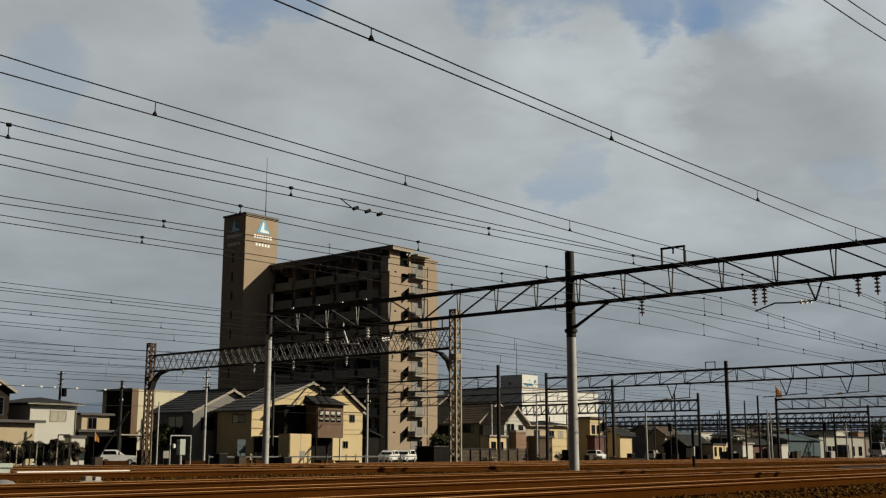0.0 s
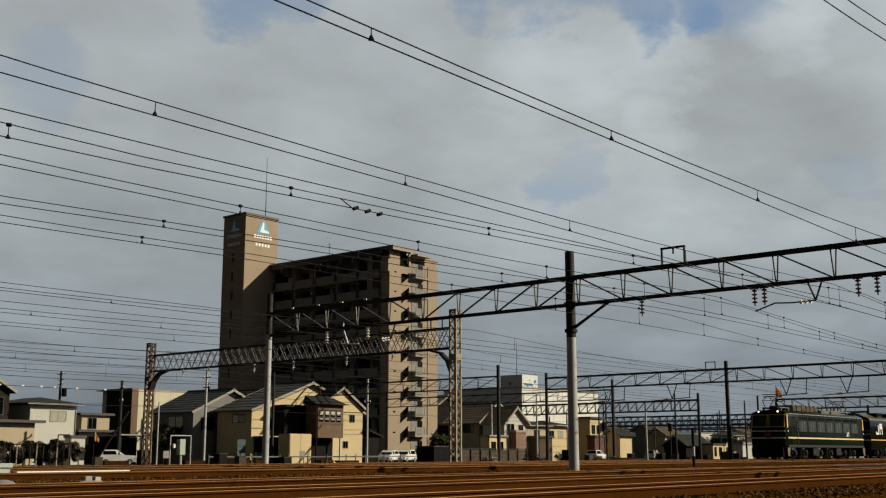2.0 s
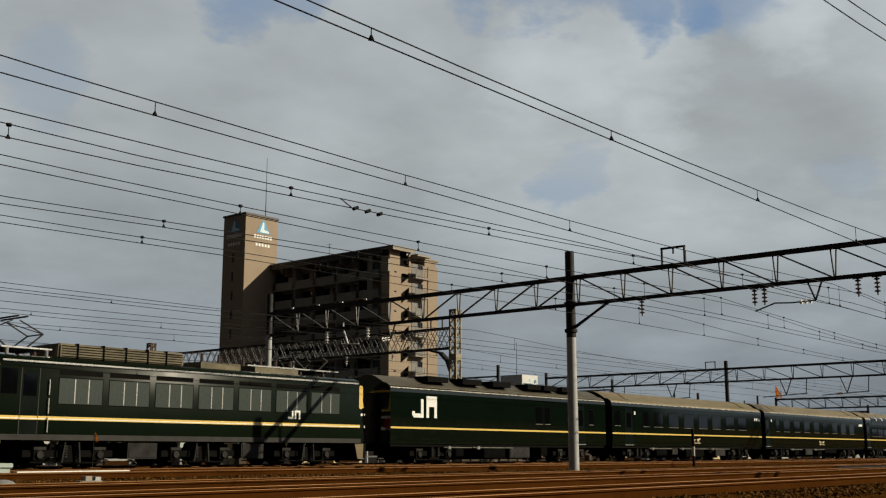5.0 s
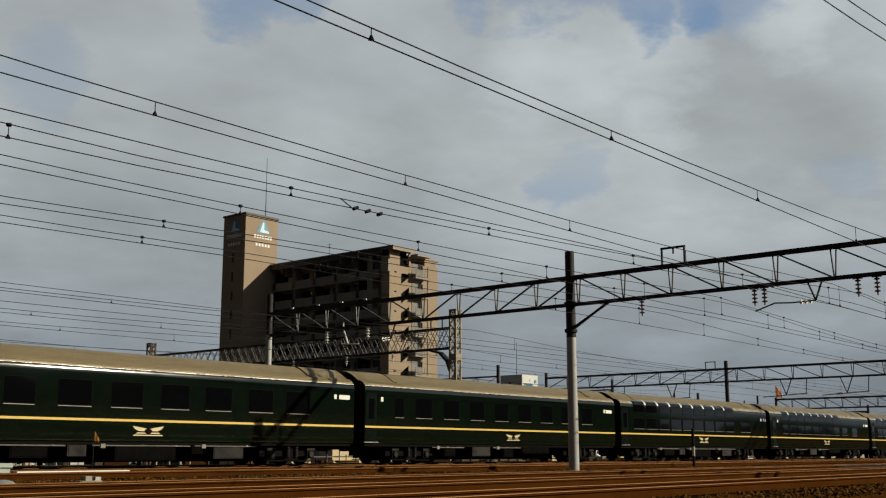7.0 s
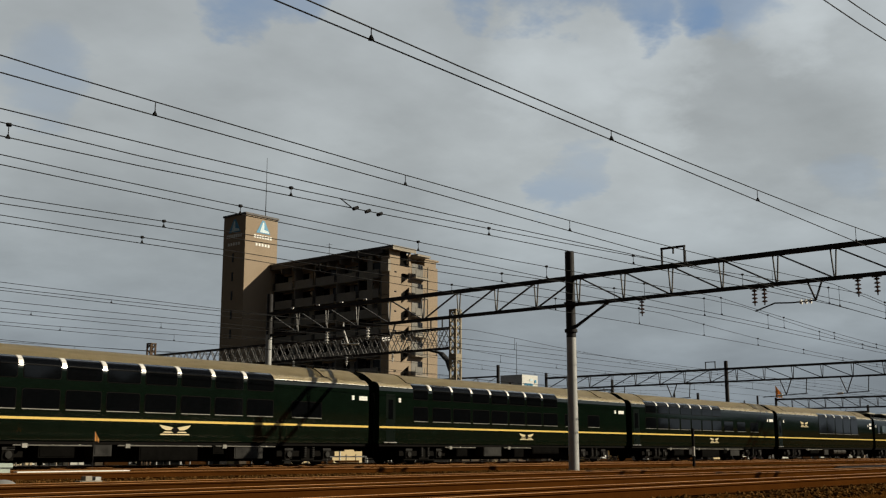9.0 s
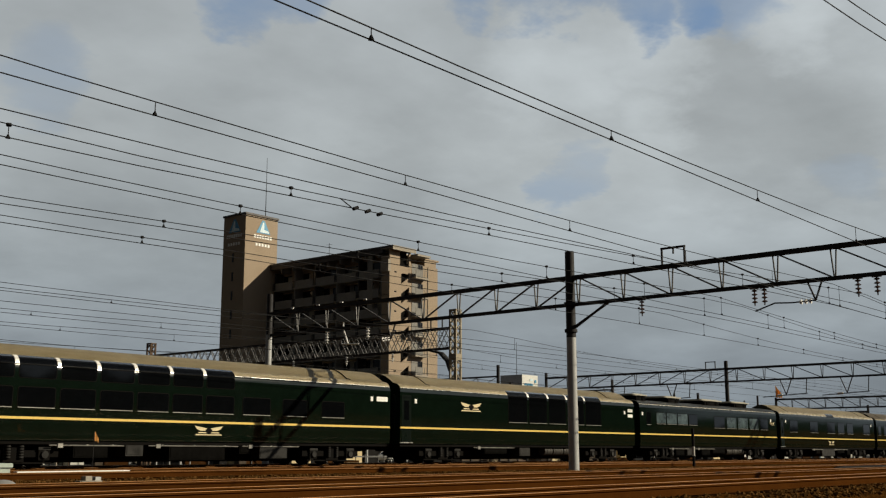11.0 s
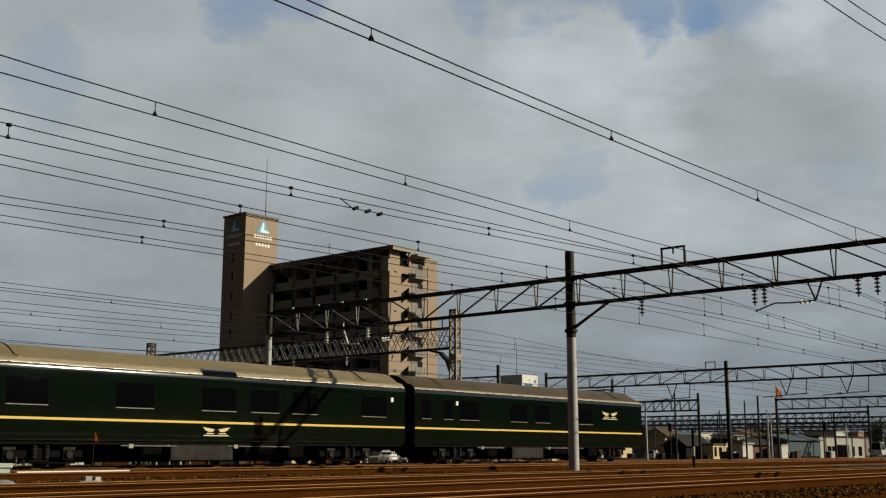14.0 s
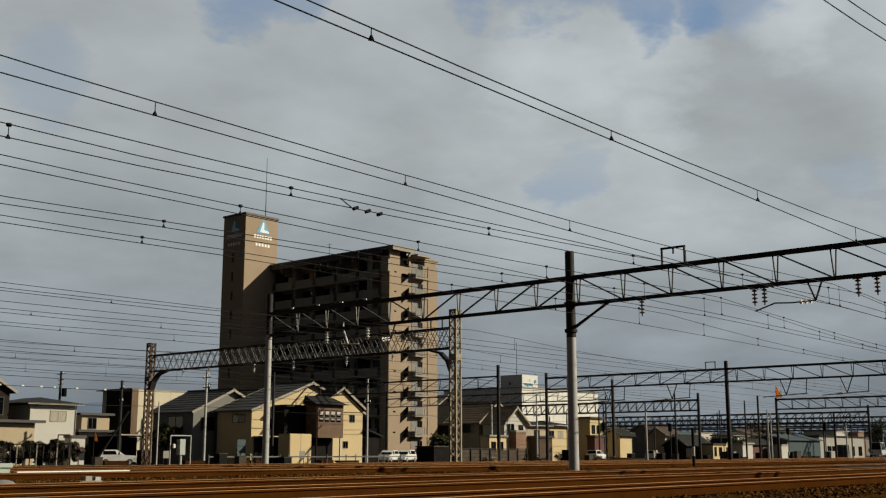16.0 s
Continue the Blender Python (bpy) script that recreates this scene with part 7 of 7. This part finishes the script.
def car(x, y, rz, L, H, m, label, van=False):
    """A small parked car: lower body, cabin, panes, wheels and lamps."""
    t = thing("parked_car", (x, y, 0), label, "car", "parked cars")
    t.rotation_euler = (0, 0, rz)
    w = 0.8
    hood = 0.92 if not van else 1.0
    prof = [(-L / 2, 0.3), (L / 2, 0.3), (L / 2, 0.7), (L / 2 - 0.1, hood - 0.05), (L / 2 - (0.25 if van else 1.0), hood), (-L / 2 + 0.1, hood + 0.05), (-L / 2, 0.75)]
    bm = bmesh.new()
    a = [bm.verts.new((u, -w, v)) for u, v in prof]
    b = [bm.verts.new((u, w, v)) for u, v in prof]
    bm.faces.new(a)
    bm.faces.new(list(reversed(b)))
    for i in range(len(prof)):
        j = (i + 1) % len(prof)
        bm.faces.new((a[i], b[i], b[j], a[j]))
    bmesh.ops.bevel(bm, geom=bm.edges[:], offset=0.05, segments=2, affect="EDGES")
    part("body", bm, m, t)
    f0 = L / 2 - (0.3 if van else 1.05)
    prof = [(-L / 2 + 0.08, hood), (f0, hood), (f0 - (0.35 if van else 0.75), H), (-L / 2 + 0.35, H)]
    bm = bmesh.new()
    a = [bm.verts.new((u, -w + 0.02, v) if v < H else (u, -w + 0.16, v)) for u, v in prof]
    b = [bm.verts.new((u, w - 0.02, v) if v < H else (u, w - 0.16, v)) for u, v in prof]
    bm.faces.new(a)
    bm.faces.new(list(reversed(b)))
    for i in range(4):
        j = (i + 1) % 4
        bm.faces.new((a[i], b[i], b[j], a[j]))
    cab = part("cabin", bm, m, t)
    for s in (-1, 1):
        for u0, u1 in ((-L / 2 + 0.35, -0.1), (0.0, f0 - 0.45)):
            bm = bmesh.new()
            v = [bm.verts.new((u, s * (w - 0.005 - 0.14 * max(0, (z - hood)) / (H - hood)), z)) for u, z in ((u0, hood + 0.06), (u1, hood + 0.06), (u1 - 0.12, H - 0.1), (u0 + 0.1, H - 0.1))]
            bm.faces.new(v)
            bmesh.ops.solidify(bm, geom=bm.faces[:], thickness=0.02)
            part("side_window", bm, GLASS, cab)
    for u0, z0, u1, z1 in ((f0 + 0.01, hood + 0.05, f0 - (0.33 if van else 0.71), H - 0.06), (-L / 2 + 0.07, hood + 0.1, -L / 2 + 0.31, H - 0.08)):
        bm = bmesh.new()
        v = [bm.verts.new(p) for p in ((u0, -0.68, z0), (u0, 0.68, z0), (u1, 0.56, z1), (u1, -0.56, z1))]
        bm.faces.new(v)
        bmesh.ops.solidify(bm, geom=bm.faces[:], thickness=0.03)
        part("windscreen", bm, GLASS, cab)
    for u in (-L / 2 + 0.65, L / 2 - 0.65):
        for s in (-1, 1):
            wl = one("wheel", RUBBER, t, tube, (u, s * (w - 0.18), 0.29), (u, s * (w + 0.01), 0.29), 0.29, seg=16)
            one("rim", GALV, wl, tube, (u, s * (w + 0.0), 0.29), (u, s * (w + 0.02), 0.29), 0.17, seg=12)
    for s in (-0.58, 0.58):
        one("headlight", CERAMIC, t, span, L / 2 - 0.06, L / 2 + 0.012, s - 0.14, s + 0.14, 0.62, 0.78)
        one("tail_light", RED_BADGE, t, span, -L / 2 - 0.012, -L / 2 + 0.05, s - 0.1, s + 0.1, 0.65, 0.85)


car(59.0, 88.0, radians(-35), 3.4, 1.42, CARWHITE, "white small hatchback parked under the carport")
car(96.0, 88.0, radians(205), 4.2, 1.42, CARWHITE, "white saloon car parked before the apartment block")
car(99.6, 88.6, radians(200), 3.9, 1.48, CARWHITE, "white hatchback parked before the apartment block")
car(104.4, 89.5, radians(-160), 4.4, 1.5, DARKTRIM, "dark car parked before the apartment block")
car(171.0, 55.6, radians(10), 4.6, 2.2, CARWHITE, "white van parked in the yard", True)
car(160.0, 88.0, radians(10), 4.0, 1.5, CARWHITE, "white car parked by the sheds")
car(136.0, 84.0, radians(10), 4.0, 1.5, CARWHITE, "white car parked beside the houses")


def tree(x, y, h, label, seed):
    rng = random.Random(seed)
    t = thing("tree", (x, y, 0), label, "tree")
    bm = bmesh.new()
    tube(bm, (0, 0, 0), (0.1, 0, h * 0.45), 0.2, 0.13, 8)
    for k in range(7):
        a = rng.uniform(0, 6.28)
        z = h * rng.uniform(0.3, 0.6)
        tube(bm, (0.06, 0, z), (math.cos(a) * h * 0.22, math.sin(a) * h * 0.22, z + h * 0.3), 0.09, 0.03, 6)
    part("trunk", bm, BARK, t)
    c = clump("crown", (0, 0, h * 0.28), (h * 0.55, h * 0.55, h * 0.62), 2600, LEAF, "", "", parent=t, leaf=0.22, seed=seed)


tree(212.0, 69.0, 7.6, "rounded evergreen tree at the yard's edge", 3)
tree(236.0, 72.0, 8.5, "evergreen tree at the yard's edge", 4)
tree(129.0, 92.0, 5.2, "small evergreen garden tree", 5)
tree(66.3, 90.4, 4.6, "dark conical garden tree", 6)


def trackside():
    t = thing("equipment_box", (14.35, 26.5, 0), "low pale green-grey trackside equipment box", "equipment box")
    bm = bmesh.new()
    span(bm, -0.7, 0.12, -0.25, 0.25, 0, 0.28)
    bmesh.ops.bevel(bm, geom=bm.edges[:], offset=0.015, segments=1, affect="EDGES")
    part("box", bm, GREENBOX, t)
    bm = bmesh.new()
    span(bm, -0.75, 0.17, -0.3, 0.3, 0.28, 0.40)
    bmesh.ops.bevel(bm, geom=bm.edges[:], offset=0.02, segments=2, affect="EDGES")
    part("lid", bm, GREENBOX, t)
    bm = bmesh.new()
    rings = 7
    prev = None
    for i in range(rings + 1):
        a = math.pi / 2 * i / rings
        ring = [bm.verts.new((0.27 * math.cos(a) * math.cos(q) * (1 + 0.06 * noise.noise((q, i, 1))), 0.3 * math.cos(a) * math.sin(q), 0.17 * math.sin(a))) for q in (2 * math.pi * k / 16 for k in range(16))] if i < rings else [bm.verts.new((0, 0, 0.17))]
        if prev:
            for k in range(16):
                j = (k + 1) % 16
                f = bm.faces.new((prev[k], prev[j], ring[j], ring[k])) if i < rings else bm.faces.new((prev[k], prev[j], ring[0]))
                f.smooth = True
        prev = ring
    d = part("cable_cover", bm, GREYSACK)
    d.location = (10.62, 19.5, 0.0)
    tagged(d, "rounded grey cover on the ballast beside the rail", "cover")
    s = thing("point_machine", (13.95, 21.9, 0), "small pale point machine on a white board between the rails", "point machine")
    one("board", CONC, s, span, -0.28, 0.28, -0.12, 0.1, 0.0, 0.05)
    one("housing", CONC, s, span, -0.12, 0.04, -0.08, 0.1, 0.05, 0.15)
    one("housing", GALV, s, span, 0.14, 0.28, -0.06, 0.1, 0.05, 0.13)
    one("rod", STEEL, s, tube, (0.04, 0, 0.1), (0.14, 0, 0.1), 0.03, seg=6)
    c = thing("cable_trough", (17.75, 28.3, 0), "long white cable trough lid beside the track", "cable trough")
    for i in range(5):
        one("lid", SILVER_WHITE, c, span, -2.0 + i * 0.72, -2.0 + i * 0.72 + 0.712, -0.10, 0.10, 0.1, 0.155)
        one("channel", CONC, c, span, -2.0 + i * 0.72, -2.0 + i * 0.72 + 0.705, -0.08, 0.08, 0, 0.1)


trackside()


def clamps():
    t = thing("wire_joint", (14.43, 14.2, 5.28), "three small dark clamps on an overhead wire", "clamp")
    for k, x in enumerate((0.0, 0.34, 0.68)):
        one("clamp", WIRE, t, tube, (x, 0, -0.02), (x + 0.12, 0, 0.03), 0.035, seg=8)
    one("jumper", WIRE, t, tube, (-0.35, 0, 0.12), (-0.05, 0, 0.0), 0.012, seg=5)


def gravel():
    """Loose ballast stones on the near tracks, lying in the ground's surface."""
    rng = np.random.default_rng(7)
    n = 34000
    y = 6 + 26 * rng.random(n) ** 0.8
    x = y * rng.uniform(0.35, 3.2, n) + rng.uniform(-2, 2, n)
    keep = (x < 60) & (x > 3)
    x, y = x[keep], y[keep]
    off = np.min(np.abs(y[:, None] - np.array([t + s for t in TRACKS for s in (-0.568, 0.568)])[None, :]), axis=1)
    keep = off > 0.10
    x, y = x[keep], y[keep]
    m = len(x)
    r = rng.uniform(0.022, 0.055, m)
    dirs = np.array([(1, 0, 0), (-1, 0, 0), (0, 1, 0), (0, -1, 0), (0, 0, 1), (0, 0, -1)], float)
    jit = rng.uniform(0.55, 1.15, (m, 6, 1))
    ang = rng.uniform(0, 6.283, m)
    c, s = np.cos(ang)[:, None], np.sin(ang)[:, None]
    d = dirs[None] * jit + rng.uniform(-0.25, 0.25, (m, 6, 3))
    dx, dy = d[:, :, 0] * c - d[:, :, 1] * s, d[:, :, 0] * s + d[:, :, 1] * c
    v = np.stack([x[:, None] + dx * r[:, None], y[:, None] + dy * r[:, None], 0.008 + d[:, :, 2] * r[:, None] * 0.8], axis=2).reshape(-1, 3)
    tri = np.array([(0, 2, 4), (2, 1, 4), (1, 3, 4), (3, 0, 4), (2, 0, 5), (1, 2, 5), (3, 1, 5), (0, 3, 5)])
    f = (tri[None] + (np.arange(m) * 6)[:, None, None]).reshape(-1, 3)
    me = bpy.data.meshes.new("gravel")
    me.from_pydata(v.tolist(), [], f.tolist())
    me.materials.append(STONE)
    tagged(new("gravel", me), "loose rusty brown ballast stones between the rails", "gravel", kind="stuff")


def clutter():
    """Low lineside things before the houses: bins, stacks of sleepers, boards and cabinets."""
    rng = random.Random(21)
    kinds = (("sleeper_stack", SLEEPER, "stack of old brown sleepers beside the yard"), ("crate", BLACKWALL, "dark crate beside the yard fence"), ("cabinet", WOODF, "dark brown trackside cabinet on the ballast"), ("sleeper_stack", SLEEPER, "stack of old brown sleepers beside the yard"), ("crate", BLACKWALL, "dark crate beside the yard fence"), ("notice_board", PANEL_GREY, "small grey notice board on posts"))
    spots = [(68 + k * 4.3 + rng.uniform(-1, 1), 62 + k * 0.45 + rng.uniform(-4, 8)) for k in range(34)]
    spots += [(50 + k * 1.9, 78 - k * 0.7 + rng.uniform(-1, 1)) for k in range(11)]
    spots = [q for q in spots if not 0.82 < q[1] / q[0] < 0.96]
    for k, (x, y) in enumerate(spots):
        name, m, label = kinds[k % 6]
        t = thing(name, (x, y, 0), label, name.replace("_", " "))
        t.rotation_euler = (0, 0, rng.uniform(-0.3, 0.3))
        if name == "sleeper_stack":
            for i in range(3):
                for j in range(3 - i % 2):
                    one("sleeper", m, t, span, -1.0, 1.0, j * 0.26, j * 0.26 + 0.23, i * 0.17, i * 0.17 + 0.16)
        elif name == "notice_board":
            one("board", m, t, span, -0.35, 0.35, -0.02, 0.02, 0.7, 1.3)
            for s in (-0.25, 0.25):
                one("post", STEEL, t, tube, (s, 0.05, 0), (s, 0.05, 1.3), 0.03, seg=6)
        else:
            bm = bmesh.new()
            w, h = rng.uniform(0.6, 1.4), rng.uniform(0.7, 1.4)
            span(bm, -w / 2, w / 2, -0.4, 0.4, 0, h)
            bmesh.ops.bevel(bm, geom=bm.edges[:], offset=0.03, segments=1, affect="EDGES")
            part("body", bm, m, t)
            one("lid", DARKTRIM, t, span, -w / 2 - 0.04, w / 2 + 0.04, -0.44, 0.44, h, h + 0.05)
    # added low black boards make the dark band on the ground
    b = thing("dark_ground_band", (0, 0, 0), "low black boards added as a dark band on the ground", "crossing")
    for i in range(9):
        one("board", BLACKWALL, b, span, 36.5 + i * 0.8, 78.0, 13.2 + i * 0.27, 13.45 + i * 0.27, 0.02, 0.14)


clutter()
clamps()
gravel()
for k, (x, y, w) in enumerate(((64.0, 42.5, 1.6), (60.5, 41.8, 1.2), (66.5, 41.0, 1.4), (57.0, 43.5, 1.2), (70.0, 42.0, 1.0))):
    clump("weeds", (x, y, 0), (w, 0.8, 0.5), 160, BARK, "dry brown weeds on the ballast", "weeds", "stuff", leaf=0.12, seed=80 + k)


def flag(name, at, w, h, stick, label):
    """A pennant in three rigid cloth panels on a thin stick; the stick is the thing's axis."""
    t = thing(name, at, label, "flag")
    one("stick", STEEL, t, tube, (0, 0, -stick), (0, 0, h), 0.009, seg=6)
    for i in range(3):
        bm = bmesh.new()
        x0, x1 = 0.02 + w * i / 3, 0.02 + w * (i + 1) / 3
        y0, y1 = (0, 0.10 * w, -0.04 * w, 0.08 * w)[i], (0, 0.10 * w, -0.04 * w, 0.08 * w)[i + 1]
        a, b = h * (0.16 * i), h * (0.16 * (i + 1))
        v = [bm.verts.new(p) for p in ((x0, y0, a * 0.2), (x1, y1, -b * 0.5), (x1, y1, h - b * 1.6), (x0, y0, h - a * 1.6))]
        bm.faces.new(v)
        bmesh.ops.solidify(bm, geom=bm.faces[:], thickness=0.006)
        part("cloth_panel", bm, ORANGE, t)
    return t


YARD_FLAG = flag("orange_flag", (147.0, 61.3, 8.3), 0.85, 1.6, 0.2, "bright orange flag on top of a gantry post")
NEAR_FLAG = flag("orange_pennant", (19.22, 30.0, 1.03), 0.13, 0.28, 1.03, "small orange pennant on a thin stick in the ballast")

# ---- everything that moves ----


def motions():
    for car, off in CARS:
        walk(car, [(0, pose(NOSE_X + off, TRAIN_Y, 0)), (16, pose(NOSE_X + off - 16 * SPEED, TRAIN_Y, 0))])
    for k, ob in enumerate((YARD_FLAG, NEAR_FLAG)):
        x, y, z = ob.location
        rows = []
        for i in range(33):
            a = (-62 if k == 0 else -40) + 26 * math.sin(i * 1.7 + k) + 14 * math.sin(i * 2.9)
            rows.append((i * 0.5, pose(x, y, z, 0, 0, a)))
        walk(ob, rows)


motions()
